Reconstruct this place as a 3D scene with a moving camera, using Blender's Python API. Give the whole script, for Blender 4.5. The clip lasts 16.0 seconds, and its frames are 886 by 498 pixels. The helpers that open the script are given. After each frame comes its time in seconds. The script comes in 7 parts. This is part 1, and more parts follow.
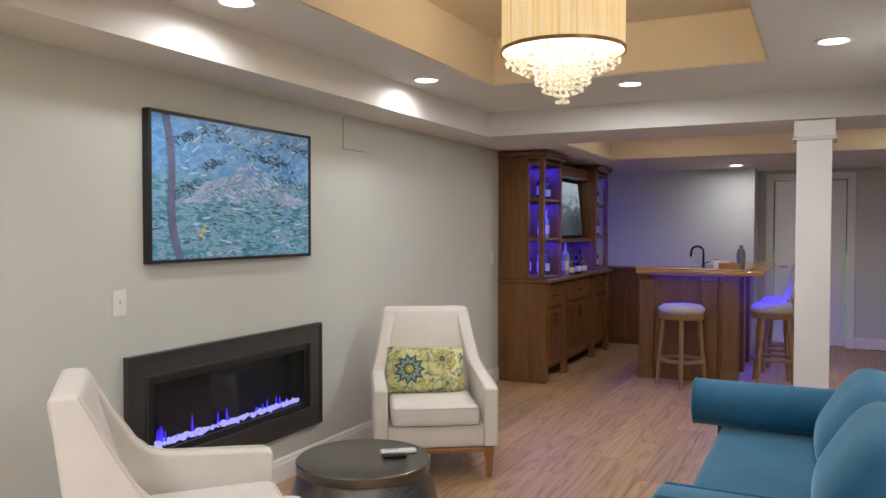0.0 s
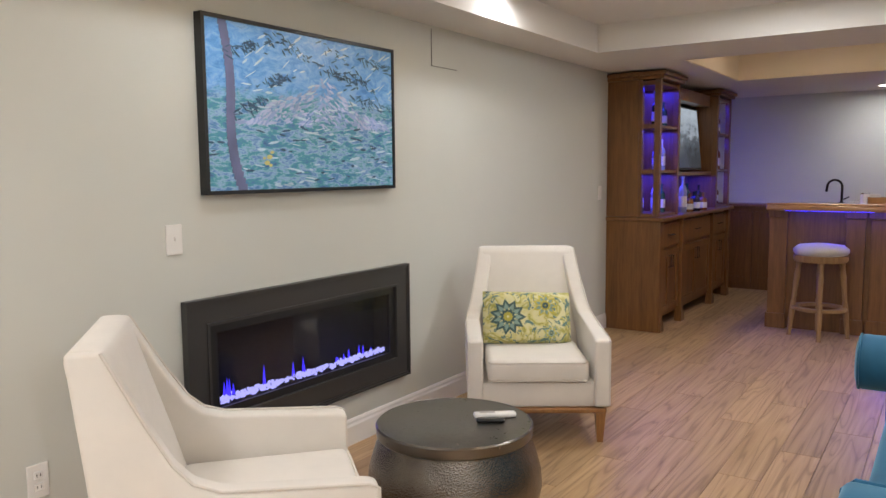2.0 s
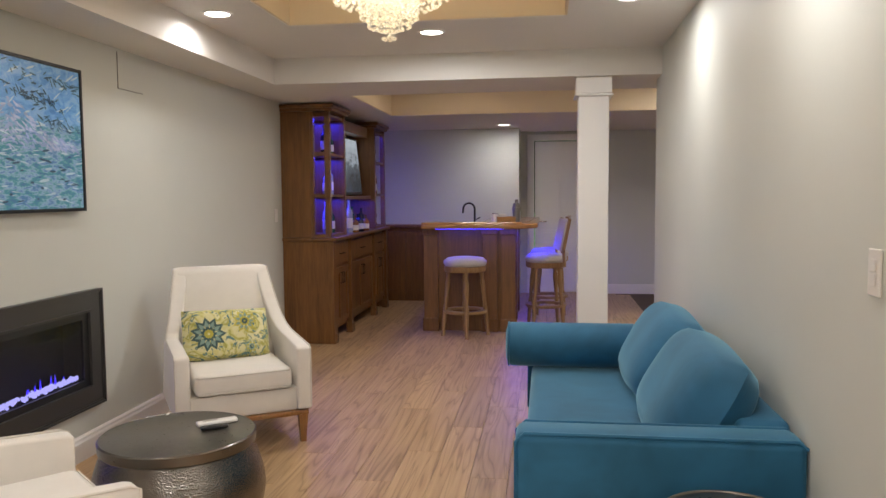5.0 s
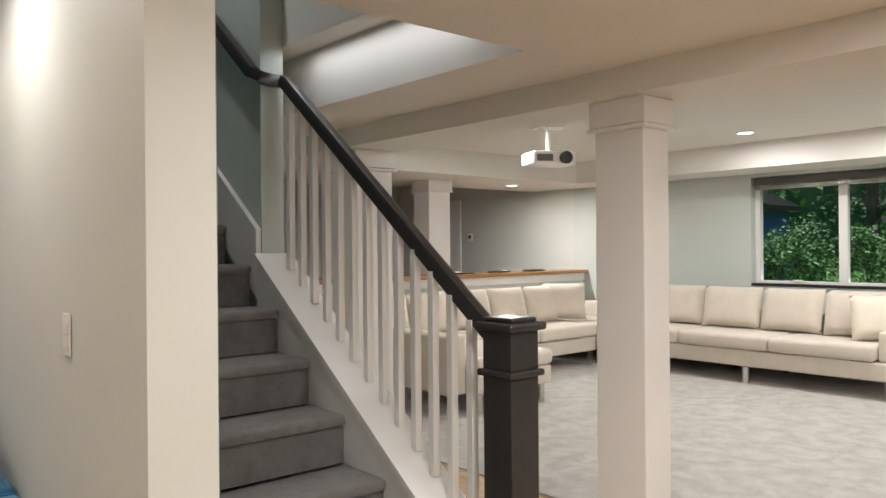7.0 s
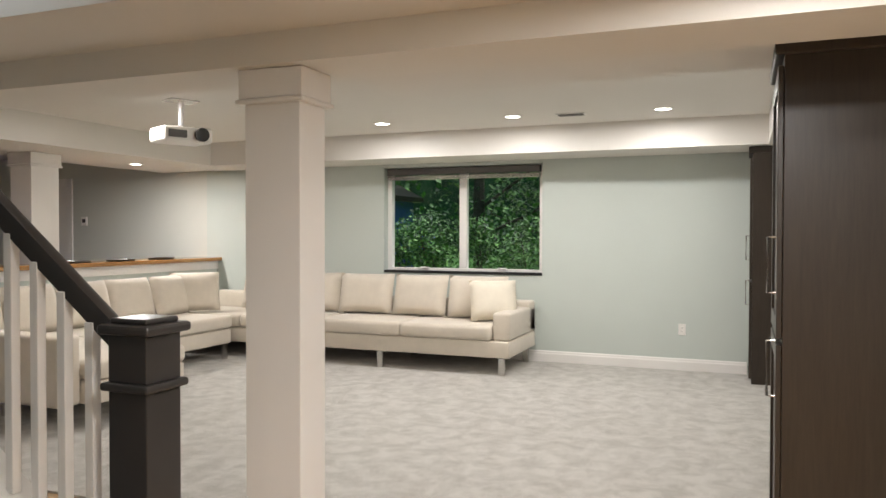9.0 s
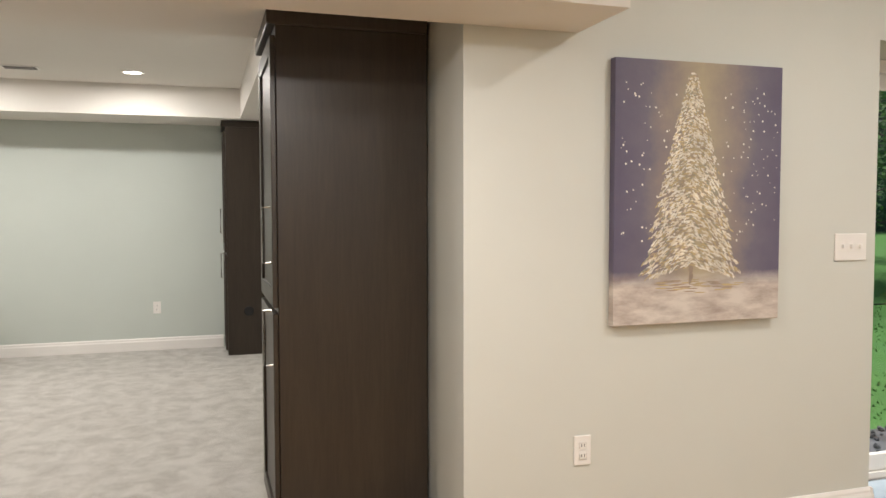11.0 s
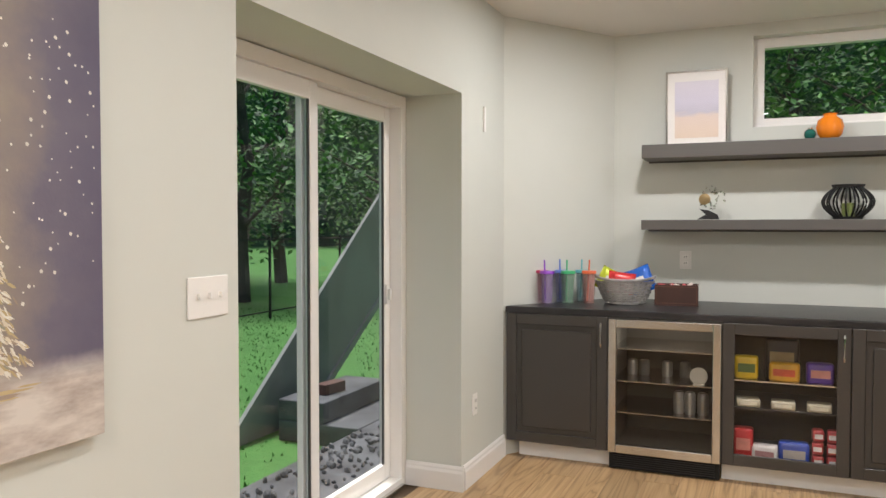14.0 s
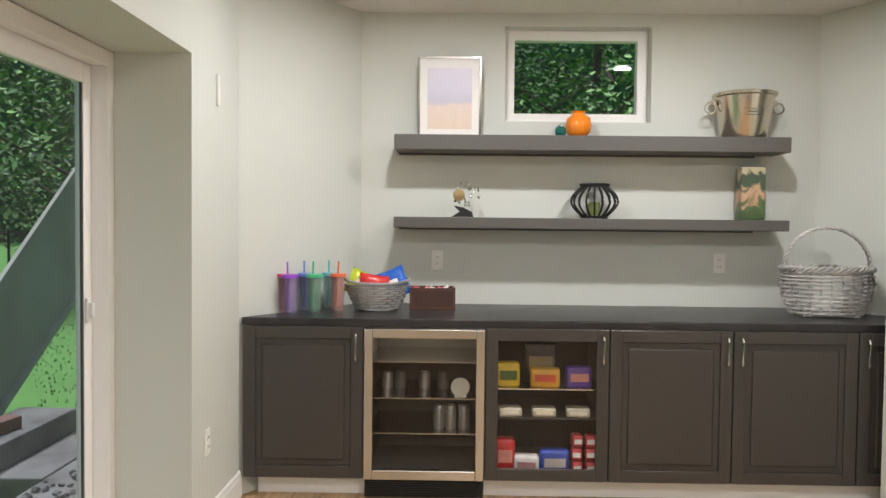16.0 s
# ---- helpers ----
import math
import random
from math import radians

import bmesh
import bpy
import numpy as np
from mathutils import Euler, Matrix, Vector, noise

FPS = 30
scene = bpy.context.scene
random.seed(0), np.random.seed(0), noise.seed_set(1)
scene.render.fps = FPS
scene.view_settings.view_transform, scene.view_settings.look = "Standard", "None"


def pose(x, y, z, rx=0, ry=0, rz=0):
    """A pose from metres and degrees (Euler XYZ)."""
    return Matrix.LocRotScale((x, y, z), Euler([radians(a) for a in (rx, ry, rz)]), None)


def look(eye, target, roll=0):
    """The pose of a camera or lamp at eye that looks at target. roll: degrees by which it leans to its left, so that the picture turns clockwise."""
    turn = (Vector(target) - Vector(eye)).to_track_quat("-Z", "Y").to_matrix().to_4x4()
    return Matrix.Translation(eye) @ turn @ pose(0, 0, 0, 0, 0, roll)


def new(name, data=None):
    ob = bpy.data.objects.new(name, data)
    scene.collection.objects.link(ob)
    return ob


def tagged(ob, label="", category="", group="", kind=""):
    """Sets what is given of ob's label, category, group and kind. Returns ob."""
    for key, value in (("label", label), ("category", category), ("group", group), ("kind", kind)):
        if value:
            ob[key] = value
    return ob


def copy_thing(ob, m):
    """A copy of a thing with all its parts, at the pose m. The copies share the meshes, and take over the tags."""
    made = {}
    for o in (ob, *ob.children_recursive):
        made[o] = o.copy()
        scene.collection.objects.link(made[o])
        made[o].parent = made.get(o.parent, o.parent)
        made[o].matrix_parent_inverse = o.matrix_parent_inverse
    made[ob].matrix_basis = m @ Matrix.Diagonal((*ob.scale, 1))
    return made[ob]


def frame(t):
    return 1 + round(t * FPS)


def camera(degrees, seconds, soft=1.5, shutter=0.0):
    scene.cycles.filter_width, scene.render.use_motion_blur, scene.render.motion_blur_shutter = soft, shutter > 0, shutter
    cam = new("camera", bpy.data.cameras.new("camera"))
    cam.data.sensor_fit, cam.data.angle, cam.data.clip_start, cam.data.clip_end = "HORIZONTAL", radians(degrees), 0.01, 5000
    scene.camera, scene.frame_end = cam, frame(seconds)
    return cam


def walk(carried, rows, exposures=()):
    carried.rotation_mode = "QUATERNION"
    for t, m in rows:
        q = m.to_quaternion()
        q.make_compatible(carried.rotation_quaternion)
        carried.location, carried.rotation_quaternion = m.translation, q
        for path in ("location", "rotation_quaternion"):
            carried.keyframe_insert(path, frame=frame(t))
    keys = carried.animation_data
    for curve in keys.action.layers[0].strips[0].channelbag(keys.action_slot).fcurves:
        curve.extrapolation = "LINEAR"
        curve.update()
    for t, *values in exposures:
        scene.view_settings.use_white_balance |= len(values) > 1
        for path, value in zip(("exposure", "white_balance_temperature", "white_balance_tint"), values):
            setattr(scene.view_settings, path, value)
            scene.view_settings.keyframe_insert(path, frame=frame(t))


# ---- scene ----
cam = camera(60.4, 16.0)
PATH = [
    (0, (2.754, 1.085, 1.441), (1.862, 2.874, 1.387), 0.1),
    (0.5, (2.735, 1.174, 1.431), (1.723, 2.897, 1.337), -0.0),
    (1, (2.707, 1.28, 1.409), (1.625, 2.958, 1.292), -0.2),
    (1.5, (2.551, 1.44, 1.396), (1.446, 3.1, 1.251), -0.4),
    (2, (2.465, 1.6, 1.366), (1.356, 3.252, 1.161), -0.5),
    (2.5, (2.446, 1.739, 1.323), (1.366, 3.393, 1.007), 0.4),
    (3, (2.413, 1.719, 1.33), (1.498, 3.463, 0.979), 1.1),
    (3.2, (2.395, 1.682, 1.334), (1.571, 3.475, 1.01), 0.8),
    (5.3, (2.348, 1.08, 1.353), (2.289, 3.075, 1.22), -0.5),
    (5.5, (2.332, 1.031, 1.356), (2.456, 3.023, 1.229), -0.5),
    (6, (2.37, 0.975, 1.365), (2.998, 2.871, 1.268), 0.2),
    (6.5, (2.452, 0.949, 1.379), (3.501, 2.651, 1.327), -0.0),
    (7, (2.573, 0.886, 1.377), (3.883, 2.398, 1.375), -0.5),
    (7.5, (2.692, 0.898, 1.394), (4.204, 2.207, 1.4), 1.0),
    (8, (2.757, 0.948, 1.394), (4.41, 2.074, 1.395), 1.0),
    (8.2, (2.772, 1.001, 1.385), (4.481, 2.04, 1.384), 0.7),
    (10.3, (2.886, 1.312, 1.364), (4.883, 1.347, 1.26), -0.4),
    (10.5, (2.945, 1.331, 1.36), (4.937, 1.181, 1.254), -0.6),
    (11, (2.996, 1.298, 1.351), (4.902, 0.702, 1.249), -0.1),
    (11.5, (3.125, 1.157, 1.357), (4.885, 0.211, 1.266), 0.4),
    (11.7, (3.186, 1.112, 1.356), (4.875, 0.044, 1.276), 0.4),
    (12, (3.307, 1.055, 1.364), (4.871, -0.19, 1.299), 0.1),
    (12.5, (3.537, 0.975, 1.375), (4.882, -0.505, 1.327), -0.2),
    (13, (3.708, 0.766, 1.382), (4.904, -0.836, 1.354), 0.3),
    (13.5, (3.938, 0.555, 1.378), (4.943, -1.175, 1.348), 0.1),
    (14, (4.136, 0.375, 1.39), (4.917, -1.466, 1.329), 0.0),
    (14.5, (4.226, 0.151, 1.394), (4.828, -1.755, 1.327), 0.6),
    (15, (4.339, -0.037, 1.389), (4.698, -2.004, 1.338), 0.8),
    (15.5, (4.461, -0.144, 1.389), (4.567, -2.141, 1.333), 0.6),
    (16, (4.508, -0.182, 1.39), (4.538, -2.181, 1.323), 0.6),
]
EXPOSURES = [  # seconds, stops, kelvin, tint
    (0, 0.02, 6050, 10), (1.5, 0.10, 6150, 10), (3, 0.26, 6300, 10), (5.5, 0.02, 6450, 10), (8, -0.03, 6450, 10),
    (10.5, -0.18, 6750, 10), (11.5, -0.12, 6650, 10), (12.6, -0.2, 6550, 10), (14, -0.05, 6450, 10), (16, 0.05, 6350, 8),
]
walk(cam, [(t, look(e, g, r)) for t, e, g, r in PATH], EXPOSURES)

# ---------- world and large lights ----------
world = bpy.data.worlds.new("world")
scene.world = world
world.use_nodes = True
wn = world.node_tree
sky = wn.nodes.new("ShaderNodeTexSky")
sky.sky_type = "NISHITA"
sky.sun_disc = False
sky.sun_elevation, sky.sun_rotation = radians(78), radians(124)
wn.links.new(sky.outputs["Color"], wn.nodes["Background"].inputs["Color"])
wn.nodes["Background"].inputs["Strength"].default_value = 0.15

sun = new("sun", bpy.data.lights.new("sun", "SUN"))
sun.data.energy, sun.data.angle, sun.data.color = 5.0, radians(14), (1.0, 0.96, 0.9)
sun.matrix_world = look((0, 0, 30), (-4, 2.7, 8))

WARM = (0.985, 0.955, 0.935)


def lamp(x, y, z, watts, colour=WARM, spread=180, size=0.13):
    """The light of a recessed fitting, just under its lens."""
    li = bpy.data.lights.new("downlight_lamp", "AREA")
    li.shape, li.size, li.energy, li.color, li.spread = "DISK", size, watts, colour, radians(spread)
    ob = new("downlight_lamp", li)
    ob.matrix_world = pose(x, y, z)
    return ob


LOUNGE_Z, SOFFIT_Z, MID_Z, BEAM_Z, THEATRE_Z, SNACK_Z = 2.36, 2.17, 2.13, 2.01, 2.44, 2.64
SPOTS = [  # x, y, z, watts; some fittings are unseen, added as fill
    (0.62, 1.75, LOUNGE_Z, 5.5), (0.62, 3.49, LOUNGE_Z, 3.6), (0.55, 5.27, LOUNGE_Z, 3.2), (1.65, 5.95, LOUNGE_Z, 12), (2.79, 5.27, LOUNGE_Z, 7), (2.83, 3.5, LOUNGE_Z, 6.5),
    # Unseen fitting at the near end, made strong to brighten the lounge walls.
    (1.69, 0.6, LOUNGE_Z, 30),
    (9.42, 4.43, THEATRE_Z, 17), (9.45, 3.13, THEATRE_Z, 17), (9.5, 1.82, THEATRE_Z, 17), (7.2, 3.2, THEATRE_Z, 16), (7.2, 1.9, THEATRE_Z, 16), (7.3, 5.6, THEATRE_Z, 18),
    (4.58, -3.50, SNACK_Z, 19), (3.2, -3.50, SNACK_Z, 19), (4.2, -1.0, SNACK_Z, 18), (2.9, -0.9, SNACK_Z, 19),
    # Both at MID_Z are added fill; those at y 8.2 mimic hidden cove light.
    (1.86, 10.37, SOFFIT_Z, 5), (9.6, 7.65, SOFFIT_Z, 34), (4.0, 9.0, THEATRE_Z, 20), (3.9, 4.6, 4.2, 13), (5.0, 6.2, THEATRE_Z, 12), (3.9, 1.4, MID_Z, 19), (4.7, 1.0, MID_Z, 16), (1.5, 8.2, 2.5, 4.5), (3.4, 8.2, 2.5, 4.5),
]
for sx, sy, sz, sw in SPOTS:
    lamp(sx, sy, sz - 0.022, sw * 1.25, (0.98, 0.965, 0.965) if sy < 0 else (1.0, 0.80, 0.56) if sy == 8.2 else WARM, 165 if sx < 0.7 else 180)


# Added linear lamp without a fitting, for the unseen light in the stair tray.
strip = bpy.data.lights.new("unseen_tray_lamp", "AREA")
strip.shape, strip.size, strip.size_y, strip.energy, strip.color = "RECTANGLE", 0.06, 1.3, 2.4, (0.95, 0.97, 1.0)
new("unseen_tray_lamp", strip).matrix_world = pose(4.60, 3.75, THEATRE_Z - 0.02)


# ---------- helpers ----------
def bm_box(bm, x0, y0, z0, x1, y1, z1, bevel=0.0, seg=2):
    m = Matrix.Translation(((x0 + x1) / 2, (y0 + y1) / 2, (z0 + z1) / 2)) @ Matrix.Diagonal((abs(x1 - x0), abs(y1 - y0), abs(z1 - z0), 1))
    r = bmesh.ops.create_cube(bm, size=1, matrix=m)
    if bevel:
        es = {e for v in r["verts"] for e in v.link_edges}
        bmesh.ops.bevel(bm, geom=list(es), offset=bevel, segments=seg, profile=0.5, affect="EDGES")
    return bm


def box(x0, y0, z0, x1, y1, z1, bevel=0.0, seg=2):
    return bm_box(bmesh.new(), x0, y0, z0, x1, y1, z1, bevel, seg)


def lathe(profile, seg=32, bm=None, cx=0.0, cy=0.0):
    """A turned body: profile of (radius, height)."""
    bm = bm or bmesh.new()
    rings = []
    for r, z in profile:
        if r < 1e-5:
            rings.append([bm.verts.new((cx, cy, z))])
        else:
            rings.append([bm.verts.new((cx + r * math.cos(2 * math.pi * i / seg), cy + r * math.sin(2 * math.pi * i / seg), z)) for i in range(seg)])
    for a, b in zip(rings, rings[1:]):
        for i in range(seg):
            j = (i + 1) % seg
            if len(a) == 1 and len(b) == 1:
                continue
            if len(a) == 1:
                bm.faces.new((a[0], b[j], b[i]))
            elif len(b) == 1:
                bm.faces.new((a[i], a[j], b[0]))
            else:
                bm.faces.new((a[i], a[j], b[j], b[i]))
    bmesh.ops.recalc_face_normals(bm, faces=bm.faces)
    return bm


def rod(bm, a, b, r0, r1=None, seg=10):
    """A round bar from a to b."""
    a, b = Vector(a), Vector(b)
    d = b - a
    m = Matrix.Translation((a + b) / 2) @ d.to_track_quat("Z", "Y").to_matrix().to_4x4()
    bmesh.ops.create_cone(bm, cap_ends=True, segments=seg, radius1=r0, radius2=r0 if r1 is None else r1, depth=d.length, matrix=m)
    return bm


def tube(pts, r, seg=8, bm=None):
    """A round tube along points."""
    bm = bm or bmesh.new()
    pts = [Vector(p) for p in pts]
    rings = []
    for i, p in enumerate(pts):
        d = (pts[min(i + 1, len(pts) - 1)] - pts[max(i - 1, 0)]).normalized()
        q = d.to_track_quat("Z", "Y")
        rings.append([bm.verts.new(p + q @ Vector((r * math.cos(2 * math.pi * k / seg), r * math.sin(2 * math.pi * k / seg), 0))) for k in range(seg)])
    for a, b in zip(rings, rings[1:]):
        for k in range(seg):
            bm.faces.new((a[k], a[(k + 1) % seg], b[(k + 1) % seg], b[k]))
    bm.faces.new(rings[0])
    bm.faces.new(rings[-1])
    bmesh.ops.recalc_face_normals(bm, faces=bm.faces)
    return bm


def prism(pts, axis, lo, hi, bm=None):
    """A flat outline pushed along an axis. pts are the two other coordinates in order."""
    bm = bm or bmesh.new()

    def at(p, v):
        return {"x": (v, p[0], p[1]), "y": (p[0], v, p[1]), "z": (p[0], p[1], v)}[axis]
    a = [bm.verts.new(at(p, lo)) for p in pts]
    b = [bm.verts.new(at(p, hi)) for p in pts]
    bm.faces.new(a)
    bm.faces.new(b)
    for i in range(len(pts)):
        j = (i + 1) % len(pts)
        bm.faces.new((a[i], a[j], b[j], b[i]))
    bmesh.ops.recalc_face_normals(bm, faces=bm.faces)
    return bm


def cushion(sx, sy, sz, power=0.55, n=10, pinch=0.0, soft_corner=0.0):
    """A soft pad, centred, thick in the middle and thin at its rim."""
    bm = bmesh.new()
    top, bot = {}, {}
    for i in range(n + 1):
        for j in range(n + 1):
            u, v = 2 * i / n - 1, 2 * j / n - 1
            h = (max(0, 1 - u ** 4) * max(0, 1 - v ** 4)) ** power
            k = 1 - pinch * (1 - abs(u) ** 2) * (abs(v) ** 3)
            k2 = 1 - pinch * (1 - abs(v) ** 2) * (abs(u) ** 3)
            k, k2 = k * math.sqrt(1 - soft_corner * u * u / 2), k2 * math.sqrt(1 - soft_corner * v * v / 2)
            x, y = u * sx / 2 * k2, v * sy / 2 * k
            edge = i in (0, n) or j in (0, n)
            top[i, j] = bm.verts.new((x, y, sz / 2 * h))
            bot[i, j] = top[i, j] if edge else bm.verts.new((x, y, -sz / 2 * h))
    for i in range(n):
        for j in range(n):
            bm.faces.new((top[i, j], top[i + 1, j], top[i + 1, j + 1], top[i, j + 1]))
            bm.faces.new((bot[i, j], bot[i, j + 1], bot[i + 1, j + 1], bot[i + 1, j]))
    bmesh.ops.recalc_face_normals(bm, faces=bm.faces)
    return bm


def moved(bm, m):
    bm.transform(m)
    return bm


def pane(x0, z0, x1, z1, y):
    """One sheet of glass in the XZ plane, its face towards -Y."""
    bm = bmesh.new()
    bm.faces.new([bm.verts.new(p) for p in ((x0, y, z0), (x1, y, z0), (x1, y, z1), (x0, y, z1))])
    return bm


def mesh_of(name, bm, mat, smooth=None):
    me = bpy.data.meshes.new(name)
    bm.to_mesh(me)
    bm.free()
    for mm in (mat if isinstance(mat, (list, tuple)) else [mat]):
        me.materials.append(mm)
    if smooth is not None:
        for p in me.polygons:
            p.use_smooth = True
        me.set_sharp_from_angle(angle=radians(smooth))
    return me


def part(name, bm, material, parent, label="", smooth=None):
    ob = new(name, mesh_of(name, bm, material, smooth))
    ob.parent = parent
    return tagged(ob, label)


def thing(name, label, category, m=None, group="", kind=""):
    ob = tagged(new(name), label, category, group, kind)
    if m is not None:
        ob.matrix_world = m
    return ob


def solid(name, bm, material, label="", category="", kind="structure", smooth=None, group=""):
    return tagged(new(name, mesh_of(name, bm, material, smooth)), label, category, group, kind)


# ---------- materials ----------
def nodes(name, rough=0.5, metal=0.0, base=(0.8, 0.8, 0.8), **more):
    m = bpy.data.materials.new(name)
    m.use_nodes = True
    b = m.node_tree.nodes["Principled BSDF"]
    b.inputs["Base Color"].default_value = (*base, 1)
    b.inputs["Roughness"].default_value = rough
    b.inputs["Metallic"].default_value = metal
    for k, v in more.items():
        b.inputs[k.replace("_", " ")].default_value = v
    return m, m.node_tree, b


def coords(nt, scale, rot=(0, 0, 0), kind="Object"):
    c = nt.nodes.new("ShaderNodeTexCoord")
    mp = nt.nodes.new("ShaderNodeMapping")
    mp.inputs["Scale"].default_value = scale
    mp.inputs["Rotation"].default_value = rot
    nt.links.new(c.outputs[kind], mp.inputs["Vector"])
    return mp.outputs["Vector"]


def noise_node(nt, vec, scale, detail=4, rough=0.6, dist=0.0):
    n = nt.nodes.new("ShaderNodeTexNoise")
    n.inputs["Scale"].default_value = scale
    n.inputs["Detail"].default_value = detail
    n.inputs["Roughness"].default_value = rough
    n.inputs["Distortion"].default_value = dist
    nt.links.new(vec, n.inputs["Vector"])
    return n.outputs["Fac"]


def ramp(nt, fac, stops):
    r = nt.nodes.new("ShaderNodeValToRGB")
    els = r.color_ramp.elements
    while len(els) < len(stops):
        els.new(0.5)
    for e, (p, c) in zip(els, stops):
        e.position, e.color = p, (*c, 1)
    nt.links.new(fac, r.inputs["Fac"])
    return r.outputs["Color"]


def bump(nt, b, height, strength=0.2, dist=0.01):
    n = nt.nodes.new("ShaderNodeBump")
    n.inputs["Strength"].default_value = strength
    n.inputs["Distance"].default_value = dist
    nt.links.new(height, n.inputs["Height"])
    nt.links.new(n.outputs["Normal"], b.inputs["Normal"])


def mixed(nt, fac, a, b, mode="MIX"):
    n = nt.nodes.new("ShaderNodeMix")
    n.data_type, n.blend_type = "RGBA", mode
    for sock, v in ((n.inputs[0], fac), (n.inputs[6], a), (n.inputs[7], b)):
        if isinstance(v, (int, float)):
            sock.default_value = v
        elif isinstance(v, tuple):
            sock.default_value = (*v, 1)
        else:
            nt.links.new(v, sock)
    return n.outputs[2]


def plain(name, base, rough=0.5, metal=0.0, vary=0.12, grain=18.0, relief=0.05, rdist=0.002, kind="Object", **more):
    """A surface of one colour with slight drift, fine grain and relief."""
    m, nt, b = nodes(name, rough, metal, base, **more)
    v = coords(nt, (1, 1, 1), kind=kind)
    big = noise_node(nt, v, grain * 0.12, 3)
    fine = noise_node(nt, v, grain * 6, 3)
    lo = tuple(c * (1 - vary) for c in base)
    hi = tuple(min(1, c * (1 + vary)) for c in base)
    col = ramp(nt, big, [(0.3, lo), (0.7, hi)])
    nt.links.new(col, b.inputs["Base Color"])
    r = nt.nodes.new("ShaderNodeMapRange")
    r.inputs["To Min"].default_value, r.inputs["To Max"].default_value = max(0.02, rough - 0.07), min(1, rough + 0.07)
    nt.links.new(fine, r.inputs["Value"])
    nt.links.new(r.outputs["Result"], b.inputs["Roughness"])
    if relief:
        bump(nt, b, fine, relief, rdist)
    return m


def wood(name, dark, light, axis="Y", scale=1.0, rough=0.4, per=False, relief=0.15, coat=0.0):
    """Streaky wood with the grain along one axis."""
    m, nt, b = nodes(name, rough)
    st = {"X": (1.0, 14, 14), "Y": (14, 1.0, 14), "Z": (14, 14, 1.0)}[axis]
    v = coords(nt, tuple(s * scale for s in st))
    if per:
        info = nt.nodes.new("ShaderNodeObjectInfo")
        mul = nt.nodes.new("ShaderNodeVectorMath")
        mul.operation = "SCALE"
        mul.inputs["Scale"].default_value = 37.0
        comb = nt.nodes.new("ShaderNodeCombineXYZ")
        for k in range(3):
            nt.links.new(info.outputs["Random"], comb.inputs[k])
        nt.links.new(comb.outputs[0], mul.inputs[0])
        add = nt.nodes.new("ShaderNodeVectorMath")
        nt.links.new(v, add.inputs[0])
        nt.links.new(mul.outputs[0], add.inputs[1])
        v = add.outputs[0]
    g1 = noise_node(nt, v, 1.3, 6, 0.62, 0.7)
    g2 = noise_node(nt, v, 6.0, 3, 0.6, 0.2)
    col = ramp(nt, g1, [(0.28, dark), (0.5, tuple((a + c) / 2 for a, c in zip(dark, light))), (0.68, light)])
    col = mixed(nt, 0.35, col, ramp(nt, g2, [(0.35, dark), (0.6, light)]), "MIX")
    if per:
        hv = nt.nodes.new("ShaderNodeHueSaturation")
        r = nt.nodes.new("ShaderNodeMapRange")
        r.inputs["To Min"].default_value, r.inputs["To Max"].default_value = 0.78, 1.18
        nt.links.new(info.outputs["Random"], r.inputs["Value"])
        nt.links.new(r.outputs["Result"], hv.inputs["Value"])
        nt.links.new(col, hv.inputs["Color"])
        col = hv.outputs["Color"]
    nt.links.new(col, b.inputs["Base Color"])
    b.inputs["Coat Weight"].default_value = coat
    b.inputs["Coat Roughness"].default_value = 0.15
    bump(nt, b, g2, relief, 0.002)
    return m


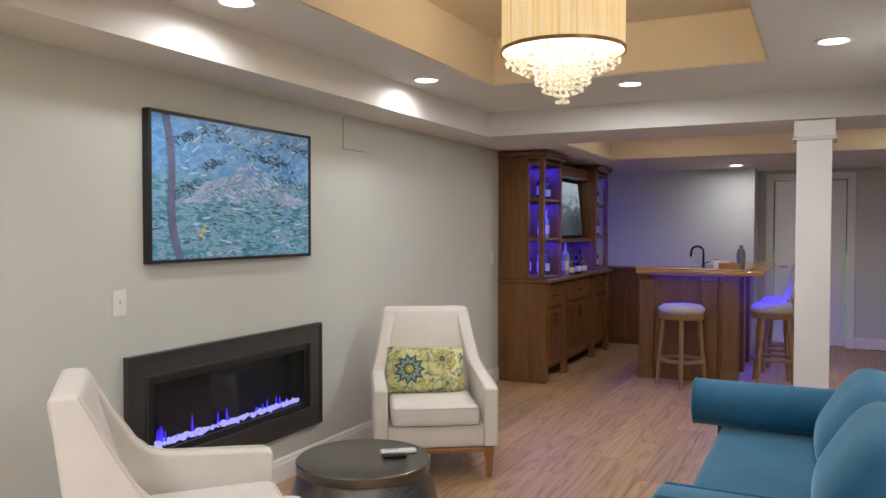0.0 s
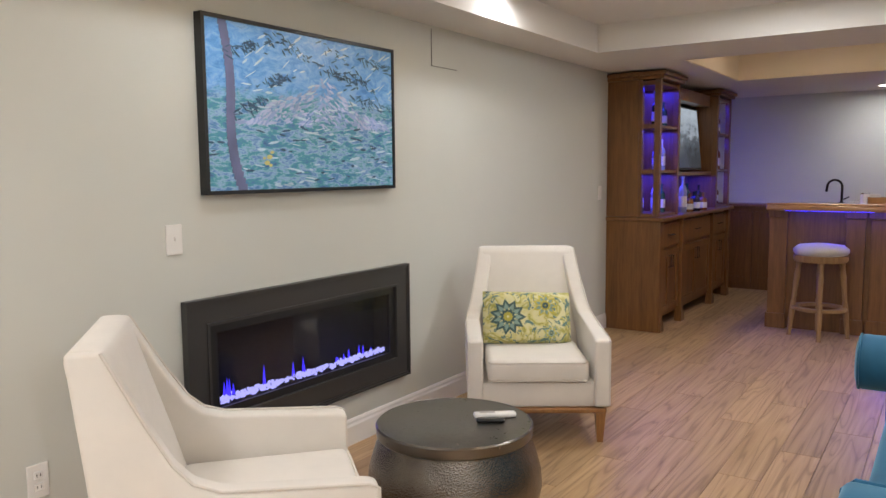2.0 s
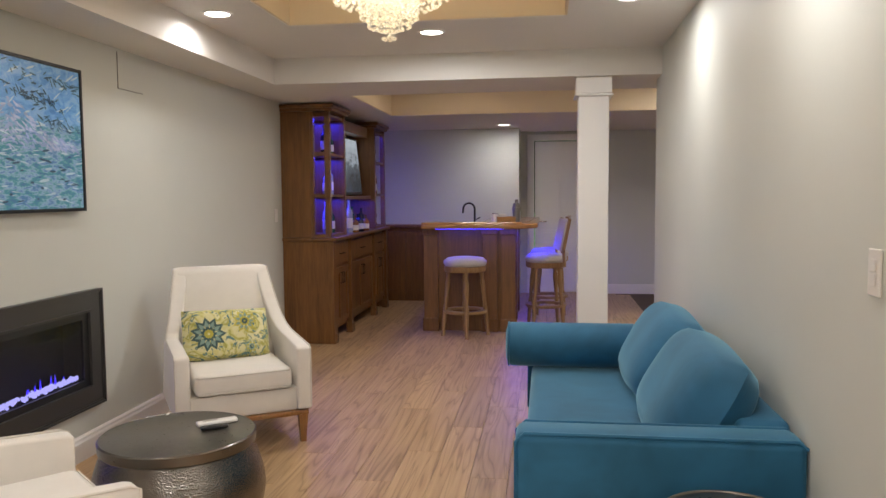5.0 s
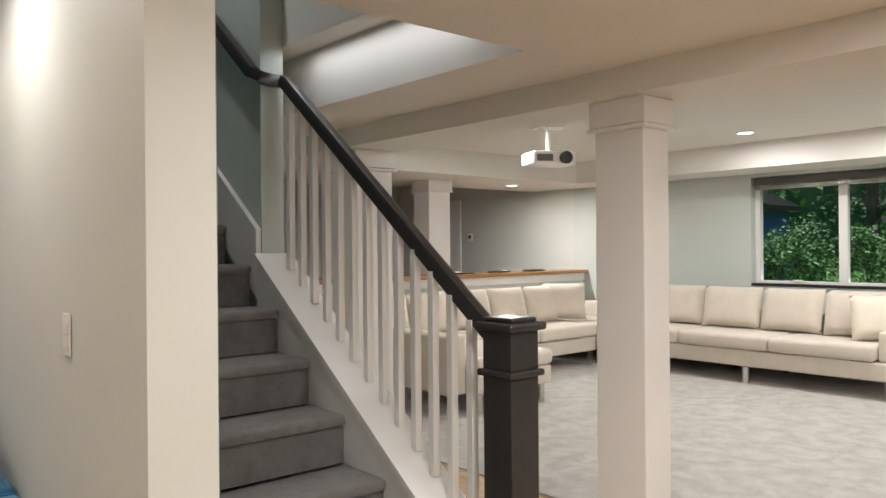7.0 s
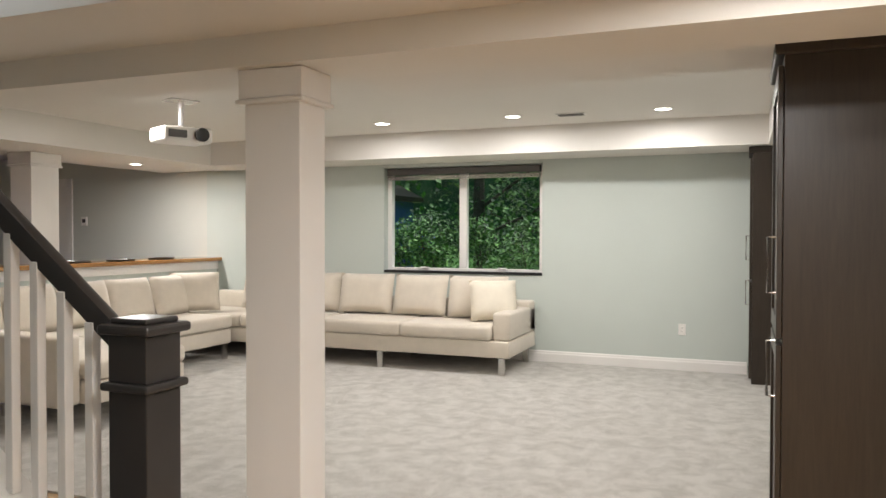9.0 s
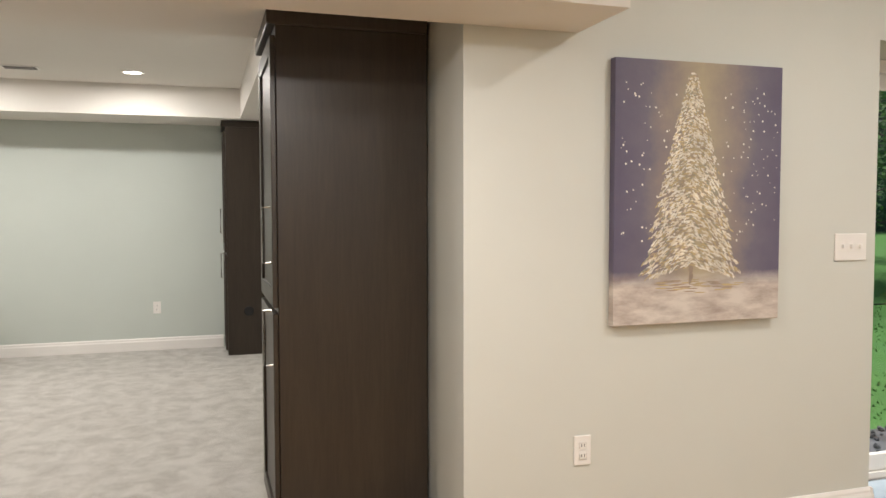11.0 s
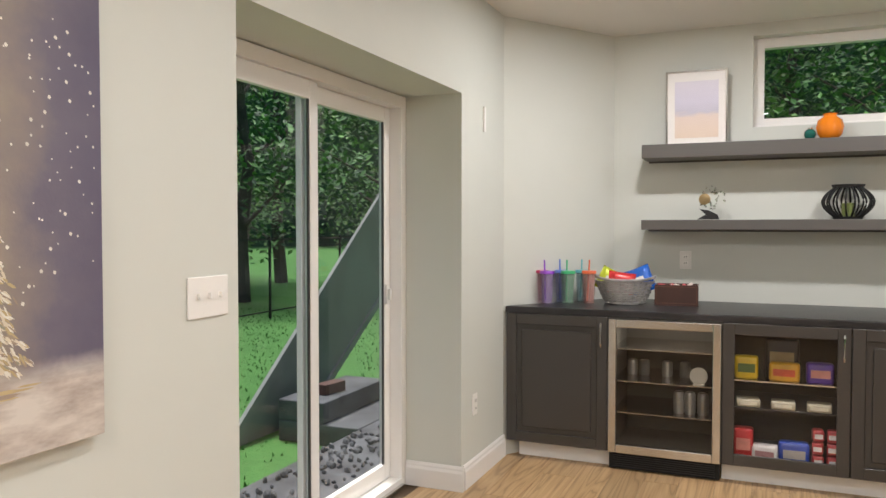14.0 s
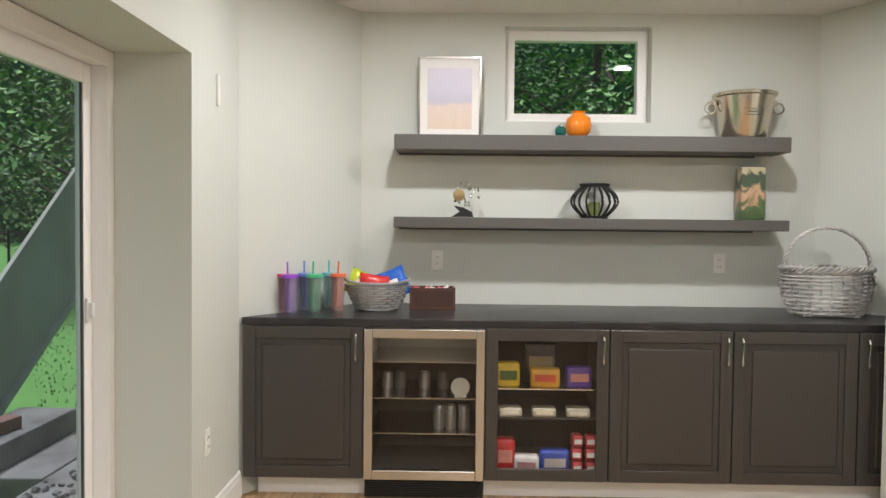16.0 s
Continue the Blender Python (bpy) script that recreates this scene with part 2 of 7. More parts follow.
def floorwood(name):
    """Printed plank with cathedral grain and dark flecks, grain along Y."""
    m, nt, b = nodes(name, 0.42)
    info = nt.nodes.new("ShaderNodeObjectInfo")
    comb = nt.nodes.new("ShaderNodeCombineXYZ")
    for k in range(3):
        nt.links.new(info.outputs["Random"], comb.inputs[k])
    mul = nt.nodes.new("ShaderNodeVectorMath")
    mul.operation = "SCALE"
    mul.inputs["Scale"].default_value = 51.0
    nt.links.new(comb.outputs[0], mul.inputs[0])
    base = coords(nt, (1, 1, 1))
    add = nt.nodes.new("ShaderNodeVectorMath")
    nt.links.new(base, add.inputs[0])
    nt.links.new(mul.outputs[0], add.inputs[1])

    def stretched(sc):
        mp = nt.nodes.new("ShaderNodeMapping")
        mp.inputs["Scale"].default_value = sc
        nt.links.new(add.outputs[0], mp.inputs["Vector"])
        return mp.outputs["Vector"]
    warp = noise_node(nt, stretched((9, 0.55, 9)), 1.0, 2, 0.5, 0.7)
    rings = nt.nodes.new("ShaderNodeMath")
    rings.operation = "MULTIPLY"
    rings.inputs[1].default_value = 8.0
    nt.links.new(warp, rings.inputs[0])
    fr = nt.nodes.new("ShaderNodeMath")
    fr.operation = "PINGPONG"
    fr.inputs[1].default_value = 0.5
    nt.links.new(rings.outputs[0], fr.inputs[0])
    cath = ramp(nt, fr.outputs[0], [(0.02, (0.19, 0.108, 0.046)), (0.11, (0.36, 0.225, 0.108)), (0.5, (0.45, 0.295, 0.152))])
    streak = noise_node(nt, stretched((60, 1.6, 60)), 1.0, 4, 0.6)
    col = mixed(nt, 0.42, cath, ramp(nt, streak, [(0.3, (0.25, 0.148, 0.07)), (0.65, (0.47, 0.325, 0.18))]))
    hv = nt.nodes.new("ShaderNodeHueSaturation")
    r = nt.nodes.new("ShaderNodeMapRange")
    r.inputs["To Min"].default_value, r.inputs["To Max"].default_value = 0.94, 1.26
    nt.links.new(info.outputs["Random"], r.inputs["Value"])
    nt.links.new(r.outputs["Result"], hv.inputs["Value"])
    nt.links.new(col, hv.inputs["Color"])
    nt.links.new(hv.outputs["Color"], b.inputs["Base Color"])
    bump(nt, b, streak, 0.12, 0.0015)
    return m


def carpet(name, a, c, scale=1.0):
    m, nt, b = nodes(name, 0.95)
    v = coords(nt, (scale,) * 3)
    blot = noise_node(nt, v, 7, 4, 0.65, 0.4)
    fib = noise_node(nt, v, 160, 2, 0.7)
    col = ramp(nt, blot, [(0.36, a), (0.62, c)])
    col = mixed(nt, 0.3, col, ramp(nt, fib, [(0.3, tuple(x * 0.6 for x in a)), (0.7, c)]))
    nt.links.new(col, b.inputs["Base Color"])
    b.inputs["Sheen Weight"].default_value = 0.3
    mixn = nt.nodes.new("ShaderNodeMath")
    mixn.operation = "ADD"
    nt.links.new(blot, mixn.inputs[0])
    nt.links.new(fib, mixn.inputs[1])
    bump(nt, b, mixn.outputs[0], 0.7, 0.012)
    return m


def glow(name, colour, strength):
    m = bpy.data.materials.new(name)
    m.use_nodes = True
    nt = m.node_tree
    nt.nodes.clear()
    e = nt.nodes.new("ShaderNodeEmission")
    e.inputs["Color"].default_value = (*colour, 1)
    e.inputs["Strength"].default_value = strength
    o = nt.nodes.new("ShaderNodeOutputMaterial")
    nt.links.new(e.outputs[0], o.inputs[0])
    return m


def clear(name, tint=(1, 1, 1), rough=0.0, strength=0.12):
    """Thin clear sheet: see-through with a mirror gloss at glancing angles."""
    m = bpy.data.materials.new(name)
    m.use_nodes = True
    nt = m.node_tree
    nt.nodes.clear()
    t = nt.nodes.new("ShaderNodeBsdfTransparent")
    t.inputs["Color"].default_value = (*tint, 1)
    g = nt.nodes.new("ShaderNodeBsdfGlossy")
    g.inputs["Roughness"].default_value = rough
    f = nt.nodes.new("ShaderNodeFresnel")
    f.inputs["IOR"].default_value = 1.5
    mx = nt.nodes.new("ShaderNodeMixShader")
    nt.links.new(f.outputs[0], mx.inputs[0])
    nt.links.new(t.outputs[0], mx.inputs[1])
    nt.links.new(g.outputs[0], mx.inputs[2])
    o = nt.nodes.new("ShaderNodeOutputMaterial")
    nt.links.new(mx.outputs[0], o.inputs[0])
    return m


def tinted(name, colour, veil=0.25):
    """Clear tinted plastic: mostly see-through, with a little body and gloss."""
    m = bpy.data.materials.new(name)
    m.use_nodes = True
    nt = m.node_tree
    b = nt.nodes["Principled BSDF"]
    b.inputs["Base Color"].default_value = (*colour, 1)
    b.inputs["Roughness"].default_value = 0.12
    t = nt.nodes.new("ShaderNodeBsdfTransparent")
    t.inputs["Color"].default_value = (*[0.6 + 0.4 * c for c in colour], 1)
    mx = nt.nodes.new("ShaderNodeMixShader")
    mx.inputs[0].default_value = veil
    nt.links.new(t.outputs[0], mx.inputs[1])
    nt.links.new(b.outputs[0], mx.inputs[2])
    nt.links.new(mx.outputs[0], nt.nodes["Material Output"].inputs[0])
    return m


PAINT = plain("wall_paint", (0.60, 0.605, 0.555), 0.6, vary=0.02, grain=10, relief=0.06, rdist=0.001)
SAGE = plain("wall_paint_sage", (0.54, 0.585, 0.545), 0.6, vary=0.02, grain=10, relief=0.06, rdist=0.001)
CEIL = plain("ceiling_paint", (0.74, 0.71, 0.665), 0.75, vary=0.015, grain=9, relief=0.05, rdist=0.001)
WARMCEIL = plain("tray_cream", (0.74, 0.62, 0.44), 0.7, vary=0.02, grain=9, relief=0.05, rdist=0.001)
TRIM = plain("trim_paint", (0.80, 0.775, 0.745), 0.35, vary=0.02, grain=14, relief=0.03, rdist=0.001)
DARKTEAL = plain("stairwell_teal", (0.10, 0.165, 0.17), 0.6, vary=0.03, grain=10, relief=0.05, rdist=0.001)
FLOOR = floorwood("plank")
JOINT = plain("plank_joint", (0.10, 0.062, 0.035), 0.7)
CARPET = carpet("carpet", (0.40, 0.375, 0.335), (0.62, 0.595, 0.55))
STAIRCARPET = carpet("stair_carpet", (0.135, 0.127, 0.118), (0.22, 0.21, 0.195), 1.4)
ESPRESSO = wood("espresso_wood", (0.022, 0.015, 0.010), (0.040, 0.028, 0.019), "Z", 1.2, 0.38, relief=0.06)
RAILWOOD = plain("rail_stain", (0.034, 0.030, 0.028), 0.32, vary=0.15, grain=20, relief=0.04)
CABWOOD = wood("bar_cabinet_wood", (0.105, 0.041, 0.009), (0.23, 0.10, 0.025), "Z", 0.9, 0.38, relief=0.08, coat=0.15)
BARTOP = wood("bar_top_wood", (0.26, 0.115, 0.032), (0.50, 0.26, 0.085), "X", 0.8, 0.2, relief=0.04, coat=0.5)
STOOLWOOD = wood("stool_wood", (0.20, 0.105, 0.038), (0.36, 0.215, 0.095), "Z", 1.5, 0.45, relief=0.08)
LEGWOOD = wood("chair_leg_wood", (0.20, 0.085, 0.025), (0.36, 0.17, 0.055), "Z", 2, 0.35, relief=0.05)
IVORY = plain("ivory_fabric", (0.74, 0.69, 0.62), 0.85, vary=0.03, grain=60, relief=0.35, rdist=0.001, Sheen_Weight=0.3)
IVORYPIPE = plain("ivory_piping", (0.66, 0.61, 0.54), 0.85, vary=0.03, grain=60)
LINEN = plain("linen_fabric", (0.63, 0.565, 0.475), 0.9, vary=0.04, grain=70, relief=0.4, rdist=0.001, Sheen_Weight=0.3)
GREYFAB = plain("stool_fabric", (0.50, 0.46, 0.43), 0.85, vary=0.05, grain=60, relief=0.3)
GUNMETAL = plain("gunmetal", (0.20, 0.185, 0.165), 0.3, 0.95, vary=0.12, grain=8, relief=0.02)
FPFRAME = plain("fireplace_frame_paint", (0.045, 0.042, 0.040), 0.35, vary=0.06, grain=10, relief=0.03)
BLACK = plain("black_plastic", (0.012, 0.012, 0.013), 0.35, vary=0.1)
MATTEBLACK = plain("matte_black", (0.008, 0.008, 0.008), 0.7, vary=0.1)
WHITEPLASTIC = plain("white_plastic", (0.80, 0.775, 0.74), 0.3, vary=0.01, relief=0)
STEEL = plain("brushed_steel", (0.62, 0.60, 0.57), 0.24, 1.0, vary=0.03, grain=8, relief=0)
CHROME = plain("chrome", (0.75, 0.74, 0.72), 0.12, 1.0, vary=0.02, relief=0)
GREYCAB = plain("grey_cabinet_paint", (0.052, 0.046, 0.041), 0.33, vary=0.04, grain=12, relief=0.03)
SHELFGREY = plain("shelf_paint", (0.095, 0.086, 0.079), 0.4, vary=0.04, grain=12, relief=0.03)
COUNTER = plain("black_granite", (0.022, 0.020, 0.021), 0.33, vary=0.5, grain=40, relief=0.05)
GLASS = clear("pane_glass")
DARKGLASS = clear("smoked_glass", (0.72, 0.70, 0.66))
FIREGLASS = clear("fire_glass", (0.75, 0.75, 0.75))


def velvet(name):
    m, nt, b = nodes(name, 0.75)
    v = coords(nt, (1, 1, 1))
    n1 = noise_node(nt, v, 3.5, 3, 0.6, 0.5)
    n2 = noise_node(nt, v, 120, 2)
    col = ramp(nt, n1, [(0.35, (0.008, 0.085, 0.165)), (0.65, (0.016, 0.125, 0.24))])
    nt.links.new(col, b.inputs["Base Color"])
    b.inputs["Sheen Weight"].default_value = 0.7
    b.inputs["Sheen Roughness"].default_value = 0.35
    b.inputs["Sheen Tint"].default_value = (0.40, 0.72, 0.86, 1)
    bump(nt, b, n2, 0.2, 0.001)
    return m


VELVET = velvet("teal_velvet")


# ---------- structure ----------
def boxes(*rows):
    bm = bmesh.new()
    for r in rows:
        bm_box(bm, *r)
    return bm


TOP = 2.72
solid("floor", bm_box(box(-0.2, -5.2, -0.16, 6.075, 12.0, -0.012), 6.075, 0.29, -0.16, 11.2, 12.0, -0.012), JOINT, "dark sub-floor under the wood-look planks", "floor")
solid("wall_west", boxes((-0.16, -0.7, 0, 0, 3.54, TOP), (-0.16, 4.80, 0, 0, 11.5, TOP), (-0.16, 3.54, 0, 0, 4.80, 0.365), (-0.16, 3.54, 0.765, 0, 4.80, TOP)), PAINT, "grey-green painted wall with a fireplace niche", "wall")
solid("wall_sofa", box(3.16, 2.535, 0, 3.32, 6.95, 4.2), PAINT, "grey-green painted partition wall ending beside the stairs", "wall")
solid("wall_bar_back", boxes((-0.16, 10.9, 0, 2.02, 11.05, TOP), (1.9, 11.05, 0, 2.02, 11.5, TOP)), PAINT, "grey painted wall behind the bar", "wall")
solid("wall_north", boxes((-0.16, 11.5, 0, 2.2, 11.65, TOP), (2.2, 11.5, 2.05, 3.02, 11.65, TOP), (3.02, 11.5, 0, 11.2, 11.65, TOP)), PAINT, "grey painted wall with a white panelled door", "wall")
solid("wall_south", box(-0.16, -0.82, 0, 2.42, -0.7, TOP), PAINT, "grey-green painted wall of the lounge end", "wall")
solid("wall_partition", boxes((2.3, -3.75, 0, 2.42, -0.82, TOP), (1.0, -3.88, 0, 2.42, -3.752, TOP)), PAINT, "grey painted partition beside the snack bar", "wall")
solid("wall_painting", boxes((5.588, -1.478, 0, 6.07, 0.41, TOP), (5.588, -3.98, 0, 6.07, -3.294, TOP), (5.588, -3.294, 2.075, 6.07, -1.478, TOP), (5.93, 0.30, 0, 11.0, 0.41, TOP)), PAINT, "thick pale grey-green wall with a deep door recess", "wall")
bmc = prism([(5.588, -3.98), (6.07, -3.98), (6.07, -5.0), (5.07, -5.0), (5.07, -4.74)], "z", 0, TOP)
solid("wall_chamfer", bmc, PAINT, "pale angled corner wall of the snack bar", "wall")
bmc = prism([(2.364, -4.74), (2.364, -5.0), (1.0, -5.0), (1.0, -3.882), (1.85, -3.882)], "z", 0, TOP)
solid("wall_chamfer_2", bmc, PAINT, "pale angled corner wall of the snack bar", "wall")
solid("wall_snack", boxes((4.22, -5.0, 0, 5.07, -4.74, TOP), (2.364, -5.0, 0, 3.352, -4.74, TOP), (3.352, -5.0, 0, 4.22, -4.74, 2.0), (3.352, -5.0, 2.562, 4.22, -4.74, TOP)), PAINT, "pale grey-green wall with a high window", "wall")
solid("wall_theatre", boxes((10.77, 0.41, 0, 11.0, 3.19, TOP), (10.77, 5.07, 0, 11.0, 7.6, TOP), (10.77, 3.19, 0, 11.0, 5.07, 0.93), (10.77, 3.19, 2.135, 11.0, 5.07, TOP)), SAGE, "pale sage painted wall with a wide window", "wall")
# Same wall as wall_theatre; the greyer colour imitates the lower light here.
solid("wall_games", box(10.77, 7.6, 0, 11.0, 11.5, TOP), PAINT, "wall beyond the half wall, its lower light put into a greyer colour", "wall")
solid("half_wall", box(6.6, 7.45, 0, 10.77, 7.6, 1.03), SAGE, "low sage half wall behind the sectional sofa", "wall")
solid("half_wall_trim", boxes((6.6, 7.425, 0.93, 10.77, 7.449, 1.03)), TRIM, "white trim under the bar ledge", "trim")
bm = bmesh.new()
bm_box(bm, 6.55, 7.36, 1.03, 10.768, 7.75, 1.075, 0.008)
solid("bar_ledge", bm, BARTOP, "brown wooden ledge on the half wall", "ledge")
solid("wall_stair", boxes((4.43, 4.45, 0, 4.56, 7.0, 4.2), (3.321, 6.9, 0, 4.43, 7.0, 4.2)), SAGE, "sage painted wall beside the upper stairs", "wall")
solid("wall_stairwell", boxes((3.306, 2.78, TOP + .16, 4.56, 2.88, 4.2), (3.3, 2.78, 4.2, 4.72, 7.0, 4.3), (4.56, 2.78, TOP + .16, 4.72, 6.99, 4.2)), DARKTEAL, "dark teal wall above the stairs", "wall")
solid("wall_stairwell_2", boxes((3.3215, 2.545, 0.0, 3.3265, 6.89, 4.19)), DARKTEAL, "dark teal wall beside the stairs", "wall")

# ceilings, each level one piece
T0, T1, TX0, TX1 = 1.2, 5.65, 0.83, 2.48
solid("ceiling_lounge", boxes((0.36, -0.7, LOUNGE_Z, TX0, 6.68, TOP), (TX1, -0.7, LOUNGE_Z, 3.16, 6.68, TOP), (TX0, -0.7, LOUNGE_Z, TX1, T0, TOP), (TX0, T1, LOUNGE_Z, TX1, 6.68, TOP)), CEIL, "white lounge ceiling with a raised tray", "ceiling")
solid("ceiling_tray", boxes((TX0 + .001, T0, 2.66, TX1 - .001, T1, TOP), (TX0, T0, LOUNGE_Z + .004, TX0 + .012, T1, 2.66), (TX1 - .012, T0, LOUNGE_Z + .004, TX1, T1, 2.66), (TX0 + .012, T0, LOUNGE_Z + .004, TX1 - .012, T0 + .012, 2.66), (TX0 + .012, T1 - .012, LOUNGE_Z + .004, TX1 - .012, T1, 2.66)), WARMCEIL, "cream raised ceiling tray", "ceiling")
solid("ceiling_soffit", boxes((0, -0.7, SOFFIT_Z, 0.36, 6.68, TOP), (0, 6.68, SOFFIT_Z, 3.16, 7.42, TOP), (3.305, 7.0, SOFFIT_Z, 4.72, 7.42, TOP), (3.16, 6.95, SOFFIT_Z, 3.305, 7.42, TOP)), CEIL, "white dropped soffit and cross beam", "ceiling")
solid("ceiling_bar", boxes((0, 7.42, SOFFIT_Z, 0.74, 10.9, TOP), (0.74, 9.1, SOFFIT_Z, 6.2, 11.5, TOP), (0.74, 7.42, 2.5, 6.2, 9.1, TOP)), CEIL, "white bar ceiling with a raised warm tray", "ceiling")
# Cream here carries the warm glow of the cove on the tray sides.
solid("ceiling_bar_tray", boxes((0.74, 7.42, SOFFIT_Z + .004, 0.752, 9.1, 2.5), (0.752, 9.088, SOFFIT_Z + .004, 6.2, 9.1, 2.5)), WARMCEIL, "bar ceiling tray sides, warm cove glow put into their cream colour", "ceiling")
solid("ceiling_mid", boxes((3.16, -0.03, MID_Z, 5.219, 2.534, TOP), (3.305, 2.534, MID_Z, 5.219, 2.88, TOP), (4.72, 2.88, MID_Z, 5.219, 7.42, TOP), (5.588, 0.411, MID_Z, 6.58, 2.96, TOP)), CEIL, "low cream ceiling by the stairs", "ceiling")
solid("ceiling_stair_tray", boxes((4.562, 2.88, THEATRE_Z, 4.72, 7.42, TOP)), CEIL, "raised white ceiling strip beside the stairs", "ceiling")
solid("ceiling_beam", boxes((5.22, -0.04, BEAM_Z, 5.587, 7.42, TOP)), CEIL, "white dropped beam over the columns", "ceiling")
solid("ceiling_theatre", boxes((6.58, 0.98, THEATRE_Z, 10.1, 7.0, TOP), (5.588, 2.96, THEATRE_Z, 6.58, 7.0, TOP), (6.2, 8.3, THEATRE_Z, 10.77, 11.5, TOP)), CEIL, "white theatre ceiling", "ceiling")
solid("ceiling_theatre_soffit", boxes((10.1, 0.41, 2.175, 10.77, 8.3, TOP), (6.58, 0.41, 2.175, 10.1, 0.98, TOP), (5.588, 7.0, SOFFIT_Z, 10.1, 8.3, TOP)), CEIL, "white soffit round the theatre ceiling", "ceiling")
solid("ceiling_snack", boxes((1.0, -5.0, SNACK_Z, 5.588, -0.03, TOP)), CEIL, "white snack bar ceiling", "ceiling")
solid("ceiling_slab", boxes((-0.2, -5.1, TOP, 3.3, 11.7, TOP + .15), (4.72, -5.1, TOP, 6.1, 0.29, TOP + .15), (4.72, 0.29, TOP, 11.1, 11.7, TOP + .15), (3.3, -5.1, TOP, 4.72, 2.78, TOP + .15), (3.3, 7.0, TOP, 4.72, 11.7, TOP + .15)), CEIL, "floor slab of the storey above", "ceiling")

BASE_PROFILE = [(0, 0), (0.016, 0), (0.016, 0.095), (0.011, 0.108), (0.011, 0.118), (0.005, 0.13), (0, 0.13)]


def baseboard(x0, y0, x1, y1, side, z0=0.0):
    """Moulded skirting along a wall; side is the way it stands out."""
    d = Vector((x1 - x0, y1 - y0, 0))
    n = Vector(side).normalized()
    bm = bmesh.new()
    a = [bm.verts.new(Vector((x0, y0, z0 + h)) + n.to_3d() * p) for p, h in BASE_PROFILE]
    b = [bm.verts.new(Vector((x1, y1, z0 + h)) + n.to_3d() * p) for p, h in BASE_PROFILE]
    bm.faces.new(a)
    bm.faces.new(b)
    for i in range(len(a)):
        j = (i + 1) % len(a)
        bm.faces.new((a[i], a[j], b[j], b[i]))
    bmesh.ops.recalc_face_normals(bm, faces=bm.faces)
    return solid("baseboard", bm, TRIM, "white moulded baseboard", "baseboard")


baseboard(0.001, -0.7, 0.001, 7.77, (1, 0, 0))
baseboard(3.159, 2.535, 3.159, 6.95, (-1, 0, 0))
baseboard(3.145, 2.534, 3.32, 2.534, (0, -1, 0))
baseboard(3.1, 11.499, 10.7, 11.499, (0, -1, 0))
baseboard(5.587, -1.49, 5.587, 0.41, (-1, 0, 0))
baseboard(5.587, -3.98, 5.587, -3.31, (-1, 0, 0))
baseboard(5.572, -3.293, 5.905, -3.293, (0, 1, 0))
baseboard(5.905, -1.479, 5.572, -1.479, (0, -1, 0))
baseboard(10.769, 1.14, 10.769, 7.45, (-1, 0, 0))
baseboard(6.6, 7.449, 10.77, 7.449, (0, -1, 0))
baseboard(5.587, 0.411, 5.93, 0.411, (0, 1, 0))
baseboard(2.421, -3.75, 2.421, -0.82, (1, 0, 0))

solid("carpet", box(5.75, 0.42, -0.01, 10.76, 7.44, 0.012), CARPET, "pale grey-beige mottled carpet", "carpet")


# ---------- columns ----------
def column(x0, y0, x1, y1, ztop):
    ob = thing("column", "square white-painted column with moulded capital and base", "column", pose((x0 + x1) / 2, (y0 + y1) / 2, 0), "columns", "structure")
    hx, hy = (x1 - x0) / 2, (y1 - y0) / 2
    part("shaft", box(-hx, -hy, 0, hx, hy, ztop - 0.001, 0.004), TRIM, ob)
    bm = bmesh.new()
    bm_box(bm, -hx - .018, -hy - .018, ztop - .115, hx + .018, hy + .018, ztop - .002, 0.004)
    bm_box(bm, -hx - .028, -hy - .028, ztop - .135, hx + .028, hy + .028, ztop - .117, 0.006)
    part("capital", bm, TRIM, ob)
    bm = bmesh.new()
    bm_box(bm, -hx - .018, -hy - .018, 0.013, hx + .018, hy + .018, 0.12, 0.005)
    bm_box(bm, -hx - .01, -hy - .01, 0.12, hx + .01, hy + .01, 0.14, 0.005)
    part("plinth", bm, TRIM, ob)
    return ob


column(5.285, 2.735, 5.47, 2.985, BEAM_Z)
column(5.30, 4.86, 5.58, 5.15, BEAM_Z)
column(8.20, 7.62, 8.52, 7.9, SOFFIT_Z)
column(2.59, 6.74, 2.805, 6.96, SOFFIT_Z)

# ---------- stairs ----------
def step_y(k):
    return 3.342 + 0.288 * (k - 2)


def step_z(k):
    return 0.455 + 0.2115 * (k - 2) if k > 1 else 0.135 + 0.155 * k


SL = 0.2075 / 0.289
stairs = thing("staircase", "closed staircase with grey carpeted treads going up", "staircase", kind="structure")
for i in range(13):
    bm = bmesh.new()
    y, z = step_y(i), step_z(i)
    bm_box(bm, 3.327, y, z - 0.05, 4.398, y + 0.30, z, 0.02, 3)
    part("tread", bm, STAIRCARPET, stairs, smooth=40)
    part("riser", box(3.327, y + 0.03, step_z(i - 1) if i else 0.0, 4.398, y + 0.06, z - 0.045), STAIRCARPET, stairs)


def nose(y):
    return 0.48 + (y - 3.336) * SL


bm = prism([(2.93, 0), (2.93, nose(2.93) + .05), (4.448, nose(4.448) + .05), (4.448, 0)], "x", 4.40, 4.50)
part("outer_stringer", bm, TRIM, stairs, "white-painted outer stringer")
bm = prism([(2.93, nose(2.93) + .052), (4.446, nose(4.446) + .052), (4.446, nose(4.446) + .082), (2.93, nose(2.93) + .082)], "x", 4.385, 4.60)
part("stringer_cap", bm, TRIM, stairs)
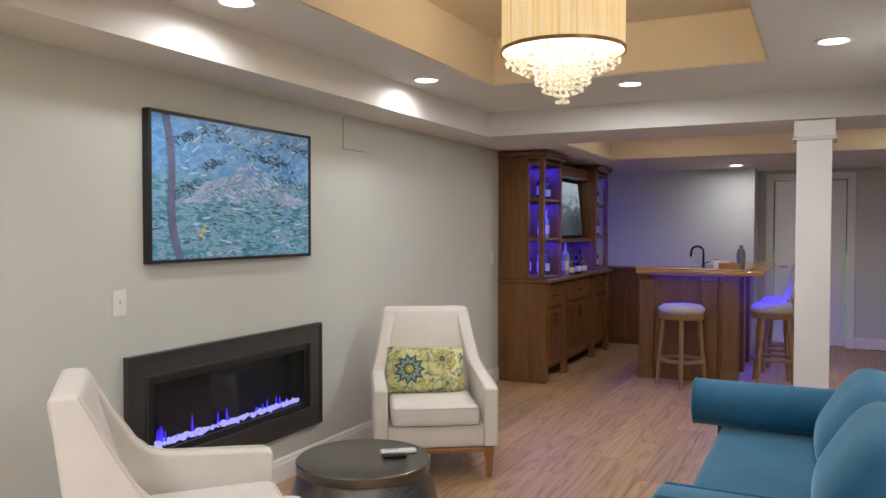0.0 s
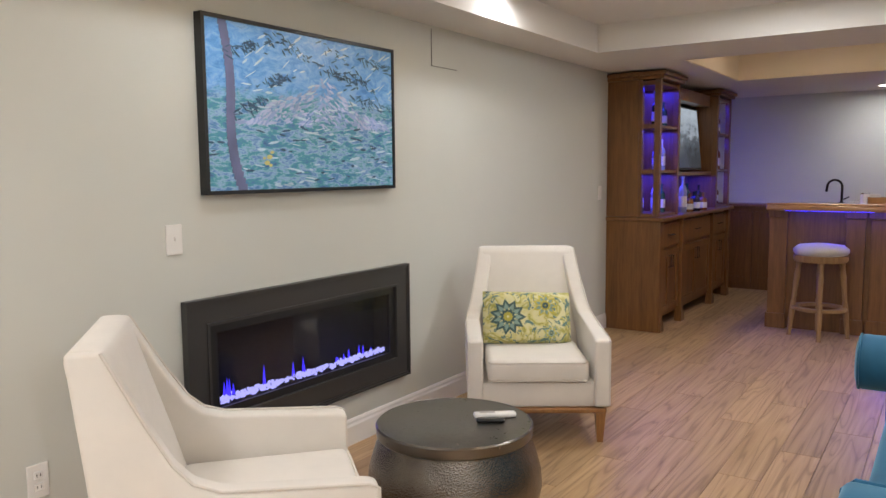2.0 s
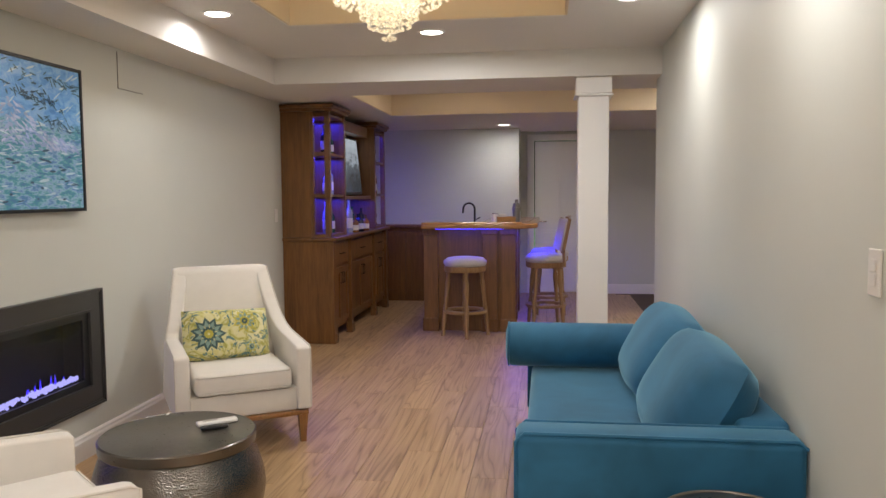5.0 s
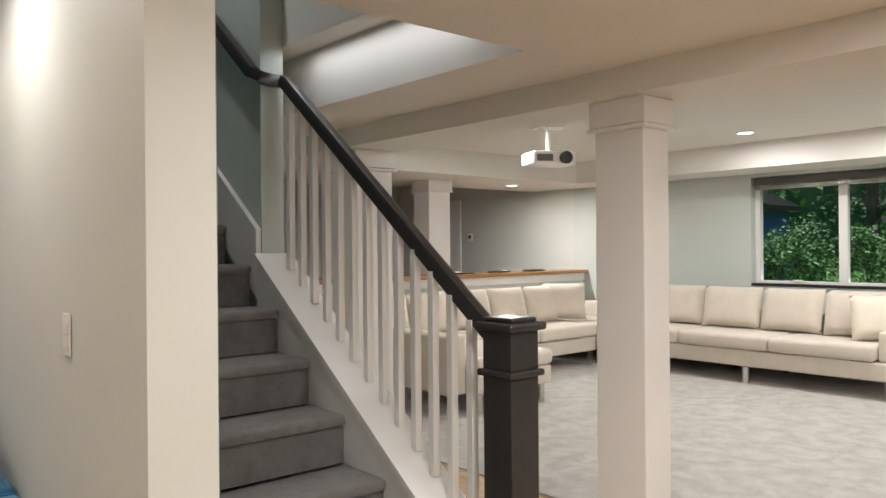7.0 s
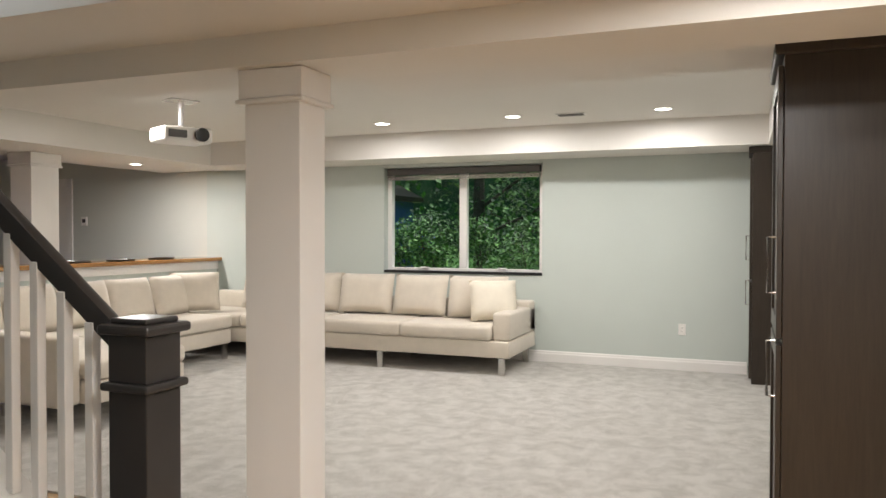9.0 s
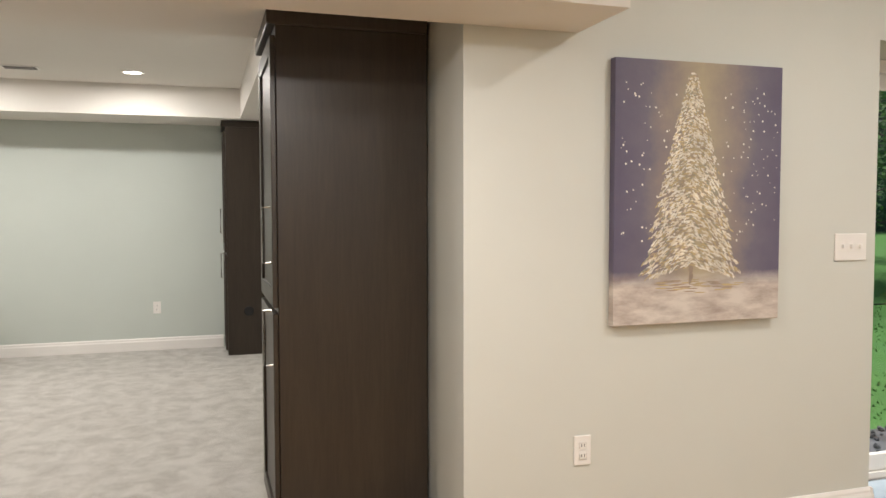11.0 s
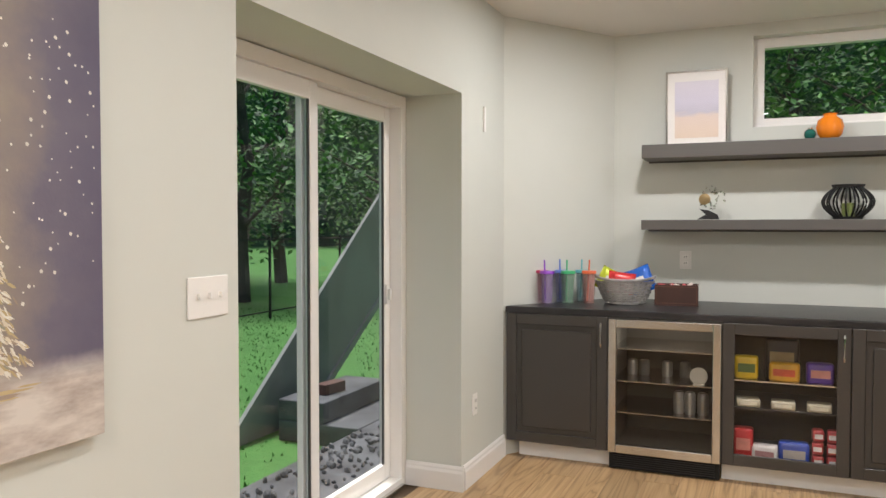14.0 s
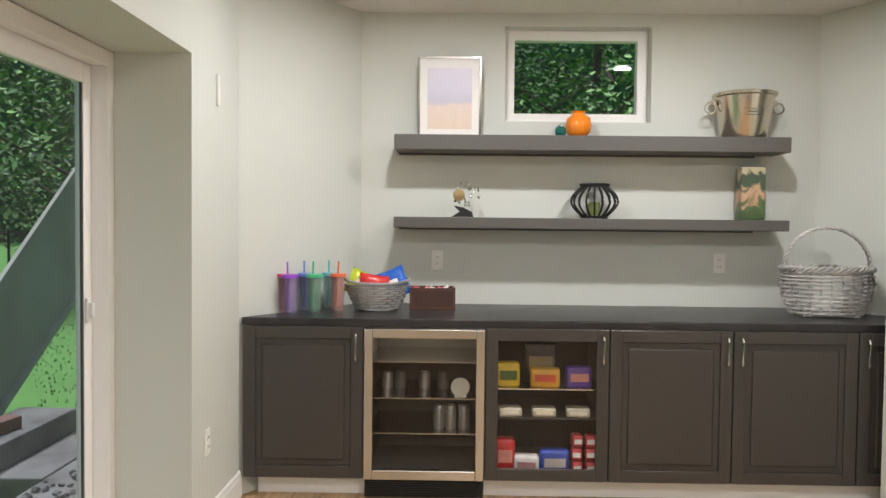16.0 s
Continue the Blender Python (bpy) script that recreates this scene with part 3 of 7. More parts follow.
bm = prism([(2.75, 0.05), (6.85, nose(6.85) - .1), (6.85, nose(6.85) + .22), (2.75, nose(2.75) + .22)], "x", 3.327, 3.33)
part("inner_skirt", bm, TRIM, stairs, "white skirt board on the wall")
bm = prism([(4.455, nose(4.455) - .15), (6.85, nose(6.85) - .15), (6.85, nose(6.85) + .2), (4.455, nose(4.455) + .2)], "x", 4.40, 4.428)
part("upper_skirt", bm, TRIM, stairs)

NX, NY = 4.563, 2.814
newel = thing("newel_post", "dark-stained square newel post with a stepped cap", "newel post", pose(NX, NY, 0))
w = 0.071
part("shaft", box(-w, -w, 0.002, w, w, 0.915, 0.004), RAILWOOD, newel)
part("collar", box(-w - .018, -w - .018, 0.915, w + .018, w + .018, 0.94, 0.008), RAILWOOD, newel)
part("neck", box(-w, -w, 0.94, w, w, 1.08, 0.003), RAILWOOD, newel)
part("cap", bm_box(box(-w - .024, -w - .024, 1.08, w + .024, w + .024, 1.11, 0.01), -w + .003, -w + .003, 1.11, w - .003, w - .003, 1.127, 0.006), RAILWOOD, newel)

balustrade = thing("balustrade", "white square balusters under a dark stained handrail", "balustrade")
RA, RB = Vector((4.55, 2.875, 1.05)), Vector((4.53, 4.36, 2.235))


def rail_section(pts):
    bm = bmesh.new()
    prof = [(-0.03, -0.03), (0.03, -0.03), (0.032, 0.005), (0.022, 0.028), (0, 0.034), (-0.022, 0.028), (-0.032, 0.005)]
    rings = []
    for i, p in enumerate(pts):
        d = (Vector(pts[min(i + 1, len(pts) - 1)]) - Vector(pts[max(i - 1, 0)])).normalized()
        side = Vector((d.y, -d.x, 0))
        side = side.normalized() if side.length > .01 else Vector((1, 0, 0))
        up = side.cross(d).normalized()
        rings.append([bm.verts.new(Vector(p) + side * a + up * b) for a, b in prof])
    for a, b in zip(rings, rings[1:]):
        for k in range(len(prof)):
            bm.faces.new((a[k], a[(k + 1) % len(prof)], b[(k + 1) % len(prof)], b[k]))
    bm.faces.new(rings[0])
    bm.faces.new(rings[-1])
    bmesh.ops.recalc_face_normals(bm, faces=bm.faces)
    return bm


part("handrail", rail_section([RA, RA.lerp(RB, .5), RB, RB + Vector((-.01, .045, .012)), RB + Vector((-.06, .052, .012)), RB + Vector((-.12, .055, .02)), RB + Vector((-.145, .09, .05)), RB + Vector((-.148, .6, .46)), RB + Vector((-.148, 2.3, 1.7))]), RAILWOOD, balustrade, "dark-stained handrail", smooth=50)
y = NY + 0.17
while y < 4.42:
    zb = nose(y) + .08
    zt = RA.z + (y - RA.y) * (RB.z - RA.z) / (RB.y - RA.y) - 0.03
    part("baluster", box(4.53 - .0165, y - .0165, zb, 4.53 + .0165, y + .0165, zt, 0.002, 1), TRIM, balustrade)
    y += 0.112


# ---------- ceiling fittings ----------
LENS = glow("downlight_lens", (1.0, 0.93, 0.84), 14)
first = thing("ceiling_light", "round white recessed ceiling light, some added as fill, switched on", "ceiling light", pose(*SPOTS[0][:3]), "recessed ceiling lights")
part("trim_ring", lathe([(0.088, 0), (0.086, -0.006), (0.07, -0.008), (0.066, -0.002), (0.066, 0.0)], 32), TRIM, first, smooth=40)
part("lens", lathe([(0, -0.003), (0.066, -0.003)], 32), LENS, first, "bright frosted lens")
# The added fill lights get the same fitting as the rest.
for sx, sy, sz, sw in SPOTS[1:]:
    copy_thing(first, pose(sx, sy, sz))


def wall_plate(name, label, m, kind="toggle", n=1):
    ob = thing(name, label, "switch" if kind != "outlet" else "outlet", m)
    wd = 0.072 if n == 1 else 0.046 * n + 0.03
    part("plate", box(-wd / 2, -0.006, -0.058, wd / 2, 0.0, 0.058, 0.003), WHITEPLASTIC, ob)
    for k in range(n):
        cx = (k - (n - 1) / 2) * 0.046
        if kind == "toggle":
            bm = box(cx - .005, -.018, -.004, cx + .005, -.0055, .012, .002)
            part("toggle", bm, WHITEPLASTIC, ob)
        elif kind == "rocker":
            part("rocker", box(cx - .017, -.0105, -.034, cx + .017, -.006, .034, .003), WHITEPLASTIC, ob)
        elif kind == "stacked":
            for zz in (-.0175, .0175):
                part("rocker", box(cx - .017, -.0105, zz - .016, cx + .017, -.006, zz + .016, .003), WHITEPLASTIC, ob)
        elif kind == "outlet":
            for zz in (-.02, .02):
                bm = box(cx - .016, -.0095, zz - .013, cx + .016, -.006, zz + .013, .004)
                sock = part("socket", bm, WHITEPLASTIC, ob)
                bm = bmesh.new()
                for dx in (-.006, .006):
                    bm_box(bm, cx + dx - .0012, -.0102, zz - .004, cx + dx + .0012, -.0094, zz + .006)
                part("slot", bm, MATTEBLACK, sock)
    return ob


wall_plate("light_switch", "white toggle switch above the fireplace wall's corner", pose(0.001, 3.428, 1.112, 0, 0, 90), "toggle")
wall_plate("light_switch", "white rocker switch on the partition wall", pose(3.159, 3.132, 1.15, 0, 0, -90), "stacked")
wall_plate("light_switch", "small white switch beside the bar cabinet", pose(0.001, 7.62, 1.17, 0, 0, 90), "rocker")
wall_plate("wall_outlet", "white double outlet low on the fireplace wall", pose(0.001, 2.86, 0.36, 0, 0, 90), "outlet")
wall_plate("triple_switch", "white triple toggle switch beside the sliding door", pose(5.587, -1.34, 1.19, 0, 0, -90), "toggle", 3)
wall_plate("wall_outlet", "white double outlet under the tree painting", pose(5.587, -0.07, 0.43, 0, 0, -90), "outlet")
wall_plate("wall_outlet", "white double outlet low beside the snack bar", pose(5.587, -3.48, 0.42, 0, 0, -90), "outlet")
wall_plate("wall_outlet", "white double outlet above the snack counter", pose(4.61, -4.739, 1.17, 0, 0, 180), "outlet")
wall_plate("wall_outlet", "white double outlet above the snack counter", pose(2.93, -4.739, 1.17, 0, 0, 180), "outlet")
wall_plate("wall_outlet", "white double outlet on the theatre wall", pose(10.769, 1.75, 0.42, 0, 0, -90), "outlet")
part_vent = thing("ceiling_vent", "small brown slotted ceiling vent", "vent", pose(9.5, 2.61, THEATRE_Z))
part("frame", box(-.06, -.13, -.008, .06, .13, -.001, .002), TRIM, part_vent)
for k in range(5):
    part("slat", box(-.045 + k * .02, -.11, -.013, -.033 + k * .02, .11, -.008), SHELFGREY, part_vent)
access = thing("access_panel", "flush painted access panel with a thin shadow gap", "access panel", pose(0.001, 5.30, 1.95, 0, 0, 90))
part("edge", bm_box(box(-.13, -.003, -.002, .13, 0, .002), -.132, -.003, -.002, -.128, 0, .2), plain("gap_line", (0.22, 0.22, 0.2), 0.7), access)
sens = thing("wall_sensor", "thin white vertical sensor strip on the wall", "sensor", pose(5.587, -3.62, 1.98, 0, 0, -90))
part("strip", box(-.012, -.012, -.07, .012, 0, .07, .003), WHITEPLASTIC, sens)

# ---------- mountain painting ----------
art = thing("framed_painting", "framed landscape painting of a blue mountain and pines", "painting", pose(0.001, 4.166, 1.63, 0, 0, 90))
AW, AH = 1.208, 0.705
bm = bmesh.new()
for x0, z0, x1, z1 in ((-AW / 2, -AH / 2, AW / 2, -AH / 2 + .016), (-AW / 2, AH / 2 - .016, AW / 2, AH / 2), (-AW / 2, -AH / 2 + .016, -AW / 2 + .016, AH / 2 - .016), (AW / 2 - .016, -AH / 2 + .016, AW / 2, AH / 2 - .016)):
    bm_box(bm, x0, -.042, z0, x1, -.001, z1)
part("frame", bm, BLACK, art, "thin black frame")


def landscape():
    m, nt, b = nodes("landscape_paint", 0.28)
    v = coords(nt, (1, 1, 1))
    sep = nt.nodes.new("ShaderNodeSeparateXYZ")
    nt.links.new(v, sep.inputs[0])
    dab = noise_node(nt, coords(nt, (9, 1, 16), (0, 0.35, 0)), 1.5, 5, 0.7, 1.2)
    dab2 = noise_node(nt, coords(nt, (8, 1, 26)), 1.2, 5, 0.72, 0.25)
    skyc = ramp(nt, dab, [(0.3, (0.08, 0.26, 0.70)), (0.48, (0.16, 0.42, 0.84)), (0.62, (0.30, 0.56, 0.88)), (0.8, (0.12, 0.28, 0.62))])
    land = ramp(nt, dab2, [(0.28, (0.03, 0.09, 0.26)), (0.38, (0.09, 0.25, 0.52)), (0.46, (0.08, 0.36, 0.44)), (0.52, (0.36, 0.56, 0.76)), (0.6, (0.10, 0.25, 0.58)), (0.7, (0.06, 0.32, 0.33)), (0.8, (0.48, 0.64, 0.78))])
    add = nt.nodes.new("ShaderNodeMath")
    add.operation = "MULTIPLY_ADD"
    add.inputs[1].default_value, add.inputs[2].default_value = 0.2, -0.13
    nt.links.new(dab, add.inputs[0])
    sm = nt.nodes.new("ShaderNodeMath")
    nt.links.new(add.outputs[0], sm.inputs[0])
    nt.links.new(sep.outputs["Z"], sm.inputs[1])
    mask = ramp(nt, sm.outputs[0], [(0.0, (0, 0, 0)), (0.06, (1, 1, 1))])
    nt.links.new(mixed(nt, mask, land, skyc), b.inputs["Base Color"])
    bump(nt, b, dab2, 0.25, 0.002)
    return m


part("canvas", box(-AW / 2 + .016, -.036, -AH / 2 + .016, AW / 2 - .016, -.006, AH / 2 - .016), landscape(), art)
MOUNT = plain("mountain_paint", (0.33, 0.45, 0.74), 0.4, vary=0.2, grain=60, relief=0.3)
MOUNT2 = plain("mountain_pink_paint", (0.50, 0.58, 0.82), 0.4, vary=0.2, grain=60, relief=0.3)
DARKB = plain("pine_paint", (0.045, 0.11, 0.21), 0.4, vary=0.3, grain=60)
TRUNKP = plain("trunk_paint", (0.14, 0.16, 0.30), 0.4, vary=0.3, grain=40)
YEL = plain("house_paint", (0.62, 0.58, 0.22), 0.4, vary=0.15, grain=60)


def dab(bm, x, z, ln, wd, ang, y=-.0375):
    c, s2 = math.cos(ang), math.sin(ang)
    pts = [(-ln, 0), (-ln * .5, wd), (ln * .4, wd * .8), (ln, 0), (ln * .4, -wd), (-ln * .5, -wd * .8)]
    vs = [bm.verts.new((x + a * c - b2 * s2, y, z + a * s2 + b2 * c)) for a, b2 in pts]
    bm.faces.new(vs)


rnd = random.Random(4)
bm, bm2 = bmesh.new(), bmesh.new()
for k in range(420):
    u = rnd.uniform(-1, 1)
    top = 0.17 - 0.23 * abs(u) ** 0.8 + 0.02 * math.sin(u * 9)
    z = rnd.uniform(-0.06, top) if top > -.06 else -.06
    dab(bm if rnd.random() < .55 else bm2, 0.06 + u * .5, z, rnd.uniform(.010, .026), rnd.uniform(.003, .007), (-.5 if u > 0 else .5) + rnd.uniform(-.4, .4), -.0372 - rnd.random() * .0006)
tagged(part("mountain_strokes", bm, MOUNT, art), kind="stuff")
tagged(part("peak_strokes", bm2, MOUNT2, art), kind="stuff")
bm = bmesh.new()
for k in range(26):
    f = k / 25
    dab(bm, -.50 + .085 * f ** 1.6 + .02 * math.sin(f * 6), .33 - f * .66, .026, .024 + .004 * f, -1.4 + .1 * math.sin(k), -.0386 - k * 1e-5)
part("tree_trunk_strokes", bm, TRUNKP, art)
bm = bmesh.new()
for (x0, z0, x1, z1) in ((-.48, .24, -.2, .29), (-.25, .33, .12, .2), (0.1, .33, .45, .13), (.3, .30, .58, .26), (.28, .1, .56, .06), (-.3, .12, -.16, .16), (-.42, -.02, -.3, .06), (.1, .23, .3, .16)):
    for k in range(34):
        f = rnd.random()
        dab(bm, x0 + (x1 - x0) * f + rnd.gauss(0, .025), z0 + (z1 - z0) * f - abs(rnd.gauss(0, .022)), rnd.uniform(.008, .028), rnd.uniform(.002, .005), rnd.uniform(-1.2, .7), -.0394 - rnd.random() * .0006)
for k in range(36):
    dab(bm, rnd.uniform(-.58, .58), rnd.uniform(-.33, -.06), rnd.uniform(.012, .035), rnd.uniform(.003, .006), rnd.uniform(-.2, .2), -.0394 - rnd.random() * .0006)
tagged(part("branch_strokes", bm, DARKB, art), kind="stuff")
bm = bmesh.new()
for k in range(110):
    z = rnd.uniform(-.33, .32)
    dab(bm, rnd.uniform(-.40, .58), z, rnd.uniform(.015, .045), rnd.uniform(.002, .006), rnd.uniform(-.25, .25) + (.5 if z > .1 else 0), -.0376 - rnd.random() * .0006)
tagged(part("light_strokes", bm, plain("pale_sky_paint", (0.56, 0.72, 0.86), 0.4, vary=0.2, grain=60), art), kind="stuff")
bm = bmesh.new()
for x, z, a in ((-.27, -.2, .03), (-.285, -.225, .028), (-.255, -.18, .02), (-.265, -.235, .02), (-.30, -.205, .016)):
    dab(bm, x, z, a * .6, a * .36, .5 + x, -.0405 - a * .02)
tagged(part("house_strokes", bm, YEL, art), kind="stuff")

# ---------- fireplace ----------
fire = thing("electric_fireplace", "wall-set electric fireplace with dark frame and blue flames", "fireplace", pose(0.001, 4.17, 0.5635, 0, 0, 90))
FW, FH = 1.447, 0.61


def ring(bm, w0, h0, w1, h1, y0, y1):
    bm_box(bm, -w0 / 2, y0, -h0 / 2, w0 / 2, y1, -h1 / 2)
    bm_box(bm, -w0 / 2, y0, h1 / 2, w0 / 2, y1, h0 / 2)
    bm_box(bm, -w0 / 2, y0, -h1 / 2, -w1 / 2, y1, h1 / 2)
    bm_box(bm, w1 / 2, y0, -h1 / 2, w0 / 2, y1, h1 / 2)
    return bm


part("outer_moulding", ring(bmesh.new(), FW, FH, FW - .022, FH - .022, -.034, -.001), FPFRAME, fire, "charcoal moulded edge")
part("moulding_step", ring(bmesh.new(), FW - .024, FH - .024, FW - .04, FH - .04, -.028, -.001), FPFRAME, fire)
part("surround", ring(bmesh.new(), FW - .042, FH - .042, FW - .2, FH - .2, -.024, -.001), FPFRAME, fire, "charcoal flat surround")
part("inner_moulding", ring(bmesh.new(), FW - .2, FH - .2, FW - .225, FH - .225, -.03, -.001), FPFRAME, fire)
part("firebox", ring(box(-.625, .135, -.195, .625, .14, .195), 1.255, .395, 1.235, .375, .0, .135), MATTEBLACK, fire)
part("inner_bezel", ring(bmesh.new(), FW - .226, FH - .226, 1.13, .315, -.014, -.004), BLACK, fire)
part("glass", pane(-.565, -.157, .565, .157, -.007), FIREGLASS, fire, "dark glossy glass")
CRYST = glow("ember_crystals", (0.42, 0.40, 1.0), 1.5)
BLUEF = glow("flame_blue", (0.05, 0.03, 1.0), 2.2)
bm = bmesh.new()
for k in range(420):
    x, yy, r = rnd.uniform(-.56, .56), rnd.uniform(.005, .06), rnd.uniform(.004, .01)
    bmesh.ops.create_icosphere(bm, subdivisions=0, radius=r, matrix=Matrix.Translation((x, yy, -.15 + rnd.uniform(0, .016))) @ Euler((rnd.random() * 3, rnd.random() * 3, 0)).to_matrix().to_4x4())
tagged(part("crystal_bed", bm, CRYST, fire, "glowing blue-white glass crystals"), kind="stuff")
for k in range(16):
    x = rnd.uniform(-.54, .54)
    h = rnd.uniform(.025, .075) * (1.25 if x < 0 else .9)
    bm = bmesh.new()
    vs = [bm.verts.new((x + a * .009, .05, -.14 + b2 * h)) for a, b2 in ((-1, 0), (1, 0), (.8, .3), (.1, 1), (-.6, .4))]
    bm.faces.new(vs)
    part("flame", bm, BLUEF, fire)
li = bpy.data.lights.new("flame_lamp", "AREA")
li.shape, li.size, li.size_y, li.energy, li.color = "RECTANGLE", 1.1, 0.03, 0.5, (0.2, 0.15, 1)
new("flame_lamp", li).matrix_world = pose(0.03, 4.158, 0.43, -90, 0, 90) @ pose(0, 0, 0)


# ---------- armchairs ----------
def tufted_box(x0, y0, z0, x1, y1, z1, r, seg=4):
    return box(x0, y0, z0, x1, y1, z1, r, seg)


def armchair(m):
    """Faces -Y; origin on the floor under the seat's centre."""
    ob = thing("armchair", "ivory upholstered armchair with sloped arms and wooden legs", "armchair", m, "ivory armchairs")
    part("seat_base", box(-.30, -.34, .19, .30, .30, .33, .02), IVORY, ob, smooth=40)
    bm = box(-.262, -.365, .33, .262, .20, .455, .035, 4)
    part("seat_cushion", bm, IVORY, ob, smooth=50)
    pts = [(-.366, .335), (-.366, .452), (.2, .452), (.2, .335)]
    for zz in (.345, .44):
        part("piping", tube([(-.255, -.34, zz), (-.24, -.362, zz), (.24, -.362, zz), (.255, -.34, zz)], .005, 6), IVORYPIPE, ob)
    # backrest: leaning slab, slightly narrower at the top
    bm = bmesh.new()
    prof = [(.15, .33), (.32, .28), (.435, .965), (.42, .99), (.35, .99), (.325, .965)]
    a = [bm.verts.new((-.287 if z < .6 else -.266, y2, z)) for y2, z in prof]
    b = [bm.verts.new((.287 if z < .6 else .266, y2, z)) for y2, z in prof]
    bm.faces.new(a)
    bm.faces.new(b)
    for i in range(len(prof)):
        j = (i + 1) % len(prof)
        bm.faces.new((a[i], a[j], b[j], b[i]))
    bmesh.ops.recalc_face_normals(bm, faces=bm.faces)
    bmesh.ops.bevel(bm, geom=list(bm.edges), offset=.016, segments=3, profile=.5, affect="EDGES")
    part("backrest", bm, IVORY, ob, smooth=50)
    # arms sweep up into wings
    for sgn in (-1, 1):
        prof = [(-.37, .2), (-.37, .56), (-.34, .57), (.05, .595), (.12, .62), (.17, .67), (.235, .78), (.34, .985), (.43, .985), (.33, .2)]
        bm = prism(prof, "x", .285 * sgn, .365 * sgn)
        for v in bm.verts:
            if v.co.z > .6:
                v.co.x -= sgn * .085 * ((v.co.z - .6) / .385) ** .7
        bmesh.ops.bevel(bm, geom=list(bm.edges), offset=.014, segments=3, profile=.5, affect="EDGES")
        part("arm", bm, IVORY, ob, smooth=45)
        part("arm_piping", tube([(sgn * .362, -.368, .21), (sgn * .362, -.368, .558), (sgn * .362, -.34, .571), (sgn * .362, .05, .596), (sgn * .352, .12, .622), (sgn * .335, .17, .672), (sgn * .312, .235, .782), (sgn * .278, .34, .983)], .0045, 6), IVORYPIPE, ob)
    bm = box(-.35, -.36, .165, .35, .32, .192, .006)
    part("wooden_rail", bm, LEGWOOD, ob, "warm brown wooden rail")
    for x, y2 in ((-.32, -.33), (.32, -.33), (-.3, .28), (.3, .28)):
        bm = bmesh.new()
        bmesh.ops.create_cone(bm, cap_ends=True, segments=4, radius1=.021, radius2=.036, depth=.164, matrix=pose(x, y2 + (.03 if y2 > 0 else -.0), .083, 0, 0, 45))
        part("leg", bm, LEGWOOD, ob)
    return ob


CS = Matrix.Diagonal((.97, .97, .935, 1))
CA = pose(0.605, 5.225, 0, 0, 0, 33)
chair_a = armchair(CA @ CS)
chair_b = armchair(pose(0.725, 3.095, 0, 0, 0, 139) @ CS)

def flower_fabric():
    m, nt, b = nodes("flower_fabric", 0.85)
    v = coords(nt, (1, 1, 1))
    n1 = noise_node(nt, v, 9, 3, 0.55, 1.5)
    n2 = noise_node(nt, v, 16, 2, 0.5, 2.2)
    c1 = ramp(nt, n1, [(0.42, (0.66, 0.62, 0.34)), (0.5, (0.60, 0.55, 0.22)), (0.55, (0.36, 0.34, 0.06)), (0.62, (0.68, 0.64, 0.36))])
    nt.links.new(mixed(nt, ramp(nt, n2, [(0.57, (0, 0, 0)), (0.6, (1, 1, 1))]), c1, (0.13, 0.22, 0.20)), b.inputs["Base Color"])
    bump(nt, b, noise_node(nt, v, 220, 2), 0.3, 0.001)
    return m


pil = thing("throw_pillow", "yellow lumbar pillow with a bold flower print", "pillow", CA @ pose(-.02, .085, .555, 68, 2, 4))
part("pillow_body", cushion(.50, .30, .15, .5, 12, .03, .12), flower_fabric(), pil, smooth=60)
PET1 = plain("petal_dark", (0.07, 0.12, 0.11), 0.85, vary=.2, grain=60)
PET2 = plain("petal_teal", (0.25, 0.36, 0.30), 0.85, vary=.2, grain=60)
PET3 = plain("petal_ochre", (0.50, 0.43, 0.07), 0.85, vary=.2, grain=60)


def flower(cx, cy, r, mats, n=11):
    for k, (rr, wd, mat) in enumerate(((r, .34, mats[0]), (r * .8, .26, mats[1]), (r * .45, .5, mats[0]), (r * .28, .6, mats[2]))):
        bm = bmesh.new()
        for i in range(n):
            a = 2 * math.pi * i / n
            d, p = Vector((math.cos(a), math.sin(a), 0)), Vector((-math.sin(a), math.cos(a), 0))
            pts = [d * rr * .2, d * rr * .65 + p * rr * wd * .6, d * rr, d * rr * .65 - p * rr * wd * .6]
            vs = []
            for q in pts:
                x, y2 = cx + q.x, cy + q.y
                u, v2 = min(1, abs(x) / .25), min(1, abs(y2) / .15)
                vs.append(bm.verts.new((x, y2, .075 * ((1 - u ** 4) * (1 - v2 ** 4)) ** .5 + .003 + k * .0012)))
            bm.faces.new(vs)
        bmesh.ops.recalc_face_normals(bm, faces=bm.faces)
        part("flower", bm, mat, pil)


flower(-.115, -.01, .10, (PET1, PET2, PET3))
flower(.09, .055, .07, (PET3, PET2, PET1), 9)
flower(.12, -.095, .045, (PET2, PET3, PET1), 7)

# ---------- drum table ----------
DRUM = [(0.0, 0.002), (0.225, 0.002), (0.262, 0.014), (0.305, 0.05), (0.332, 0.095), (0.343, 0.15), (0.338, 0.21), (0.32, 0.275), (0.302, 0.325), (0.298, 0.345)]


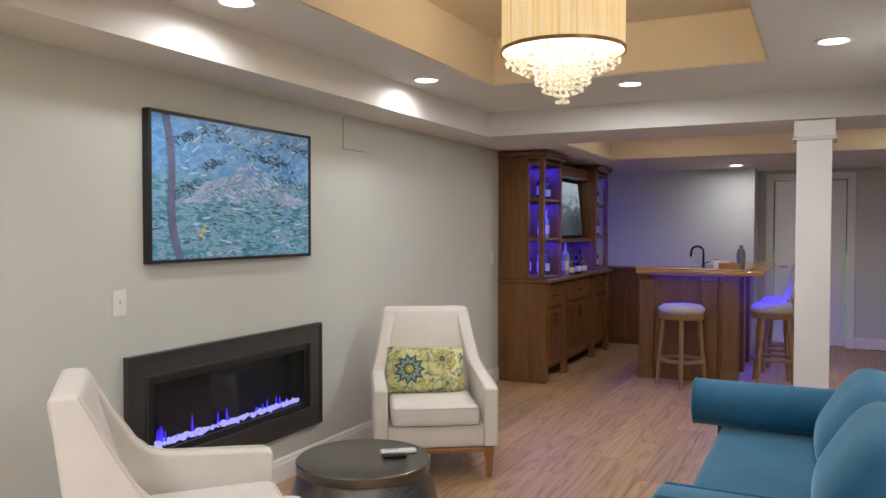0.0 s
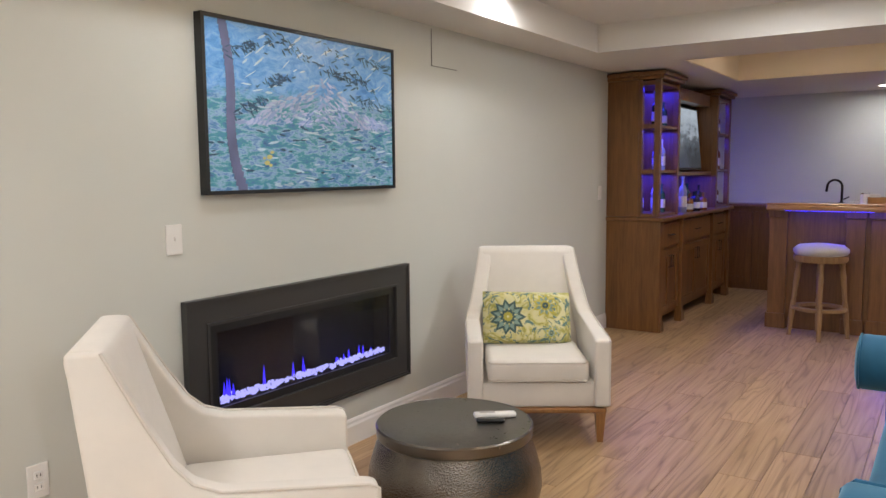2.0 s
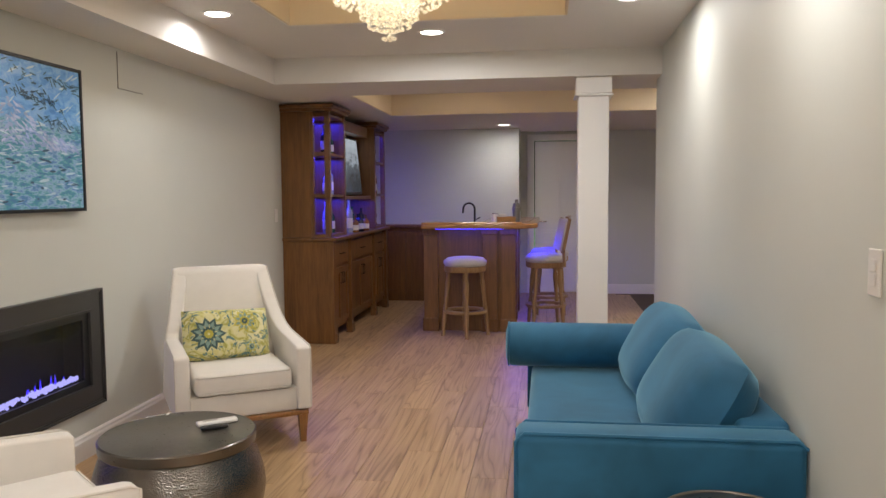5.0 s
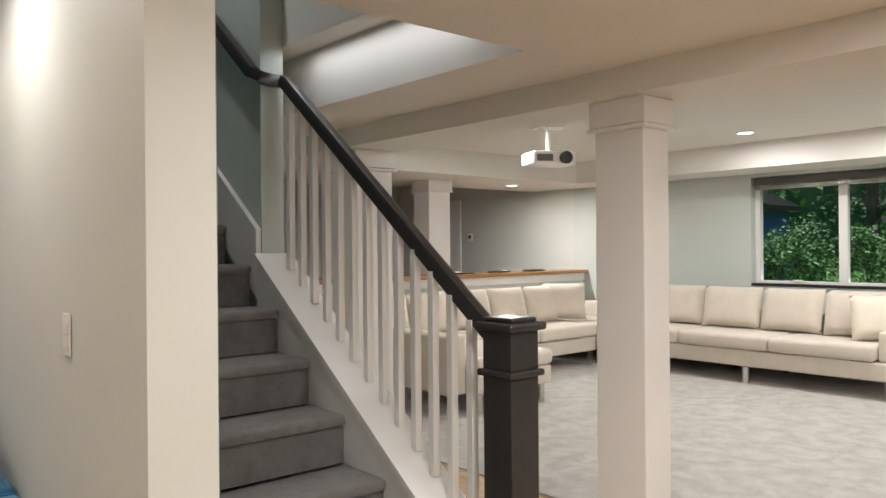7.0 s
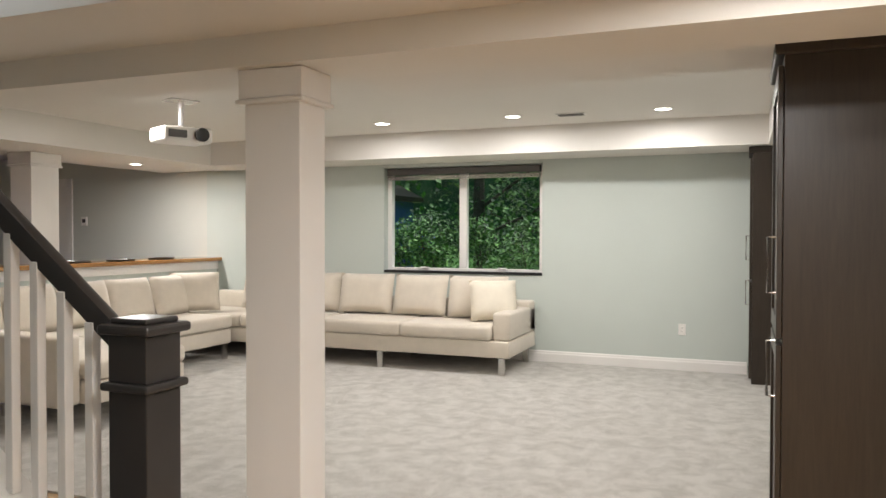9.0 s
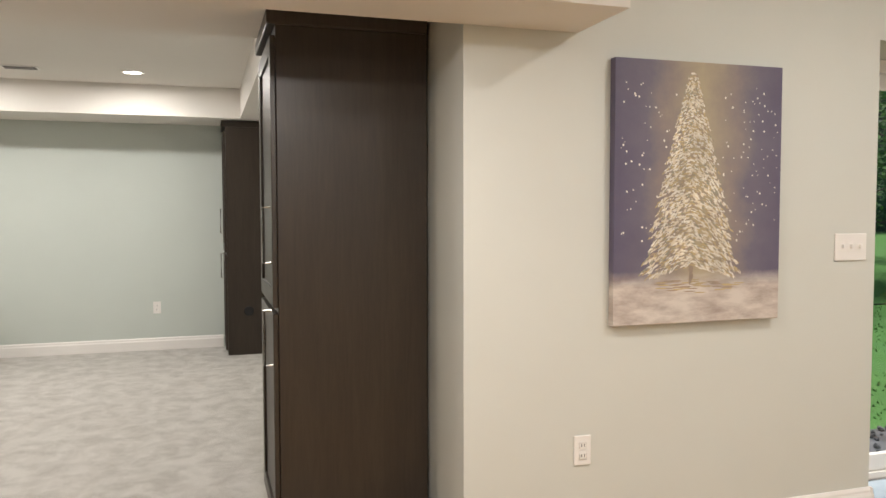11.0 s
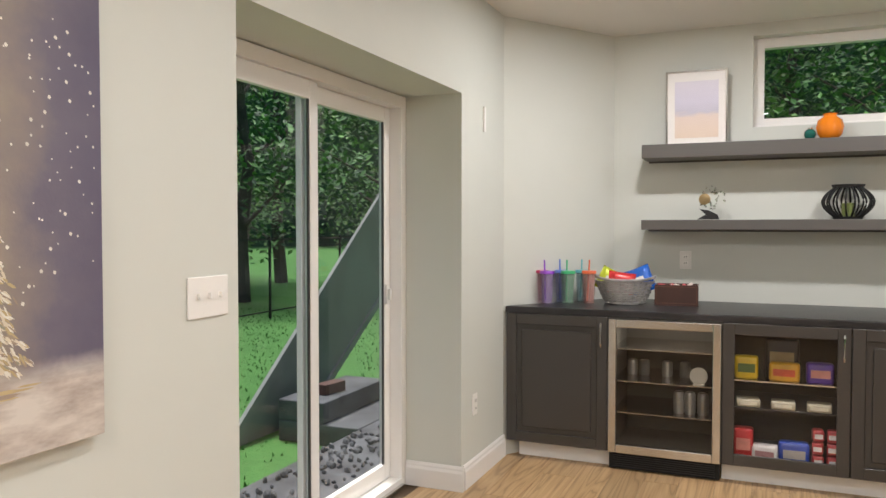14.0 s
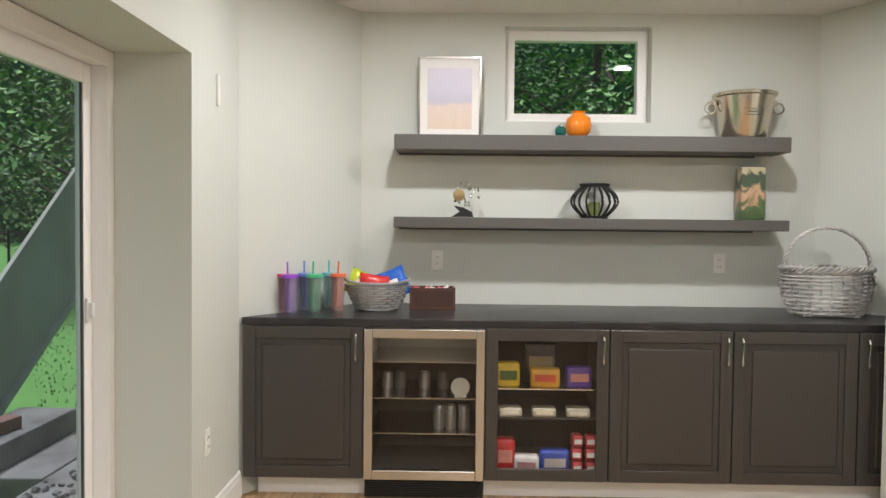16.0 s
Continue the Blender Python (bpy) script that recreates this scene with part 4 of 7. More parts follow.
def hammered():
    m, nt, b = nodes("hammered_metal", 0.27, 1.0, (0.24, 0.22, 0.195))
    v = coords(nt, (1, 1, 1))
    vor = nt.nodes.new("ShaderNodeTexVoronoi")
    vor.inputs["Scale"].default_value = 150
    nt.links.new(v, vor.inputs["Vector"])
    sep = nt.nodes.new("ShaderNodeSeparateXYZ")
    nt.links.new(v, sep.inputs[0])
    band = ramp(nt, sep.outputs["Z"], [(0.155, (0, 0, 0)), (0.17, (1, 1, 1))])
    bn = nt.nodes.new("ShaderNodeBump")
    bn.inputs["Distance"].default_value = 0.0012
    nt.links.new(vor.outputs["Distance"], bn.inputs["Height"])
    nt.links.new(band, bn.inputs["Strength"])
    nt.links.new(bn.outputs["Normal"], b.inputs["Normal"])
    n = noise_node(nt, v, 6, 3)
    nt.links.new(ramp(nt, n, [(0.3, (0.17, 0.155, 0.135)), (0.7, (0.29, 0.265, 0.235))]), b.inputs["Base Color"])
    return m


HAMMER = hammered()


def drum(m, k, kz, label):
    ob = thing("drum_table", label, "side table", m, "drum tables")
    part("body", lathe([(r * k, z * kz) for r, z in DRUM], 64), HAMMER, ob, "hammered dark metal body", smooth=40)
    part("top", lathe([(0, .342 * kz), (.30 * k, .342 * kz), (.306 * k, .348 * kz), (.308 * k, .384 * kz), (.302 * k, .39 * kz), (.294 * k, .386 * kz), (0, .386 * kz)], 64), GUNMETAL, ob, "brushed dark metal top with raised rim", smooth=30)
    return ob


drum(pose(0.88, 4.03, 0), 1.0, 1.0, "low hammered gunmetal drum table")
drum(pose(2.87, 3.29, 0), 0.63, 1.17, "small hammered metal drum side table")
rem = thing("remote_control", "slim white remote control lying on the table", "remote", pose(0.985, 4.165, .3865, 0, 0, 38))
part("case", box(-.085, -.02, 0, .085, .02, .02, .009, 3), WHITEPLASTIC, rem, smooth=50)
part("button_pad", box(-.06, -.012, .0202, .0, .012, .0215), GREYFAB, rem)
rem2 = thing("remote_control", "short black remote control lying on the table", "remote", pose(1.0, 4.105, .3865, 0, 0, 33))
part("case", box(-.055, -.016, 0, .055, .016, .014, .006, 3), BLACK, rem2, smooth=50)
part("button_pad", box(-.04, -.01, .0142, .03, .01, .0152), FPFRAME, rem2)

# ---------- blue sofa ----------
sofa = thing("blue_sofa", "teal blue velvet sofa with a bolster, against the wall", "sofa", pose(0, 0, 0))
SX0, SX1, SY0, SY1 = 2.275, 3.158, 3.55, 5.55
part("base", box(SX0 + .05, SY0 + .02, .13, SX1 - .02, SY1 - .02, .275, .02, 3), VELVET, sofa, smooth=45)
yc = (SY0 + SY1) / 2
part("seat_cushion", box(SX0 + .01, SY0 + .165, .276, SX1 - .2, SY1 - .17, .415, .045, 4), VELVET, sofa, smooth=50)
for y0, y1 in ((SY0, SY0 + .16), (SY1 - .16, SY1)):
    part("armrest", box(SX0 - .01, y0, .13, SX1 - .0, y1, .585, .03, 4), VELVET, sofa, smooth=45)
    for yy in (y0 + .012, y1 - .012):
        part("arm_piping", tube([(SX0 - .008, yy, .15), (SX0 - .008, yy, .555), (SX0 + .02, yy, .583), (SX1 - .03, yy, .583), (SX1 - .002, yy, .56)], .007, 6), VELVET, sofa)
part("backrest", box(SX1 - .18, SY0 + .161, .276, SX1 - .002, SY1 - .161, .60, .03, 4), VELVET, sofa, smooth=45)
for k in range(2):
    bm = cushion(.88, .47, .27, .48, 16, .0, .42)
    m = Matrix.Translation((SX1 - .24, SY0 + .60 + k * .80, .575)) @ Euler((0, radians(-58), 0)).to_matrix().to_4x4() @ Euler((0, 0, radians(90))).to_matrix().to_4x4()
    part("back_cushion", moved(bm, m), VELVET, sofa, smooth=60)
for x in (SX0 + .1, SX1 - .1):
    for yy in (SY0 + .1, SY1 - .1):
        bm = bmesh.new()
        rod(bm, (x, yy, .0), (x, yy, .13), .016, .026)
        part("leg", bm, LEGWOOD, sofa)
bol = thing("bolster", "round teal velvet bolster lying against the sofa arm", "bolster", pose(SX0 + .225, SY1 - .285, .535, 0, 90, 0))
part("body", lathe([(0, -.35), (.08, -.35), (.11, -.338), (.118, -.32), (.118, .32), (.11, .338), (.07, .35), (0, .35)], 40), VELVET, bol, smooth=40)
part("piping", lathe([(.111, -.342), (.12, -.339), (.122, -.332), (.113, -.33)], 40), VELVET, bol, smooth=40)

# ---------- chandelier ----------
chand = thing("chandelier", "drum chandelier with a gold pleated shade and crystal strands", "chandelier", pose(1.70, 4.40, 0))


def shade_mat():
    m = bpy.data.materials.new("pleated_shade")
    m.use_nodes = True
    nt = m.node_tree
    b = nt.nodes["Principled BSDF"]
    v = coords(nt, (1, 1, 1))
    st = noise_node(nt, coords(nt, (38, 38, 0.6)), 2.0, 3, .6)
    col = ramp(nt, st, [(0.3, (0.62, 0.42, 0.17)), (0.7, (0.88, 0.70, 0.40))])
    nt.links.new(col, b.inputs["Base Color"])
    nt.links.new(col, b.inputs["Emission Color"])
    # Emission stands for lamplight coming through the pleats.
    b.inputs["Emission Strength"].default_value = 0.75
    b.inputs["Roughness"].default_value = .6
    return m


bm = bmesh.new()
n = 120
for zz in (0,):
    lo = [bm.verts.new(((.27 + .004 * (i % 2)) * math.cos(2 * math.pi * i / n), (.27 + .004 * (i % 2)) * math.sin(2 * math.pi * i / n), 2.235)) for i in range(n)]
    hi = [bm.verts.new(((.27 + .004 * (i % 2)) * math.cos(2 * math.pi * i / n), (.27 + .004 * (i % 2)) * math.sin(2 * math.pi * i / n), 2.47)) for i in range(n)]
    for i in range(n):
        bm.faces.new((lo[i], lo[(i + 1) % n], hi[(i + 1) % n], hi[i]))
part("shade", bm, shade_mat(), chand, "gold pleated drum shade")
BRASS = plain("aged_brass", (0.42, 0.31, 0.16), 0.3, 1.0)
part("rim", lathe([(.272, 2.228), (.28, 2.228), (.28, 2.244), (.272, 2.244), (.272, 2.228)], 64), BRASS, chand, "dark brass rim")
part("diffuser", lathe([(0, 2.25), (.268, 2.25)], 48), glow("shade_diffuser", (1.0, 0.90, 0.74), 3.6), chand, "glowing diffuser")
bm = bmesh.new()
rod(bm, (0, 0, 2.47), (0, 0, 2.655), .01)
bm_box(bm, -.07, -.07, 2.645, .07, .07, 2.659)
part("stem", bm, BRASS, chand)
CRYS, nt, b = nodes("crystal", 0.03, 0.0, (1, 0.93, 0.8), Transmission_Weight=0.85, IOR=1.5)
# Faint emission puts the lamp's sparkle into the beads.
b.inputs["Emission Color"].default_value = (1, .86, .6, 1)
b.inputs["Emission Strength"].default_value = .12
bead = bmesh.new()
bmesh.ops.create_icosphere(bead, subdivisions=1, radius=.0085)
bead_me = mesh_of("crystal_bead", bead, CRYS)
bm = bmesh.new()


def beads(pts):
    for p in pts:
        bmesh.ops.create_icosphere(bm, subdivisions=0, radius=rnd.uniform(.007, .0105), matrix=Matrix.Translation(p) @ Euler((rnd.random() * 3, rnd.random() * 3, 0)).to_matrix().to_4x4())


for k in range(12):  # outer swags
    a0, a1 = 2 * math.pi * k / 12, 2 * math.pi * (k + 1) / 12
    for row in range(3):
        beads([((.25 - row * .03) * math.cos(a0 + (a1 - a0) * f), (.25 - row * .03) * math.sin(a0 + (a1 - a0) * f), 2.225 - (.05 + row * .015) * math.sin(math.pi * f)) for f in [i / 7 for i in range(8)]])
for tier, (r, zt, ln) in enumerate(((.135, 2.235, .14), (.10, 2.22, .16), (.065, 2.2, .15), (.03, 2.18, .17))):
    cnt = int(r * 150) + 4
    for k in range(cnt):
        a = 2 * math.pi * k / cnt
        beads([(r * (1 - .12 * i / 6) * math.cos(a), r * (1 - .12 * i / 6) * math.sin(a), zt - ln * i / 6) for i in range(7)])
beads([(0, 0, 2.04), (0, 0, 2.02)])
tagged(part("crystal_strands", bm, CRYS, chand, "hanging clear crystal beads with a faint added glow"), kind="stuff")
li = bpy.data.lights.new("chandelier_lamp", "POINT")
li.energy, li.color, li.shadow_soft_size = 12, (1, .83, .6), .1
new("chandelier_lamp", li).location = (1.70, 4.40, 2.56)


# ---------- bar cabinet ----------
def panel_door(w2, h, t=.02, rail=.055, raised=True):
    """A framed door, lower left corner at the origin, front at -Y."""
    bm = bmesh.new()
    bm_box(bm, 0, -t, 0, rail, 0, h, .002, 1)
    bm_box(bm, w2 - rail, -t, 0, w2, 0, h, .002, 1)
    bm_box(bm, rail, -t, 0, w2 - rail, 0, rail, .002, 1)
    bm_box(bm, rail, -t, h - rail, w2 - rail, 0, h, .002, 1)
    if raised:
        bm_box(bm, rail, -t * .45, rail, w2 - rail, 0, h - rail)
    return bm


BLUE = (0.035, 0.03, 1.0)
hutch = thing("bar_cabinet", "tall carved brown wooden bar cabinet with blue-lit shelves", "cabinet", pose(0.002, 0, 0))
HY0, HY1, HD, UD = 7.78, 10.13, .47, .45
part("base_end_panel", box(0, HY0, 0, HD, HY0 + .03, .93, .003), CABWOOD, hutch)
part("base_end_panel", box(0, HY1 - .03, 0, HD, HY1, .93, .003), CABWOOD, hutch)
part("base_body", box(0, HY0 + .031, .1, HD - .05, HY1 - .031, .93), CABWOOD, hutch)
bm = box(-.0, HY0 - .02, .931, HD + .035, HY1, .965, .008, 3)
part("counter", bm, CABWOOD, hutch, "brown wooden counter with moulded edge")
for yy in (HY0 + .03, HY0 + .62, HY1 - .70, HY1 - .09):
    part("pilaster", box(HD - .05, yy, .0, HD, yy + .06, .93, .004), CABWOOD, hutch)
    bm = prism([(yy - .02, 0), (yy + .08, 0), (yy + .062, .09), (yy - .002, .09)], "x", HD - .055, HD + .008)
    part("bracket_foot", bm, CABWOOD, hutch)
bays = ((HY0 + .09, HY0 + .62), (HY0 + .68, HY1 - .70), (HY1 - .64, HY1 - .09))
for y0, y1 in bays:
    m = Matrix.Translation((HD - .05, y0 + .004, .14)) @ Euler((0, 0, radians(90))).to_matrix().to_4x4()
    half = (y1 - y0 - .012) / 2
    for k in range(2):
        d = part("door", moved(panel_door(half, .53, .022), m @ Matrix.Translation((k * (half + .004), 0, 0))), CABWOOD, hutch)
        yk = y0 + .004 + (half - .03 if k == 0 else half + .034)
        bm = tube([(HD - .027, yk, .52), (HD - .005, yk, .52), (HD - .005, yk, .62), (HD - .027, yk, .62)], .005, 6)
        part("handle", bm, MATTEBLACK, d, "black bar handle")
    dr = part("drawer_front", box(HD - .05, y0 + .004, .70, HD - .026, y1 - .004, .90, .006), CABWOOD, hutch)
    bm = tube([(HD - .027, (y0 + y1) / 2 - .06, .80), (HD - .004, (y0 + y1) / 2 - .06, .80), (HD - .004, (y0 + y1) / 2 + .06, .80), (HD - .027, (y0 + y1) / 2 + .06, .80)], .005, 6)
    part("handle", bm, MATTEBLACK, dr, "black bar handle")
part("back_panel", box(0, HY0, .966, .02, HY1, 2.09), CABWOOD, hutch)
for y0, y1 in ((HY0, HY0 + .55), (HY1 - .55, HY1)):
    near = y0 == HY0
    part("end_panel", box(.021, y0 if near else y1 - .025, .966, .27, y0 + .025 if near else y1, 2.09, .002), CABWOOD, hutch)
    part("inner_panel", box(.021, y1 - .025 if near else y0, .966, .40, y1 if near else y0 + .025, 2.09, .002), CABWOOD, hutch)
    for x2, yy in ((UD - .05, y0), (UD - .05, y1 - .05), (.27, y0 if near else y1 - .05)):
        part("post", box(x2 if x2 > .3 else .271, yy, .966, x2 + .05 if x2 > .3 else .30, yy + .05, 2.09, .003), CABWOOD, hutch)
    for zz in (.966, 1.33, 1.70, 2.05):
        part("shelf_board", box(.021, y0 + .026, zz, UD - .012, y1 - .026, zz + .022, .002, 1), CABWOOD, hutch)
        part("shelf_edge", box(.301, y0 + .006 if near else y1 - .026, zz - .005, UD - .051, y0 + .024 if near else y1 - .006, zz + .03), CABWOOD, hutch)
    bm = bmesh.new()
    bm_box(bm, 0, y0 - .02, 2.091, UD + .03, y1 + .02, 2.12, .006)
    bm_box(bm, 0, y0 - .035, 2.12, UD + .05, y1 + .035, 2.155, .012, 3)
    part("crown", bm, CABWOOD, hutch, "moulded crown")
MY0, MY1 = HY0 + .59, HY1 - .59
part("middle_header", box(.021, MY0, 1.98, .38, MY1, 2.088, .004), CABWOOD, hutch)
part("middle_shelf", box(.021, MY0 - .039, 1.30, .40, MY1 + .039, 1.335, .004), CABWOOD, hutch)
LEDS = glow("blue_led", BLUE, 6)
k = 0
for y0, y1 in ((HY0, HY0 + .55), (HY1 - .55, HY1)):
    for zz in (1.33, 1.70, 2.05):
        part("led_strip", box(.03, y0 + .04, zz - .012, .045, y1 - .04, zz - .005), LEDS, hutch, "blue light strip")
        li = bpy.data.lights.new("shelf_lamp", "AREA")
        li.shape, li.size, li.size_y, li.energy, li.color = "RECTANGLE", .3, .4, 8, BLUE
        new("shelf_lamp", li).matrix_world = pose(.22, (y0 + y1) / 2, zz - .016)
part("led_strip", box(.05, MY0 + .02, 1.288, .065, MY1 - .02, 1.296), LEDS, hutch, "blue light strip")
li = bpy.data.lights.new("counter_lamp", "AREA")
li.shape, li.size, li.size_y, li.energy, li.color = "RECTANGLE", .3, 1.0, 10, BLUE
new("counter_lamp", li).matrix_world = pose(.24, (MY0 + MY1) / 2, 1.285)
part("led_strip", box(.03, HY1 + .001, .98, .045, HY1 + .006, 2.08), LEDS, hutch, "blue light strip")
li = bpy.data.lights.new("end_lamp", "AREA")
li.shape, li.size, li.size_y, li.energy, li.color = "RECTANGLE", .04, 1.1, 5, BLUE
new("end_lamp", li).matrix_world = pose(.06, HY1 + .012, 1.53, 90, 0, 180)
tv = thing("television", "tilted flat television showing a hazy grey landscape", "television", pose(.27, (MY0 + MY1) / 2, 1.655, 0, 0, 90) @ pose(0, 0, 0, -6))
part("bezel", box(-.56, -.02, -.305, .56, .03, .305, .006), BLACK, tv)


def tv_picture():
    m = bpy.data.materials.new("tv_picture")
    m.use_nodes = True
    nt = m.node_tree
    b = nt.nodes["Principled BSDF"]
    v = coords(nt, (1, 1, 1))
    sep = nt.nodes.new("ShaderNodeSeparateXYZ")
    nt.links.new(v, sep.inputs[0])
    nz = noise_node(nt, coords(nt, (3, 1, 6)), 2, 4)
    ad = nt.nodes.new("ShaderNodeMath")
    ad.operation = "MULTIPLY_ADD"
    ad.inputs[1].default_value = 0.6
    nt.links.new(nz, ad.inputs[0])
    nt.links.new(sep.outputs["Z"], ad.inputs[2])
    col = ramp(nt, ad.outputs[0], [(0.12, (0.03, 0.04, 0.05)), (0.3, (0.10, 0.12, 0.14)), (0.38, (0.32, 0.36, 0.40)), (0.6, (0.45, 0.50, 0.55))])
    nt.links.new(col, b.inputs["Emission Color"])
    b.inputs["Emission Strength"].default_value = 0.8
    b.inputs["Base Color"].default_value = (.02, .02, .02, 1)
    b.inputs["Roughness"].default_value = .15
    return m


part("screen", box(-.54, -.0225, -.285, .54, -.0205, .285), tv_picture(), tv)

BOT = [("amber", (0.25, 0.09, 0.02)), ("dark", (0.02, 0.015, 0.015)), ("green", (0.03, 0.09, 0.04)), ("clear", (0.55, 0.58, 0.62))]
BOTM = [nodes("bottle_" + nme, .08, 0, c, Transmission_Weight=.5 if nme == "clear" else .2)[0] for nme, c in BOT]
LABELM = plain("paper_label", (0.66, 0.62, 0.54), .7, vary=.1)


def bottle(x, y2, z, kind, h=.28, r=.037):
    ob = thing("bottle", {0: "amber glass liquor bottle with a paper label", 1: "dark glass liquor bottle with a paper label", 2: "green glass bottle with a paper label", 3: "clear glass bottle with a paper label"}[kind], "bottle", pose(x, y2, z), "liquor bottles")
    part("glass", lathe([(0, 0), (r, 0), (r, h * .6), (r * .85, h * .68), (r * .35, h * .76), (r * .33, h * .95), (r * .4, h * .955), (r * .4, h), (0, h)], 16), BOTM[kind], ob, smooth=40)
    part("label", lathe([(r + .0008, h * .15), (r + .0008, h * .45)], 16), LABELM, ob)
    return ob


for x, y2, kd, h in ((.40, 8.62, 3, .33), (.44, 8.70, 0, .17), (.36, 8.78, 1, .24), (.45, 8.88, 1, .19), (.40, 8.98, 1, .18), (.46, 9.08, 0, .17), (.35, 8.92, 2, .26), (.37, 9.25, 1, .24)):
    bottle(x, y2, .966, kd, h)
for y0 in (HY0, HY1 - .55):
    for z in (.99, 1.353, 1.723):
        for j in range(4):
            bottle(.17 + .17 * (j % 2) + rnd.uniform(-.02, .02), y0 + .1 + .11 * j, z, rnd.choice((0, 1, 2, 3, 0)), rnd.uniform(.2, .3), .032)

# ---------- wainscot behind the bar ----------
wain = thing("back_counter", "brown wooden counter and panelling along the back wall", "cabinet", pose(0, 0, 0))
part("panel", box(.02, 10.62, 0, 2.0, 10.895, .93), CABWOOD, wain)
for k in range(4):
    part("door", moved(panel_door(.44, .80, .02, .06), Matrix.Translation((.16 + k * .455, 10.618, .08))), CABWOOD, wain)
part("worktop", box(.02, 10.56, .931, 2.0, 10.895, .965, .006), CABWOOD, wain)

# ---------- bar ----------
bar = thing("bar_counter", "brown wooden L-shaped bar with a polished bullnose top", "bar", pose(0, 0, 0))
BX0, BX1, BY0, BY1 = 1.19, 2.05, 8.54, 10.5
part("front_panel", box(BX0 + .06, BY0 + .03, 0, BX1 - .06, BY0 + .12, 1.015), CABWOOD, bar)
part("side_panel", box(BX1 - .12, BY0 + .121, 0, BX1 - .03, BY1, 1.015), CABWOOD, bar)
part("inner_panel", box(BX0 + .0, BY0 + .121, 0, BX0 + .06, BY0 + .55, 1.015), CABWOOD, bar)
for x in (BX0 - .02, BX1 - .30, BX1 - .12):
    pl = part("pilaster", box(x, BY0 - .01, .0, x + .14, BY0 + .05, 1.015, .004), CABWOOD, bar)
    part("plinth", box(x - .012, BY0 - .028, 0.001, x + .152, BY0 - .011, .13, .006), CABWOOD, pl)
    part("capital", box(x - .01, BY0 - .025, .95, x + .15, BY0 - .0105, 1.014, .006), CABWOOD, pl)
for yy in (BY0 + .7, BY0 + 1.35):
    part("pilaster", box(BX1 - .029, yy, 0, BX1 + .01, yy + .13, 1.015, .004), CABWOOD, bar)
bm = prism([(BX0 - .015, BY0 - .22), (BX1 + .10, BY0 - .22), (BX1 + .235, BY0 - .04), (BX1 + .235, BY1), (BX1 - .35, BY1), (BX1 - .35, BY0 + .42), (BX0 - .015, BY0 + .42)], "z", 1.016, 1.062)
bmesh.ops.bevel(bm, geom=[e for e in bm.edges], offset=.014, segments=3, profile=.5, affect="EDGES")
part("bar_top", bm, BARTOP, bar, "polished honey-brown bar top", smooth=40)
part("top_lip", box(BX0 - .01, BY0 - .215, 1.06, BX1 + .09, BY0 - .16, 1.078, .008, 3), BARTOP, bar)
part("led_strip", box(BX0 + .1, BY0 - .03, 1.005, BX1 - .1, BY0 - .02, 1.013), LEDS, bar, "blue light strip")
part("led_strip", box(BX1 + .03, BY0 + .1, 1.005, BX1 + .04, BY1 - .1, 1.013), LEDS, bar, "blue light strip")
for x, y2, sx2, sy2, e in ((1.76, BY0 - .08, .8, .05, 2.5), (BX1 + .10, 9.5, .05, 1.6, 17)):
    li = bpy.data.lights.new("bar_lamp", "AREA")
    li.shape, li.size, li.size_y, li.energy, li.color = "RECTANGLE", sx2, sy2, e, BLUE
    new("bar_lamp", li).matrix_world = pose(x, y2, 1.003)
BRONZE = plain("oiled_bronze", (0.03, 0.024, 0.02), .3, .8)
fau = thing("faucet", "dark bronze gooseneck faucet on the back counter", "faucet", pose(1.47, 10.72, .966) @ Matrix.Diagonal((1.2, 1.2, 1.15, 1)))
part("spout", tube([(0, 0, 0), (0, 0, .17)] + [(-.06 + .06 * math.cos(a), 0, .17 + .06 * math.sin(a)) for a in [math.pi * i / 8 for i in range(9)]] + [(-.125, 0, .12)], .011, 10), BRONZE, fau, smooth=50)
part("base", lathe([(0, 0), (.026, 0), (.026, .02), (.016, .03), (0, .03)], 20), BRONZE, fau, smooth=40)
part("lever", rod(bmesh.new(), (0.012, 0, .05), (.06, 0, .075), .006), BRONZE, fau)
shak = thing("cocktail_shaker", "dark steel cocktail shaker on the bar", "shaker", pose(2.07, 8.75, 1.062))
part("cup", lathe([(0, 0), (.033, 0), (.043, .14), (.04, .145), (0, .145)], 24), GUNMETAL, shak, smooth=40)
part("lid", lathe([(.041, .146), (.03, .19), (.017, .195), (.017, .225), (0, .23)], 24), GUNMETAL, shak, smooth=40)
tray = thing("bar_caddy", "small brown wooden bar caddy with napkins", "caddy", pose(1.97, 8.66, 1.062, 0, 0, 8))
part("box_body", bm_box(bm_box(bm_box(bm_box(box(-.09, -.06, 0, .09, .06, .006), -.09, -.06, .006, .09, -.054, .06), -.09, .054, .006, .09, .06, .06), -.09, -.054, .006, -.084, .054, .06), .084, -.054, .006, .09, .054, .06), BARTOP, tray)
part("napkins", box(-.07, -.045, .007, .0, .045, .085, .003), LABELM, tray)
glassware = thing("glass_jar", "small clear glass jar with a lid", "jar", pose(1.86, 8.74, 1.062))
part("jar_body", lathe([(0, 0), (.035, 0), (.037, .07), (.03, .08)], 20), WHITEPLASTIC, glassware, smooth=40)
part("lid", lathe([(0.0, .092), (.033, .092), (.033, .081), (0, .081)], 20), CHROME, glassware)


